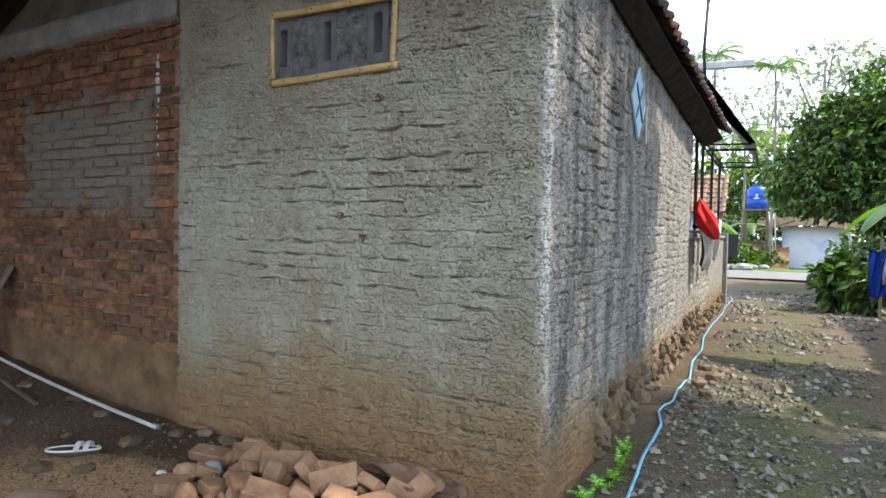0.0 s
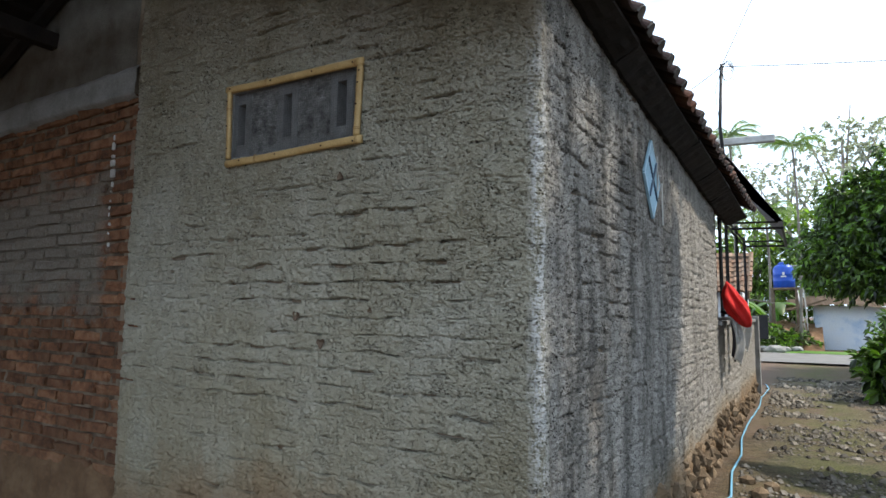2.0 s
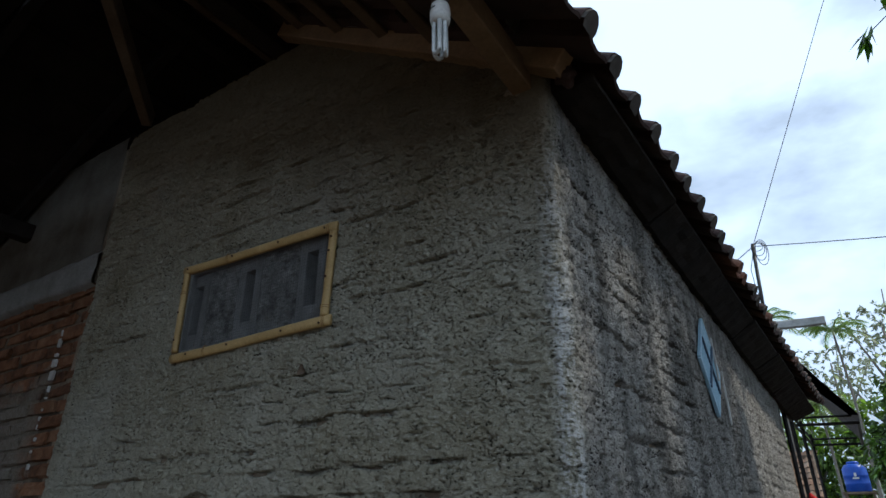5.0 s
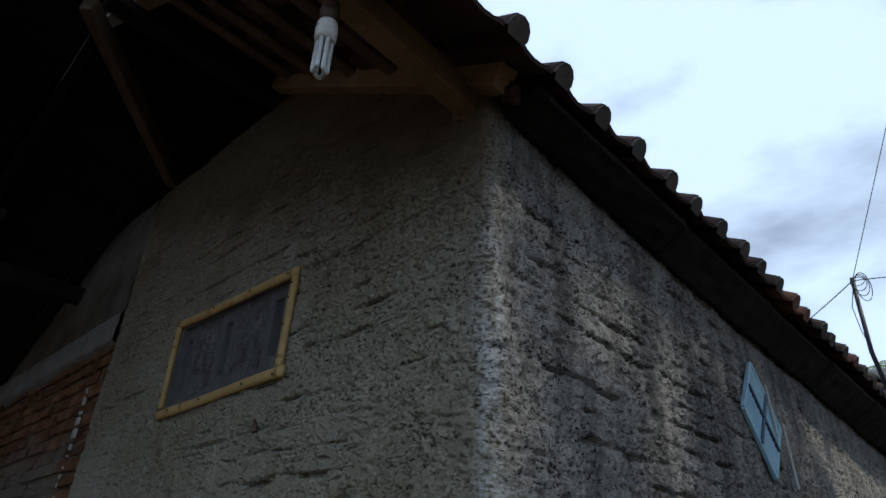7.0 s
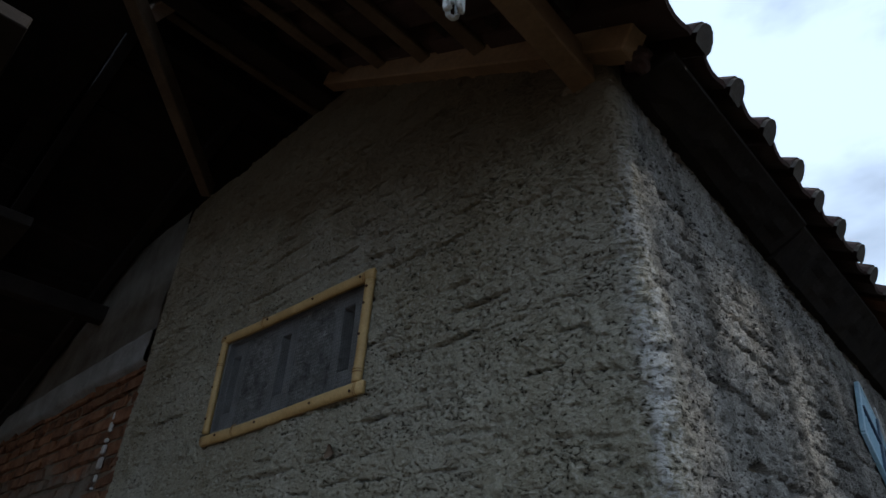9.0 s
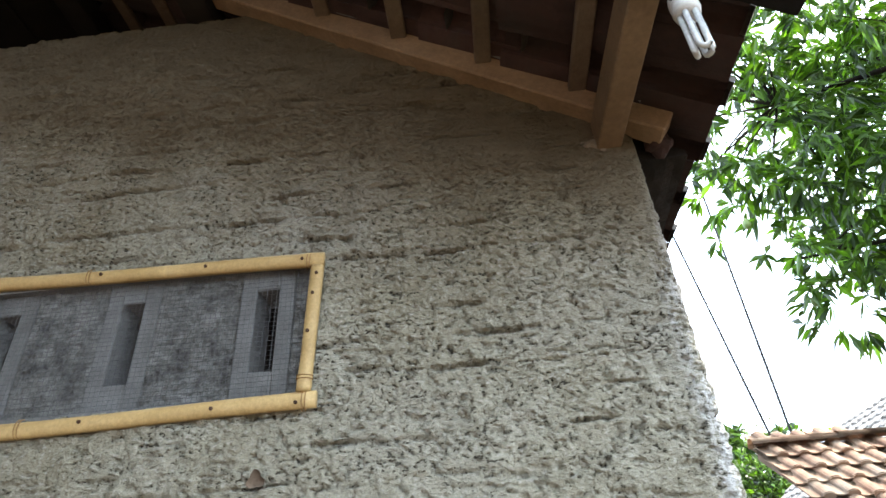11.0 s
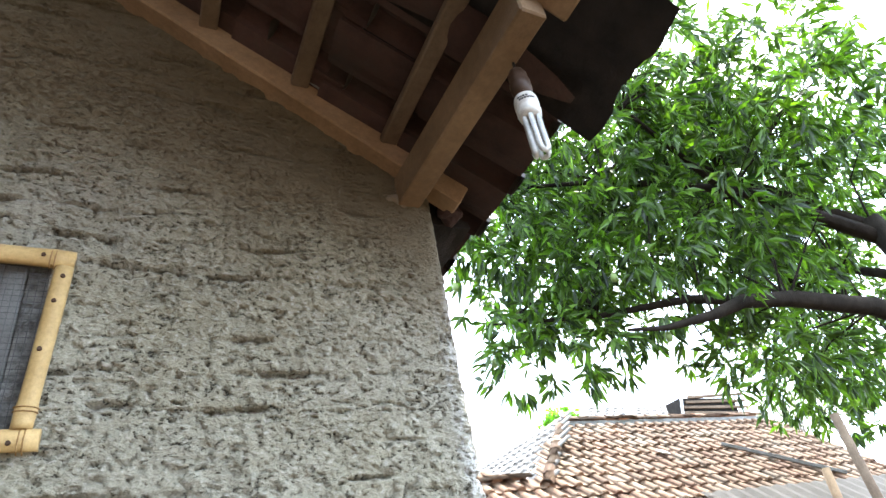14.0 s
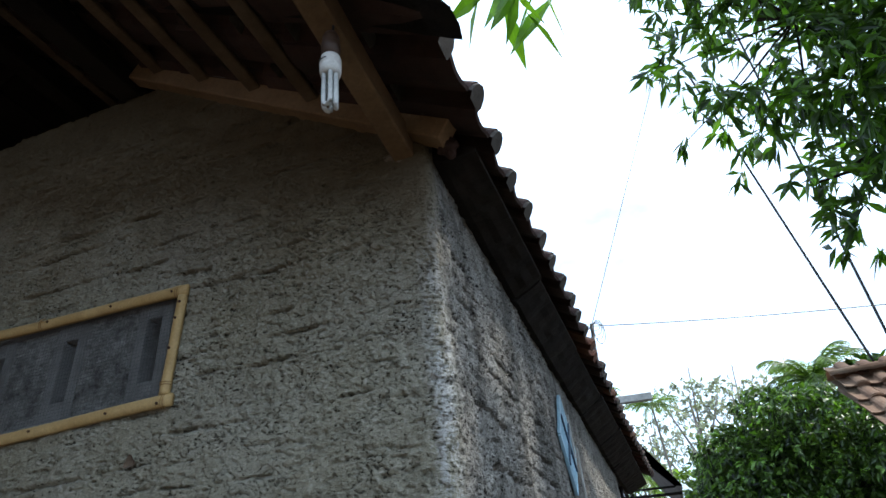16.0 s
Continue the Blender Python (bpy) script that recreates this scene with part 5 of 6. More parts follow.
    for n, (x, y) in enumerate(((-2.02, -0.98), (-1.72, -0.55), (-0.83, -0.44))):
        ob = new("white_shard", stone_mesh(0.020, 0.5, 50 + n, WHITE_CLOTH, "white_shard"))
        ob.matrix_world = pose(x, y, rest(x, y, 0.01), 0, 0, 50 * n)
        tagged(ob, "small pale broken shard on the soil", "shard", "pale shards")
    # grit and chips strewn about
    verts, faces = [], []
    for n in range(1500):
        x = rng.uniform(-4.5, -0.1)
        y = -abs(rng.gauss(0, 0.6)) - 0.05
        r = rng.choice((0.004, 0.006, 0.009, 0.014))
        z = rest(x, y, r * 0.3)
        k = len(verts)
        for q in ((1, 0, 0), (-1, 0.2, 0), (0, 1, 0.1), (0.2, -1, 0), (0, 0, 0.8), (0, 0, -0.8)):
            verts.append((x + q[0] * r * rng.uniform(0.6, 1.3), y + q[1] * r * rng.uniform(0.6, 1.3), z + q[2] * r))
        for f in ((0, 2, 4), (2, 1, 4), (1, 3, 4), (3, 0, 4)):
            faces.append([k + i for i in f])
    ob = new("yard_grit", mesh_of("yard_grit", verts, faces, FOOTING))
    tagged(ob, "strewn grit and brick crumbs on the soil", "grit", kind="stuff")


build_yard()


def build_path():
    # rubble foundation along the side wall
    kinds = [stone_mesh(r, 0.8, n + 60, FOOTING, "foundation_stone", 1) for n, r in enumerate((0.055, 0.04, 0.075, 0.035, 0.06))]
    root = thing("stone_footing", (0.03, 3, 0), "rubble stone footing along the wall foot with brown mud", "footing", kind="structure")
    y = 0.9
    while y < 9.6:
        for lev in range(5 if y < 6 else 3):
            if rng.random() < 0.12 + 0.10 * lev:
                continue
            ob = new("foundation_stone", rng.choice(kinds))
            ob.parent = root
            ob.matrix_basis = pose(0.012 - 0.006 * lev + rng.uniform(-0.02, 0.015) - 0.03, y - 3 + rng.uniform(-0.04, 0.04), 0.02 + 0.075 * lev, rng.uniform(0, 360), rng.uniform(0, 360), rng.uniform(0, 360))
        y += rng.uniform(0.10, 0.14)
    # gravel
    rs = np.random.RandomState(12)
    n = 46000
    py = -5.0 + 18 * rs.rand(n) ** 1.3
    px = np.where(rs.rand(n) < 0.8, 0.22 + np.abs(rs.normal(0.7, 0.8, n)), rs.uniform(0.12, 3.6, n))
    thick = fbm(px * 1.7, py * 1.7, 3)
    on = thick > rs.uniform(0.33, 0.66, n)
    px, py = px[on], py[on]
    n = len(px)
    r = rs.choice((0.003, 0.004, 0.006, 0.008, 0.012, 0.018, 0.030), n, p=(0.2, 0.2, 0.2, 0.18, 0.12, 0.07, 0.03)) * (1 + np.clip(py, 0, 12) * 0.09)
    q = np.array([(1, 0, 0), (0.2, 1, 0.15), (-1, 0.1, 0), (-0.1, -1, 0.1), (0.3, 0.2, 0.7), (-0.4, -0.2, 0.65)])
    verts = np.stack([px, py, ground_height(px, py) + r * 0.15], -1)[:, None, :] + q[None] * r[:, None, None] * rs.uniform(0.55, 1.4, (n, 6, 3))
    tri = np.array([(0, 1, 4), (1, 5, 4), (1, 2, 5), (2, 3, 5), (3, 4, 5), (3, 0, 4)])
    faces = (np.arange(n)[:, None, None] * 6 + tri[None]).reshape(-1, 3)
    verts = verts.reshape(-1, 3)
    ob = new("path_gravel", mesh_of("path_gravel", verts, faces, GRAVEL))
    tagged(ob, "loose grey gravel scattered on the earth path", "gravel", kind="stuff")
    for x, y in ((0.33, 2.9), (0.42, 3.2), (0.40, 2.6), (0.30, 3.6), (0.48, 3.5), (0.36, 2.2)):
        s = new("stone", rng.choice(kinds[:3]))
        s.matrix_world = pose(x, y, rest(x, y, 0.02), 0, 0, rng.uniform(0, 360))
        tagged(s, "loose pale stone beside the blue hose", "stone", "stones by the hose")
    # hose
    line = [(0.30, -0.35), (0.275, 0.1), (0.262, 0.45), (0.235, 1.0), (0.227, 1.63), (0.16, 1.95), (0.21, 2.3), (0.19, 2.68), (0.23, 3.1), (0.163, 3.9), (0.18, 4.6), (0.12, 5.4), (0.105, 6.4), (0.14, 8.0), (0.10, 9.4), (0.16, 10.6), (0.05, 11.7)]
    fine = []
    for (x0, y0), (x1, y1) in zip(line, line[1:]):
        for k in range(6):
            u = k / 6
            fine.append((x0 + (x1 - x0) * u, y0 + (y1 - y0) * u, rest(x0 + (x1 - x0) * u, y0 + (y1 - y0) * u, 0.016 + 0.006 * math.sin(9 * y0 + 4 * u))))
    cable("garden_hose", fine, 0.0095, "pale blue hose lying along the path", HOSE, "hose")
    # fern tufts at the wall foot
    for n, (x, y) in enumerate(((0.15, 0.62), (0.14, 0.82), (0.13, 0.48), (0.12, 1.05), (0.11, 0.30))):
        bm = bmesh.new()
        for _ in range(9):
            a, tilt, long = rng.uniform(0, 6.28), rng.uniform(0.5, 1.1), rng.uniform(0.07, 0.15)
            d = Vector((math.cos(a) * math.sin(tilt), math.sin(a) * math.sin(tilt), math.cos(tilt)))
            sd = Vector((-math.sin(a), math.cos(a), 0))
            for k in range(1, 9):
                c = d * long * k / 8 - Vector((0, 0, 0.05 * (k / 8) ** 2))
                for sgn in (-1, 1):
                    wl = 0.030 * (1.15 - k / 9)
                    tip = c + sd * sgn * wl + d * 0.008
                    v = [bm.verts.new(p) for p in (c - d * 0.005, tip, c + d * 0.007)]
                    bm.faces.new(v)
        ob = new("fern", done(bm, "fern", FERN))
        ob.location = (x, y, rest(x, y, 0.01))
        tagged(ob, "small bright green fern growing at the wall foot", "fern", "ferns at the wall foot")


build_path()


# ---- neighbour's house ----
NY, NZ, NS = 6.41, 4.04, 0.82


def front_plane(y):
    return NZ - NS * (NY - y)


def lay_tiles(parent, mesh, origin, along, up, inside, cols, rows, wide, rise, single, material, name="roof_tile"):
    """Tiles on a slope: columns along, rows up, wherever inside(x, y) holds; near ones are pieces of their own."""
    along, up = Vector(along).normalized(), Vector(up).normalized()
    out = along.cross(up).normalized()
    base = Matrix((along, up, out)).transposed().to_4x4()
    rest_bm = bmesh.new()
    count = 0
    for i in range(cols):
        for j in range(rows):
            p = Vector(origin) + along * wide * (i + rng.uniform(-0.03, 0.03)) + up * rise * (j + rng.uniform(-0.05, 0.05))
            if not inside(p.x, p.y):
                continue
            p += out * rng.uniform(-0.006, 0.010)
            m = Matrix.Translation(p) @ base @ pose(0, 0, 0, rng.uniform(-1.5, 1.5), rng.uniform(-2, 2), rng.uniform(-2.5, 2.5))
            if single(p) and count < 290:
                piece(name, mesh, parent, m)
                count += 1
            else:
                k = len(rest_bm.verts)
                rest_bm.from_mesh(mesh)
                rest_bm.verts.ensure_lookup_table()
                for v in rest_bm.verts[k:]:
                    v.co = m @ v.co
    if len(rest_bm.verts):
        part("tile_field", rest_bm, material, parent)
    else:
        rest_bm.free()


def neighbour_house():
    h = new("neighbour_house", None)
    tagged(h, "low house with a sun-bleached hipped clay tile roof", "house")
    tile = tile_mesh(PALE_TILE, 0.20, 0.29, "roof_tile", 0.055, 0.6, 0.035)
    n = math.hypot(1, NS)
    poly = [(5.25, 6.5), (9.9, 6.5), (9.9, 3.5), (2.9, 3.5), (2.25, 4.3), (2.10, 5.22), (3.12, 5.22), (3.68, 5.07)]

    def inside(x, y):
        hit = False
        for (ax, ay), (bx, by) in zip(poly, poly[1:] + poly[:1]):
            if (ay > y) != (by > y) and x < (bx - ax) * (y - ay) / (by - ay) + ax:
                hit = not hit
        return hit

    lay_tiles(h, tile, (2.05, 3.5, front_plane(3.5)), (1, 0, 0), (0, 1, NS), inside, 40, 16, 0.20, 0.245, lambda p: p.x < 6.2, PALE_TILE)
    # deck under the tiles
    bm = bmesh.new()
    bm.faces.new([bm.verts.new((x, y, front_plane(y) - 0.035)) for x, y in poly])
    bmesh.ops.solidify(bm, geom=bm.faces[:], thickness=0.03)
    part("roof_deck", bm, OLDWOOD, h)
    # hip face towards the path
    grey = tile_mesh(GREY_TILE, 0.20, 0.29, "roof_tile", 0.055, 0.6, 0.035)

    def on_hip(x, y):
        return y > 5.07 + (x - 3.68) * (6.5 - 5.07) / (5.25 - 3.68) and x > 3.5 and y < 9.5

    lay_tiles(h, grey, (3.5, 9.6, front_plane(5.07) - 0.14), (0, -1, 0), (1, 0, 0.78), on_hip, 24, 10, 0.20, 0.245, lambda p: False, GREY_TILE)
    bm = bmesh.new()
    bm.faces.new([bm.verts.new(c) for c in ((3.5, 5.0, 2.75), (5.25, 6.5, 4.08), (5.25, 9.6, 4.08), (3.5, 9.6, 2.75))])
    bmesh.ops.solidify(bm, geom=bm.faces[:], thickness=0.03)
    part("hip_deck", bm, OLDWOOD, h)
    # ridge and hip caps
    cap = tile_mesh(PALE_TILE, 0.22, 0.33, "ridge_cap", 0.08)
    cap_bm_src = []
    bm = bmesh.new()
    for k in range(9):
        a = math.pi * k / 8
        cap_bm_src.append((0.085 * math.cos(a), 0.075 * math.sin(a)))
    lo = [bm.verts.new((x, 0, z)) for x, z in cap_bm_src]
    hi = [bm.verts.new((x * 0.85, 0.34, z * 0.85)) for x, z in cap_bm_src]
    for k in range(8):
        bm.faces.new((lo[k], lo[k + 1], hi[k + 1], hi[k]))
    bmesh.ops.solidify(bm, geom=bm.faces[:], thickness=0.012)
    cap = done(bm, "ridge_cap", PALE_TILE)

    def caps(a, b):
        a, b = Vector(a), Vector(b)
        long = (b - a).length
        q = (b - a).to_track_quat("Y", "Z").to_matrix().to_4x4()
        for k in range(int(long / 0.28)):
            piece("ridge_cap", cap, h, Matrix.Translation(a + (b - a) * (k * 0.28 / long)) @ q @ pose(0, 0, 0, 0, rng.uniform(-4, 4), rng.uniform(-3, 3)))

    caps((3.66, 5.03, front_plane(5.03) + 0.02), (5.27, 6.52, front_plane(6.52) + 0.03))
    caps((5.27, 6.52, front_plane(6.52) + 0.03), (10.0, 6.52, front_plane(6.52) + 0.03))
    caps((2.10, 5.2, front_plane(5.2)), (3.5, 5.2, front_plane(5.2) + 0.01))
    boxes("ridge_mortar", CONCRETE, h, [((5.2, 6.46, front_plane(6.5) - 0.06), (9.9, 6.58, front_plane(6.5) + 0.03))])
    # verge boards and rafters at the open edge
    beam("verge_rafter", (2.16, 5.2, front_plane(5.2) - 0.09), (2.34, 4.25, front_plane(4.25) - 0.09), 0.05, 0.08, OLDWOOD, h)
    beam("verge_rafter", (2.34, 4.25, front_plane(4.25) - 0.09), (2.95, 3.55, front_plane(3.55) - 0.09), 0.05, 0.08, OLDWOOD, h)
    beam("eave_beam", (2.2, 5.15, front_plane(5.2) - 0.17), (3.6, 5.15, front_plane(5.2) - 0.17), 0.07, 0.09, OLDWOOD, h)
    for k in range(5):
        beam("rafter", (2.5 + 0.5 * k, 5.1, front_plane(5.1) - 0.09), (2.9 + 0.5 * k, 3.6, front_plane(3.6) - 0.09), 0.045, 0.07, OLDWOOD, h)
    boxes("house_wall", OLDWOOD, h, [((3.75, 4.75, 0.0), (9.6, 9.4, 2.6))])
    # patch of grey corrugated sheet and a loose pale tile
    bm = bmesh.new()
    g = [[bm.verts.new((5.5 + 3.9 * u / 60, 4.58 - 0.9 * v, front_plane(4.58 - 0.9 * v) + 0.075 + 0.012 * math.sin(u * 1.57))) for v in (0, 1)] for u in range(61)]
    for a, b in zip(g, g[1:]):
        bm.faces.new((a[0], b[0], b[1], a[1]))
    bmesh.ops.solidify(bm, geom=bm.faces[:], thickness=0.004)
    part("metal_sheet", bm, ASPHALT, h, "dull grey corrugated sheet patch")
    bm = bmesh.new()
    box_bm(bm, (-0.13, -0.06, 0), (0.13, 0.06, 0.02), bevel=0.008)
    bm.transform(Matrix.Translation((6.06, 5.5, front_plane(5.5) + 0.05)) @ pose(0, 0, 0, 39, 0, 20))
    part("loose_tile", bm, WHITE_CLOTH, h, "pale loose tile on the roof")
    beam("bamboo_pole", (7.4, 5.6, front_plane(5.6) + 0.07), (8.6, 4.7, front_plane(4.7) + 0.07), 0.05, 0.05, CAST, h)


neighbour_house()


def upper_house():
    h = new("upper_house", None)
    tagged(h, "further roof of grey tiles with a gap in its gable", "house")
    tile = tile_mesh(GREY_TILE, 0.26, 0.36, "roof_tile", 0.07, 0.6, 0.04)

    def inside(x, y):
        return 0.0 < y - 9 < 2.2 and x > 7.4 + (y - 9) * 1.15 and x < 13.5

    lay_tiles(h, tile, (7.4, 9.0, 4.72), (1, 0, 0), (0, 1, 0.62), inside, 24, 8, 0.26, 0.30, lambda p: False, GREY_TILE)
    bm = bmesh.new()
    bm.faces.new([bm.verts.new(c) for c in ((7.4, 9.0, 4.69), (13.6, 9.0, 4.69), (13.6, 11.2, 6.05), (9.95, 11.2, 6.05))])
    bmesh.ops.solidify(bm, geom=bm.faces[:], thickness=0.04)
    part("roof_deck", bm, OLDWOOD, h)
    # solid box in TAR's black stands in for the shade inside the gap
    boxes("gap_shade_box", TAR, h, [((10.4, 8.75, 4.75), (12.2, 9.2, 5.35))])
    for k in range(4):
        beam("loose_plank", (10.3 + 0.12 * k, 8.72, 5.0 + 0.12 * k), (12.5, 8.7, 4.95 + 0.16 * k), 0.05, 0.06, OLDWOOD, h)
    beam("white_post", (10.25, 8.7, 4.8), (10.5, 8.7, 5.55), 0.05, 0.05, PVC, h)
    boxes("house_wall", WHITEWASH, h, [((8.2, 9.3, 0), (13.4, 12, 4.7))])


upper_house()


def lower_shed():
    h = new("lean_to", None)
    tagged(h, "low lean-to with old tiles and a metal edge", "shed")
    tile = tile_mesh(TILE, 0.20, 0.29, "roof_tile", 0.055, 0.6, 0.035)
    lay_tiles(h, tile, (2.35, 2.9, 1.55), (1, 0, 0), (0, 1, 0.55), lambda x, y: 2.3 < x < 4.6 and y < 3.95, 12, 5, 0.20, 0.245, lambda p: True, TILE)
    boxes("deck", OLDWOOD, h, [((2.3, 2.95, 1.44), (4.6, 3.9, 1.50))])
    beam("metal_edge", (2.27, 2.9, 1.56), (2.27, 3.95, 2.13), 0.05, 0.04, CAST, h)
    for x in (2.4, 4.4):
        beam("post", (x, 3.0, 0), (x, 3.0, 1.46), 0.07, 0.07, OLDWOOD, h)


lower_shed()


# ---- leaves and trees ----
def leaf_cloud(name, bases, dirs, longs, wides, material, droop=0.25):
    """Many folded leaves in one mesh."""
    n = len(bases)
    b, d = np.asarray(bases), np.asarray(dirs)
    d = d / np.linalg.norm(d, axis=1)[:, None]
    r = np.random.RandomState(len(name) + n).normal(size=(n, 3))
    s = np.cross(d, r)
    s /= np.linalg.norm(s, axis=1)[:, None]
    u = np.cross(s, d)
    L, W = np.asarray(longs)[:, None], np.asarray(wides)[:, None]
    down = np.array([0, 0, -1.0])
    mid = b + d * L * 0.5
    pts = np.stack([b, mid + s * W * 0.5 + u * W * 0.12, mid + down * 0 - u * W * 0.05, mid - s * W * 0.5 + u * W * 0.12, b + d * L + down * L * droop], 1).reshape(-1, 3)
    k = np.arange(n)[:, None] * 5
    tri = np.concatenate([k + np.array([[0, 2, 1]]), k + np.array([[0, 3, 2]]), k + np.array([[1, 2, 4]]), k + np.array([[2, 3, 4]])])
    return mesh_of(name, pts, tri, material)


def whorls(blobs, per, count, long, wide, seed, hang=0.5):
    """Leaf bases and directions for tufts of leaves at twig ends inside blobs."""
    rs = np.random.RandomState(seed)
    vol = np.array([b[3] * b[4] * b[5] for b in blobs])
    pick = rs.choice(len(blobs), count, p=vol / vol.sum())
    bl = np.array(blobs)[pick]
    g = rs.normal(size=(count, 3))
    g /= np.linalg.norm(g, axis=1)[:, None]
    rad = rs.uniform(0.15, 1.0, count) ** 0.45
    lump = 0.55 + 0.9 * fbm(g[:, 0] * 3 + pick * 5, g[:, 2] * 3 + g[:, 1] * 2, seed % 7)
    c = bl[:, :3] + g * bl[:, 3:6] * (rad * lump)[:, None]
    axis = g * 0.7 + rs.normal(size=(count, 3)) * 0.5 + np.array([0, 0, -hang])
    bases = np.repeat(c, per, 0) + rs.normal(size=(count * per, 3)) * 0.02
    dirs = np.repeat(axis, per, 0) + rs.normal(size=(count * per, 3)) * 0.75
    longs = rs.uniform(0.75, 1.25, count * per) * long
    return c, bases, dirs, longs, longs * wide


def tree(name, trunk, limbs, blobs, count, per, long, wide, leaf, label, bark, seed, hang=0.5, twigs=0, droop=0.2):
    """Trunk and limbs as tapered tubes, and a crown of single leaves."""
    base = Vector(trunk[0][:3])
    t = thing(name, base, label, "tree")
    inv = Matrix.Translation(-base)
    bm = bmesh.new()
    tube_bm(bm, [p[:3] for p in trunk], [p[3] for p in trunk], 12)
    bm.transform(inv)
    part("trunk", bm, bark, t, smooth=True)
    for limb in limbs:
        bm = bmesh.new()
        tube_bm(bm, [p[:3] for p in limb], [p[3] for p in limb], 8)
        bm.transform(inv)
        part("limb", bm, bark, t, smooth=True)
    c, b, d, l, w = whorls(blobs, per, count, long, wide, seed, hang)
    me = leaf_cloud("crown", b, d, l, w, leaf, droop)
    me.transform(inv)
    crown = new("crown", me)
    crown.parent = t
    if twigs:
        rs = random.Random(seed)
        ends = [Vector(p[:3]) for limb in limbs for p in limb]
        for k in rs.sample(range(len(c)), min(twigs, len(c))):
            p = Vector(c[k])
            e = min(ends, key=lambda q: (q - p).length)
            m = (p + e) / 2 + Vector((rs.uniform(-0.1, 0.1), rs.uniform(-0.1, 0.1), rs.uniform(0, 0.15)))
            bm = bmesh.new()
            tube_bm(bm, [e, m, p], [0.014, 0.009, 0.004], 4, False)
            bm.transform(inv)
            part("twig", bm, bark, t)
    return t


tree("mango_tree", [(6.2, 0.9, 0, 0.2), (6.0, 1.0, 1.6, 0.17), (5.75, 1.2, 3.0, 0.15), (5.6, 1.4, 4.4, 0.1)],
     [[(5.8, 1.15, 2.9, 0.10), (5.0, 1.5, 3.45, 0.085), (4.3, 1.75, 3.62, 0.075), (3.75, 1.8, 3.58, 0.06), (3.4, 1.85, 3.46, 0.045), (3.0, 2.0, 3.40, 0.025), (2.7, 2.1, 3.42, 0.012)],
      [(4.2, 1.75, 3.6, 0.06), (3.5, 2.1, 3.75, 0.04), (2.8, 2.5, 3.75, 0.025), (2.1, 2.8, 3.8, 0.012)],
      [(5.6, 1.4, 4.2, 0.08), (4.6, 1.9, 5.0, 0.05), (3.4, 2.4, 5.3, 0.03), (2.3, 2.8, 5.3, 0.012)],
      [(5.6, 1.4, 4.3, 0.07), (5.0, 2.2, 5.6, 0.04), (4.2, 3.0, 6.4, 0.02)],
      [(5.7, 1.2, 3.6, 0.07), (6.3, 2.2, 4.4, 0.04), (6.6, 3.0, 4.8, 0.02)],
      [(4.5, 1.9, 4.9, 0.04), (3.2, 1.7, 5.6, 0.02), (2.4, 1.4, 5.9, 0.012)]],
     [(2.05, 2.85, 5.05, 0.85, 0.7, 0.95), (2.5, 2.9, 4.3, 0.85, 0.7, 0.7), (3.3, 2.4, 4.3, 1.1, 0.9, 0.9), (5.6, 2.6, 3.5, 1.0, 0.7, 0.5), (3.4, 3.3, 5.2, 1.3, 0.8, 1.3), (4.6, 3.0, 6.2, 1.8, 1.2, 1.2), (1.9, 2.8, 6.1, 0.7, 0.6, 0.6), (5.2, 1.1, 5.8, 1.3, 0.8, 1.1), (6.6, 2.6, 6.2, 1.8, 1.4, 1.5), (3.7, 1.4, 6.4, 1.1, 0.7, 0.7), (7.6, 3.4, 4.2, 1.3, 1.2, 1.4), (2.6, 2.7, 3.55, 0.85, 0.6, 0.45), (4.3, 2.0, 4.9, 1.2, 1.0, 1.4), (5.6, 2.2, 4.6, 0.7, 0.6, 0.5), (3.0, 2.2, 5.7, 1.3, 1.2, 0.8),
      (1.95, 2.95, 3.5, 0.32, 0.3, 0.42), (4.6, 2.4, 3.4, 1.1, 0.7, 0.35), (1.6, 1.3, 5.4, 0.35, 0.35, 0.3)],
     4200, 9, 0.165, 0.26, MANGO, "broad mango tree with long glossy drooping leaves", BARK, 5, 0.6, 280, 0.15)
# a long twig of the same tree that hangs over the eave
mango = bpy.data.objects["mango_tree"]
bm = bmesh.new()
tube_bm(bm, [(2.3, 1.45, 5.85), (1.5, 0.9, 4.9), (0.78, 0.4, 3.95), (0.38, 0.12, 3.34)], [0.014, 0.01, 0.007, 0.004], 5)
bm.transform(Matrix.Translation(-mango.location))
part("twig", bm, BARK, mango, smooth=True)
rs_ = np.random.RandomState(8)
sprig = leaf_cloud("sprig", np.array([[0.34, 0.10, 3.28]]) + rs_.normal(size=(15, 3)) * [0.07, 0.05, 0.03], rs_.normal(size=(15, 3)) * [0.75, 0.5, 0.35] + [0, 0, -0.75], rs_.uniform(0.18, 0.27, 15), rs_.uniform(0.045, 0.06, 15), MANGO, 0.1)
sprig.transform(Matrix.Translation(-mango.location))
new("sprig", sprig).parent = mango
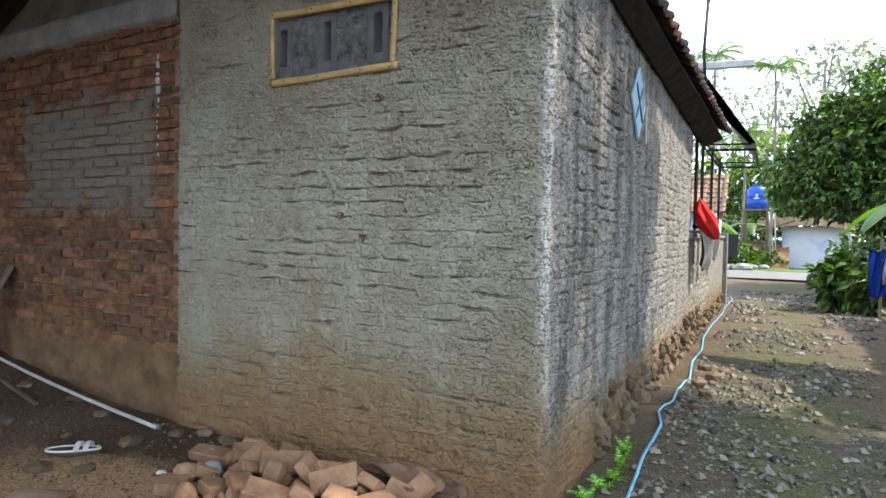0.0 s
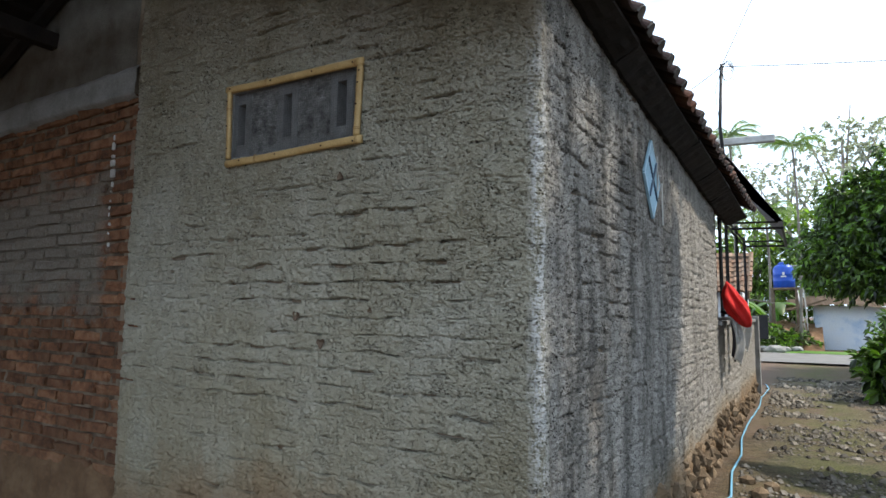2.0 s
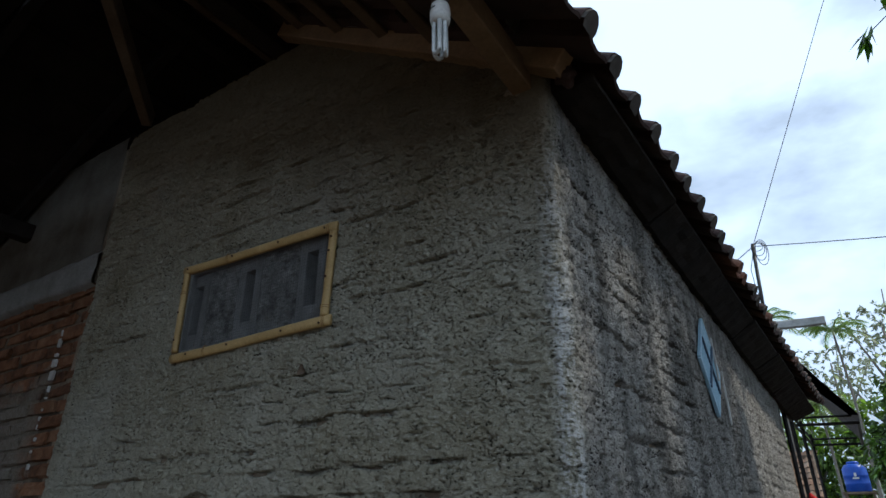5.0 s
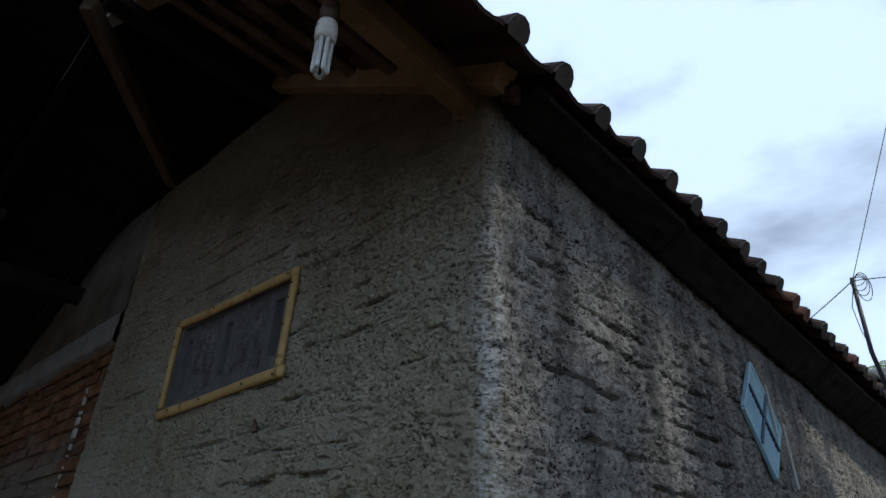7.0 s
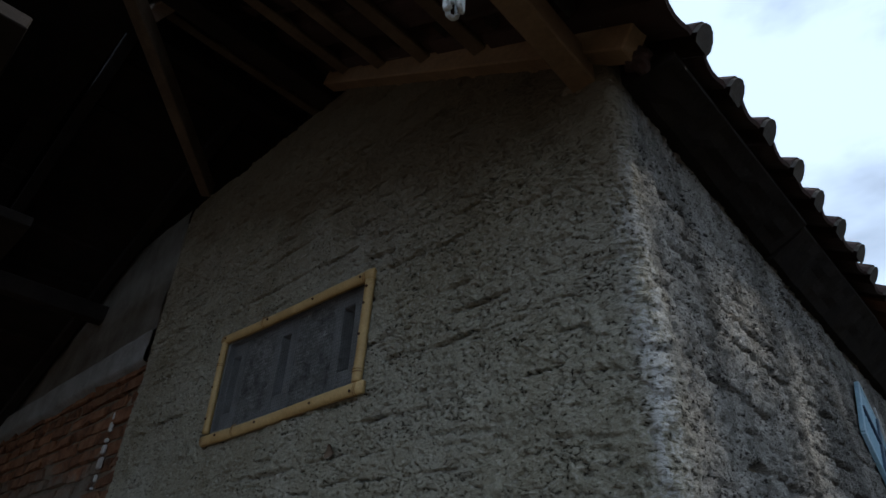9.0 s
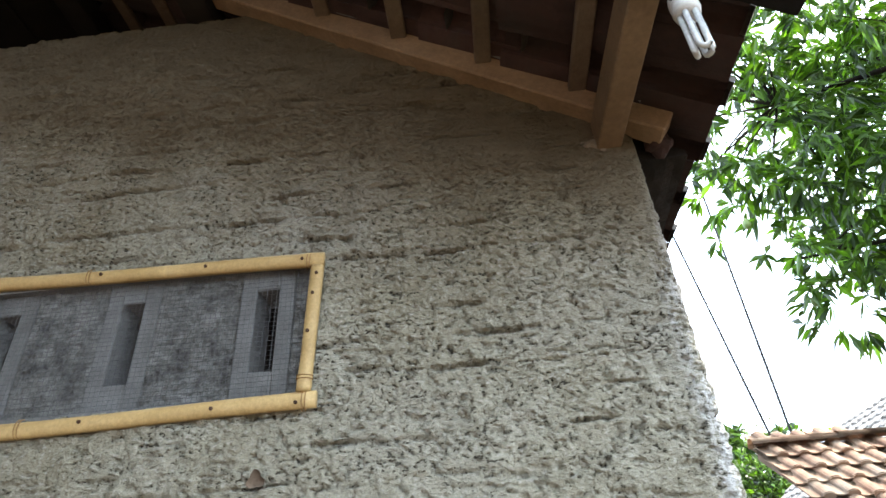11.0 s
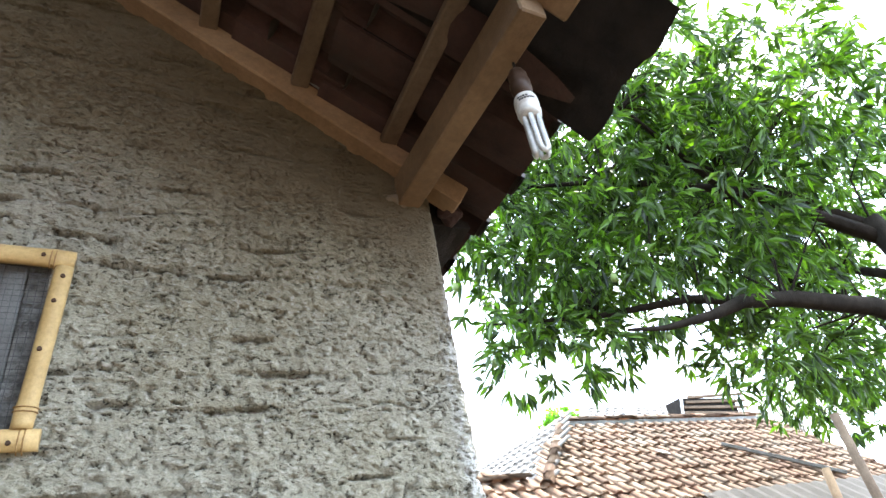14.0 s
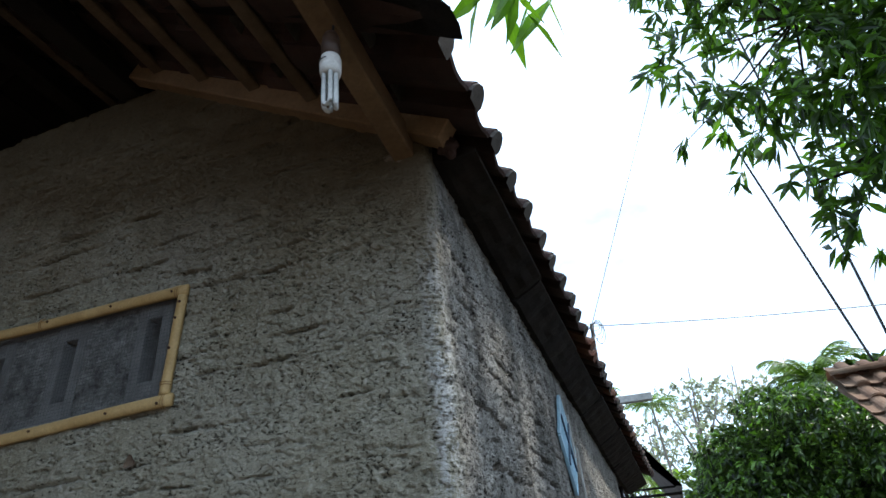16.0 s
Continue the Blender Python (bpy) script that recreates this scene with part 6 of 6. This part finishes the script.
for fx, fy, fz in ((1.60, 2.70, 4.06), (3.05, 2.05, 3.35), (1.98, 2.95, 3.5), (2.75, 2.1, 3.9)):
    bm = bmesh.new()
    bmesh.ops.create_icosphere(bm, subdivisions=2, radius=0.035)
    for v in bm.verts:
        v.co = Vector((v.co.x * 0.8, v.co.y * 0.9, v.co.z * 1.3)) + Vector((0, 0.01 * v.co.z * 20 * v.co.z, 0))
    tube_bm(bm, [(0, 0, 0.04), (0.005, 0, 0.16)], 0.003, 4)
    f = new("mango_fruit", done(bm, "mango_fruit", FRUIT, True))
    f.location = (fx, fy, fz)
    tagged(f, "small unripe green mango hanging on the tree", "fruit", "unripe mangoes")

# the dark tree beyond the path, and hedges round the hut
garden = tree("garden_tree", [(3.6, 13.6, 0, 0.16), (3.4, 13.7, 1.5, 0.13), (3.3, 13.8, 3.0, 0.09)],
     [[(3.4, 13.7, 1.6, 0.08), (2.4, 13.6, 2.6, 0.05), (1.6, 13.4, 3.0, 0.02)], [(3.3, 13.8, 2.5, 0.07), (4.4, 13.4, 3.4, 0.03)]],
     [(0.95, 13.9, 2.55, 0.75, 0.8, 0.75), (1.7, 13.4, 2.25, 0.9, 0.8, 0.6), (2.6, 12.9, 2.1, 1.0, 0.8, 0.7), (1.6, 14.0, 3.9, 0.9, 0.8, 0.6), (2.9, 13.6, 4.5, 1.1, 0.9, 0.6), (1.25, 14.3, 2.95, 0.85, 0.8, 0.85), (2.1, 13.9, 3.7, 1.1, 0.9, 0.75), (3.4, 12.8, 1.9, 1.6, 0.9, 0.6), (3.2, 14.0, 3.5, 1.9, 1.3, 1.15), (1.9, 13.6, 2.9, 0.9, 0.9, 0.75), (4.6, 13.2, 3.3, 1.8, 1.3, 1.3), (2.9, 13.4, 2.4, 1.5, 1.0, 0.7), (2.6, 14.6, 4.1, 1.2, 0.9, 0.55)],
     7600, 8, 0.17, 0.40, BUSH, "dense dark green garden tree beside the path", BARK, 11, 0.35, 40)
garden.location.x += 0.38
tree("roadside_tree", [(6.5, 17, 0, 0.2), (6.4, 17, 3.0, 0.15), (6.3, 17.2, 5.0, 0.08)],
     [[(6.4, 17, 3, 0.1), (5.2, 16.8, 4.4, 0.04)], [(6.4, 17, 3.4, 0.1), (7.6, 17.2, 4.8, 0.04)]],
     [(6.4, 17, 4.6, 2.4, 1.6, 1.5), (5.0, 16.6, 3.8, 1.6, 1.2, 1.2), (8.4, 16.8, 4.2, 2.0, 1.4, 1.5), (6.0, 16.6, 2.6, 2.2, 1.2, 1.0)],
     1100, 8, 0.34, 0.42, BUSH, "broad leafy tree by the road", BARK, 13, 0.3, 20)

tree("garden_sapling", [(7.7, 9.75, 0, 0.06), (7.7, 9.75, 3.0, 0.045), (7.7, 9.75, 4.9, 0.02)], [[(7.7, 9.75, 4.6, 0.02), (7.5, 9.7, 5.2, 0.008)]],
     [(7.7, 9.75, 5.25, 0.42, 0.38, 0.36), (7.45, 9.7, 5.05, 0.3, 0.3, 0.25)], 110, 8, 0.15, 0.36, FERN, "bright green sapling rising behind the tiled roof", BARK, 17, 0.2, 8)


def shrub(x, y, z, r, tall, seed, count=160, leaf=None, label="low leafy shrub beside the road", long=0.22):
    c, b, d, l, w = whorls([(0, 0, tall * 0.55, r, r, tall * 0.5)], 7, count, long, 0.4, seed, 0.1)
    me = leaf_cloud("shrub", b, d, l, w, leaf or BUSH, 0.15)
    ob = new("shrub", me)
    ob.location = (x, y, z)
    return tagged(ob, label, "shrub", "shrubs by the road")


for n, (x, y, r, tall) in enumerate(((3.2, 17.5, 1.0, 1.5), (4.6, 16.5, 1.2, 1.9), (-0.3, 24.5, 0.9, 0.8), (0.3, 25.5, 0.8, 0.7), (-1.2, 25.0, 1.0, 1.3), (5.6, 12.0, 1.0, 1.6), (3.1, 12.0, 0.6, 0.8), (0.9, 27.5, 0.7, 0.6), (-3.2, 31, 1.6, 3.4), (-1.4, 31.5, 1.5, 2.6), (0.2, 32, 1.5, 3.2), (1.8, 31, 1.5, 3.6), (3.6, 31.5, 1.7, 3.8), (6.0, 31, 2.0, 4.2), (2.0, 9.9, 0.5, 0.9))):
    shrub(x, y, 0, r, tall, 40 + n)


# ---- palms ----
def palm(name, x, y, z, trunk_r, frond, count, label, seed, up=0.6):
    t = thing(name, (x, y, 0), label, "palm")
    rs = random.Random(seed)
    bm = bmesh.new()
    tube_bm(bm, [(0.12 * math.sin(k * 0.35), 0, z * k / 8) for k in range(9)], [trunk_r * (1.25 - 0.5 * k / 8) for k in range(9)], 10)
    part("trunk", bm, PALM_BARK, t, smooth=True)
    head = Vector((0.12 * math.sin(2.8), 0, z))
    for k in range(count):
        a = 2 * math.pi * k / count + rs.uniform(-0.2, 0.2)
        rise = rs.uniform(-0.25, 1.2) * up + 0.15
        bm = bmesh.new()
        spine = []
        for j in range(11):
            u = j / 10
            out = frond * u * (1 - 0.15 * u)
            spine.append(head + Vector((math.cos(a) * out * math.cos(rise * 0.8), math.sin(a) * out * math.cos(rise * 0.8), frond * (math.sin(rise) * u - 0.62 * u * u))))
        tube_bm(bm, spine, [0.035 * (1 - 0.08 * j) * frond / 2.4 for j in range(11)], 4, False)
        for j in range(1, 60):
            u = j / 60
            i = min(9, int(u * 10))
            c = spine[i].lerp(spine[i + 1], u * 10 - i)
            d = (spine[i + 1] - spine[i]).normalized()
            sd = d.cross(Vector((0, 0, 1))).normalized()
            ll = frond * 0.26 * math.sin(math.pi * (0.12 + 0.85 * u))
            for sgn in (-1, 1):
                tip = c + sd * sgn * ll * 0.8 + d * ll * 0.5 + Vector((0, 0, -ll * rs.uniform(0.25, 0.6)))
                w = d * 0.016 * frond / 2.4
                bm.faces.new([bm.verts.new(p) for p in (c - w, tip, c + w)])
        part("frond", bm, PALM, t)
    return t


palm("coconut_palm", 0.65, 25.0, 8.0, 0.05, 1.7, 15, "slender coconut palm rising behind the houses", 1)
palm("coconut_palm", -1.75, 27.0, 9.3, 0.06, 2.0, 15, "coconut palm with drooping fronds behind the roof", 2)
palm("coconut_palm", -0.6, 30.0, 6.2, 0.06, 2.0, 14, "coconut palm with drooping fronds behind the roof", 3)
palm("areca_palm", 4.8, 17.0, 5.95, 0.07, 2.3, 24, "feathery yellow-green areca palm above the trees", 4, 0.9)


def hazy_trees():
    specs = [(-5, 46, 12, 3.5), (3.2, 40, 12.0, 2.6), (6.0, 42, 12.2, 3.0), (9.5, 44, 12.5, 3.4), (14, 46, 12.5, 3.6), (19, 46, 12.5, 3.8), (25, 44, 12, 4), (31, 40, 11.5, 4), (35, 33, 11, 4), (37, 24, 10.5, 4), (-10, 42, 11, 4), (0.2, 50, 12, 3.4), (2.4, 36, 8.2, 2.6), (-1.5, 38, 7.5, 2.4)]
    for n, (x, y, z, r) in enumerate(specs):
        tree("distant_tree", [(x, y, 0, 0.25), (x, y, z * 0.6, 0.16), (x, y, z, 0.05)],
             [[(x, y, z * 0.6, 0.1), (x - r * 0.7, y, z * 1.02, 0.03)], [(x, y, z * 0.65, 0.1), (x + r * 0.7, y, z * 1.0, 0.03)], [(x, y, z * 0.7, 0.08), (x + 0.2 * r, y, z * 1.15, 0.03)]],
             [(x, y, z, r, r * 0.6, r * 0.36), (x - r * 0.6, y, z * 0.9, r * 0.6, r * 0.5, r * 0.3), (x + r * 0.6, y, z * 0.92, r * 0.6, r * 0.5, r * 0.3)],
             150, 7, 0.30, 0.42, HAZY, "airy far tree with leaves greyed to show haze", PALM_BARK, 70 + n, 0.0, 0)


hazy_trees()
for n, (x, y, z, r) in enumerate(((-1.6, 33, 4.6, 1.9), (1.4, 34, 5.4, 2.0), (4.4, 34, 5.6, 2.2))):
    tree("village_tree", [(x, y, 0, 0.18), (x, y, z * 0.6, 0.12), (x + 0.2, y, z, 0.05)], [[(x, y, z * 0.5, 0.08), (x - r * 0.6, y, z * 0.95, 0.03)], [(x, y, z * 0.55, 0.08), (x + r * 0.6, y, z, 0.03)]],
         [(x, y, z, r, r * 0.7, r * 0.7), (x - r * 0.6, y, z * 0.75, r * 0.8, r * 0.6, r * 0.6), (x + r * 0.6, y, z * 0.7, r * 0.8, r * 0.6, r * 0.7), (x, y, z * 0.5, r, r * 0.7, r * 0.6)],
         420, 7, 0.40, 0.40, PALM, "yellow-green garden tree behind the road", PALM_BARK, 170 + n, 0.1, 0)


def banana(x, y):
    t = thing("banana_plant", (x, y, 0), "banana plant with broad bright green leaves", "banana plant")
    bm = bmesh.new()
    tube_bm(bm, [(0, 0, 0), (0.03, 0, 0.9), (0, 0, 1.9)], [0.09, 0.075, 0.05], 10)
    part("stem", bm, LEAFY, t, smooth=True)
    for k in range(6):
        a = 1.1 * k + 0.5
        bm = bmesh.new()
        n = 12
        rows = []
        for j in range(n + 1):
            u = j / n
            c = Vector((math.cos(a) * 1.25 * u, math.sin(a) * 1.25 * u, 1.8 + 0.75 * u - 1.15 * u * u))
            s = Vector((-math.sin(a), math.cos(a), 0)) * 0.21 * math.sin(math.pi * min(1, u * 0.93 + 0.05)) ** 0.6
            rows.append([bm.verts.new(c - s - Vector((0, 0, 0.05))), bm.verts.new(c), bm.verts.new(c + s - Vector((0, 0, 0.05)))])
        for p, q in zip(rows, rows[1:]):
            for i in (0, 1):
                bm.faces.new((p[i], p[i + 1], q[i + 1], q[i]))
        part("leaf", bm, LEAFY, t, smooth=True)


banana(3.1, 10.6)
banana(-1.9, 27.5)
banana(-1.6, 24.0)
banana(-0.2, 27.5)
banana(0.5, 30.5)


def earth_bank():
    """Low bank with stacked timber and scrub behind the road."""
    xs, ys = np.linspace(-2.4, 1.4, 60), np.linspace(24.6, 27.5, 30)
    X, Y = np.meshgrid(xs, ys, indexing="ij")
    Z = 0.95 * np.clip((Y - 24.7) / 1.6, 0, 1) * (0.6 + 0.8 * fbm(X * 1.5, Y * 1.5, 4)) - 0.05
    ob = new("earth_bank", mesh_of("earth_bank", np.stack([X, Y, Z], -1).reshape(-1, 3), sheet_faces(60, 30), PLINTH, True))
    tagged(ob, "brown earth bank behind the road", "bank", kind="structure")
    for k, (a, b) in enumerate((((-0.6, 25.2, 0.55), (1.2, 25.3, 0.35)), ((-0.5, 25.3, 0.75), (1.0, 25.4, 0.62)), ((0.2, 25.2, 0.5), (0.75, 25.0, 1.15)))):
        tagged(beam("log", a, b, 0.10, 0.10, OLDWOOD, None), "old brown log stacked on the earth bank", "log", "logs on the bank")


earth_bank()


# ---- far end of the path ----
def build_road():
    n = 80
    xs = np.linspace(-60, 60, n)
    ys = np.linspace(17.6, 22.4, 8)
    X, Y = np.meshgrid(xs, ys, indexing="ij")
    Z = 0.05 + 0.01 * np.sin(X) + 0 * Y
    ob = new("road", mesh_of("road", np.stack([X, Y, Z], -1).reshape(-1, 3), sheet_faces(n, 8), ASPHALT, True))
    tagged(ob, "pale worn village road crossing the end of the path", "road", kind="structure")
    verge = new("road_verge", mesh_of("road_verge", np.stack([X, Y * 0.35 + 16.2, Z - 0.02 + 0.05 * np.sin(X * 3)], -1).reshape(-1, 3), sheet_faces(n, 8), FERN, True))
    tagged(verge, "grassy verge along the road", "verge", kind="structure")


build_road()


def hut():
    h = new("hut", None)
    tagged(h, "small hut with flaking blue and white washed wall", "hut")
    boxes("wall", WHITEWASH, h, [((1.15, 27, -0.2), (3.6, 29.5, 1.75))], bevel=0.02)
    beam("roof_pole", (0.2, 26.6, 1.52), (1.6, 26.6, 2.0), 0.07, 0.07, OLDWOOD, h)
    bm = bmesh.new()
    n = 30
    g = [[bm.verts.new((0.15 + 3.8 * u / n, 26.5 + 3.2 * v, 1.55 + 0.5 * v + 0.25 * math.sin(math.pi * u / n) + 0.02 * math.sin(u * 2.1))) for v in (0, 0.5, 1)] for u in range(n + 1)]
    for p, q in zip(g, g[1:]):
        for k in (0, 1):
            bm.faces.new((p[k], q[k], q[k + 1], p[k + 1]))
    bmesh.ops.solidify(bm, geom=bm.faces[:], thickness=0.05)
    part("roof", bm, OLDWOOD, h, "sagging brown roof")
    beam("prop", (0.95, 26.7, 0.1), (0.45, 26.7, 1.1), 0.05, 0.05, PALM_BARK, h)


hut()


def red_roof_house():
    h = new("red_roof_house", None)
    tagged(h, "house with a steep orange tile roof beyond the porch", "house")
    tile = tile_mesh(PALE_TILE, 0.24, 0.33, "roof_tile", 0.065, 0.6, 0.04)
    lay_tiles(h, tile, (-3.4, 20.0, 2.12), (1, 0, 0), (0, 1, 0.85), lambda x, y: x < -0.72 and y < 21.6, 14, 8, 0.22, 0.27, lambda p: True, PALE_TILE)
    boxes("roof_deck", OLDWOOD, h, [((-3.5, 21.4, 1.9), (-0.8, 21.6, 3.4))])
    beam("barge_board", (-0.74, 20.0, 2.08), (-0.74, 21.6, 3.46), 0.05, 0.12, OLDWOOD, h)
    boxes("wall", WHITEWASH, h, [((-6, 20.5, -0.1), (-0.95, 23, 2.1))])
    beam("lower_eave", (-1.3, 19.4, 1.95), (0.0, 19.4, 1.72), 0.10, 0.04, PALM_BARK, h)
    boxes("dark_panel", BLACK_STEEL, h, [((-0.62, 19.6, 0.6), (-0.20, 19.65, 1.35))])


red_roof_house()


def water_tank():
    t = thing("water_tank", (0.16, 26, 2.45), "blue plastic water tank on a timber stand", "water tank")

    def lathe(name, levels, material, label=""):
        bm = bmesh.new()
        rows = [[bm.verts.new((r * math.cos(2 * math.pi * k / 28), r * math.sin(2 * math.pi * k / 28), z)) for k in range(28)] for r, z in levels]
        for a, b in zip(rows, rows[1:]):
            for k in range(28):
                bm.faces.new((a[k], a[(k + 1) % 28], b[(k + 1) % 28], b[k]))
        bm.faces.new(rows[0])
        bm.faces.new(rows[-1])
        return part(name, bm, material, t, label, True)

    lathe("barrel", [(0.36, 0.0), (0.39, 0.03), (0.39, 0.25), (0.40, 0.27), (0.39, 0.29), (0.39, 0.52), (0.40, 0.54), (0.39, 0.56), (0.385, 0.78), (0.30, 0.90), (0.18, 0.95)], BLUE_TANK)
    lathe("lid", [(0.19, 0.94), (0.20, 0.96), (0.20, 1.0), (0.14, 1.03)], BLUE_TANK, "round blue lid")
    bm = bmesh.new()
    box_bm(bm, (-0.10, -0.402, 0.42), (0.10, -0.394, 0.47))
    box_bm(bm, (-0.04, -0.402, 0.50), (0.04, -0.394, 0.62))
    part("emblem", bm, WHITE_PLASTIC, t, "plain white mark")
    boxes("platform", OLDWOOD, t, [((-0.5, -0.5, -0.08), (0.5, 0.5, 0.0))])
    for sx in (-0.42, 0.42):
        for sy in (-0.42, 0.42):
            boxes("leg", OLDWOOD, t, [((sx - 0.05, sy - 0.05, -2.5), (sx + 0.05, sy + 0.05, -0.08))])
    bm = bmesh.new()
    tube_bm(bm, [(0.30, -0.3, 0.85), (0.62, -0.3, 0.9), (0.65, -0.3, 0.0), (0.72, -0.3, -1.0), (0.75, -0.3, -2.4)], 0.03, 6)
    part("down_pipe", bm, PVC, t, "white plastic pipe", True)
    bm = bmesh.new()
    tube_bm(bm, [(0.45, -0.45, -0.1), (0.75, -0.5, -2.4)], 0.025, 6)
    part("down_pipe", bm, PVC, t, "white plastic pipe", True)


water_tank()
rs = random.Random(4)
kinds = [stone_mesh(r, 0.6, 90 + n, CONCRETE, "boulder") for n, r in enumerate((0.3, 0.22))]
for x, y in ((-0.9, 23.2), (-0.5, 23.4), (-0.2, 23.0), (0.1, 23.6), (0.5, 23.9)):
    ob = new("boulder", rs.choice(kinds))
    ob.matrix_world = pose(x, y, 0.1, 0, 0, rs.uniform(0, 360))
    tagged(ob, "grey boulder on the road edge", "boulder", "boulders by the road")

# laundry line at the edge of the path
lp = beam("laundry_post", (2.3, 9.0, 0), (2.3, 9.0, 1.25), 0.04, 0.04, PALM_BARK, None)
tagged(lp, "thin wooden post holding laundry", "post")
for n, (x, z0, z1, m_) in enumerate(((2.28, 0.35, 1.08, BLUE_TANK), (2.45, 0.55, 0.95, WHITE_CLOTH))):
    bm = bmesh.new()
    g = {}
    for i in range(13):
        for j in range(13):
            g[i, j] = bm.verts.new((x + 0.30 * i / 12 - 0.15, 8.95 - 0.05 * n + 0.04 * math.sin(i * 1.3 + j * 0.4), z1 + (z0 - z1) * j / 12 + 0.02 * math.sin(i)))
    for i in range(12):
        for j in range(12):
            bm.faces.new((g[i, j], g[i + 1, j], g[i + 1, j + 1], g[i, j + 1]))
    bmesh.ops.solidify(bm, geom=bm.faces[:], thickness=0.006)
    tagged(new("hanging_cloth", done(bm, "hanging_cloth", m_, True)), "dark blue cloth hung by the path" if n == 0 else "white cloth hung by the path", "cloth")

# ---- poles and overhead cables ----
bm = bmesh.new()
tube_bm(bm, [(0.07, 5.6, 2.62), (0.01, 5.6, 3.5), (0.05, 5.6, 4.25)], [0.021, 0.020, 0.018], 8)
tagged(new("roof_mast", done(bm, "roof_mast", BLACK_STEEL, True)), "thin dark mast carrying cables above the roof", "mast")


def strand(name, a, b, sag, r, label):
    a, b = Vector(a), Vector(b)
    return cable(name, [a.lerp(b, k / 20) + Vector((0, 0, -sag * 4 * (k / 20) * (1 - k / 20))) for k in range(21)], r, label)


strand("overhead_cable", (0.05, 5.6, 4.22), (9.5, 6.2, 3.70), 0.24, 0.005, "thin black cable strung from the roof mast")
strand("overhead_cable", (0.05, 5.6, 4.22), (2.15, 5.6, 8.7), 0.0, 0.004, "thin black cable rising from the roof mast")
strand("overhead_cable", (0.05, 5.6, 4.22), (-1.05, 5.7, 3.65), 0.03, 0.005, "thin black cable dropping to the roof")
strand("overhead_cable", (3.12, 7.0, 3.45), (2.42, 7.0, 9.0), 0.0, 0.017, "black service cable dropping to the neighbour's roof")
strand("overhead_cable", (3.37, 7.0, 3.4), (3.38, 7.0, 9.5), 0.0, 0.018, "black service cable dropping to the neighbour's roof")
for n in range(4):
    loop = [(0.085 + 0.014 * n + 0.06 * math.cos(2 * math.pi * k / 16), 5.6 - 0.02 * n, 4.20 - 0.03 * n + (0.045 + 0.035 * n) * math.sin(2 * math.pi * k / 16)) for k in range(17)]
    cable("cable_coil", loop, 0.004, "spare loop of black cable on the roof mast")
cable("cable_coil", [(0.05, 5.58, 4.18), (-0.02, 5.58, 3.95), (-0.01, 5.58, 3.7), (0.03, 5.58, 3.5)], 0.004, "spare loop of black cable on the roof mast")

# posts beyond the path
for a, b, r, lab in (((4.12, 1.74, 0), (4.08, 1.74, 2.60), 0.035, "grey-green bamboo post beside the tree"), ((3.50, 1.74, 0), (3.68, 1.74, 2.22), 0.03, "reddish wooden post beside the tree")):
    bm = bmesh.new()
    tube_bm(bm, [a, Vector(a).lerp(Vector(b), 0.5), b], r, 8)
    tagged(new("garden_post", done(bm, "garden_post", OLDWOOD if "bamboo" in lab else TIMBER, True)), lab, "post")
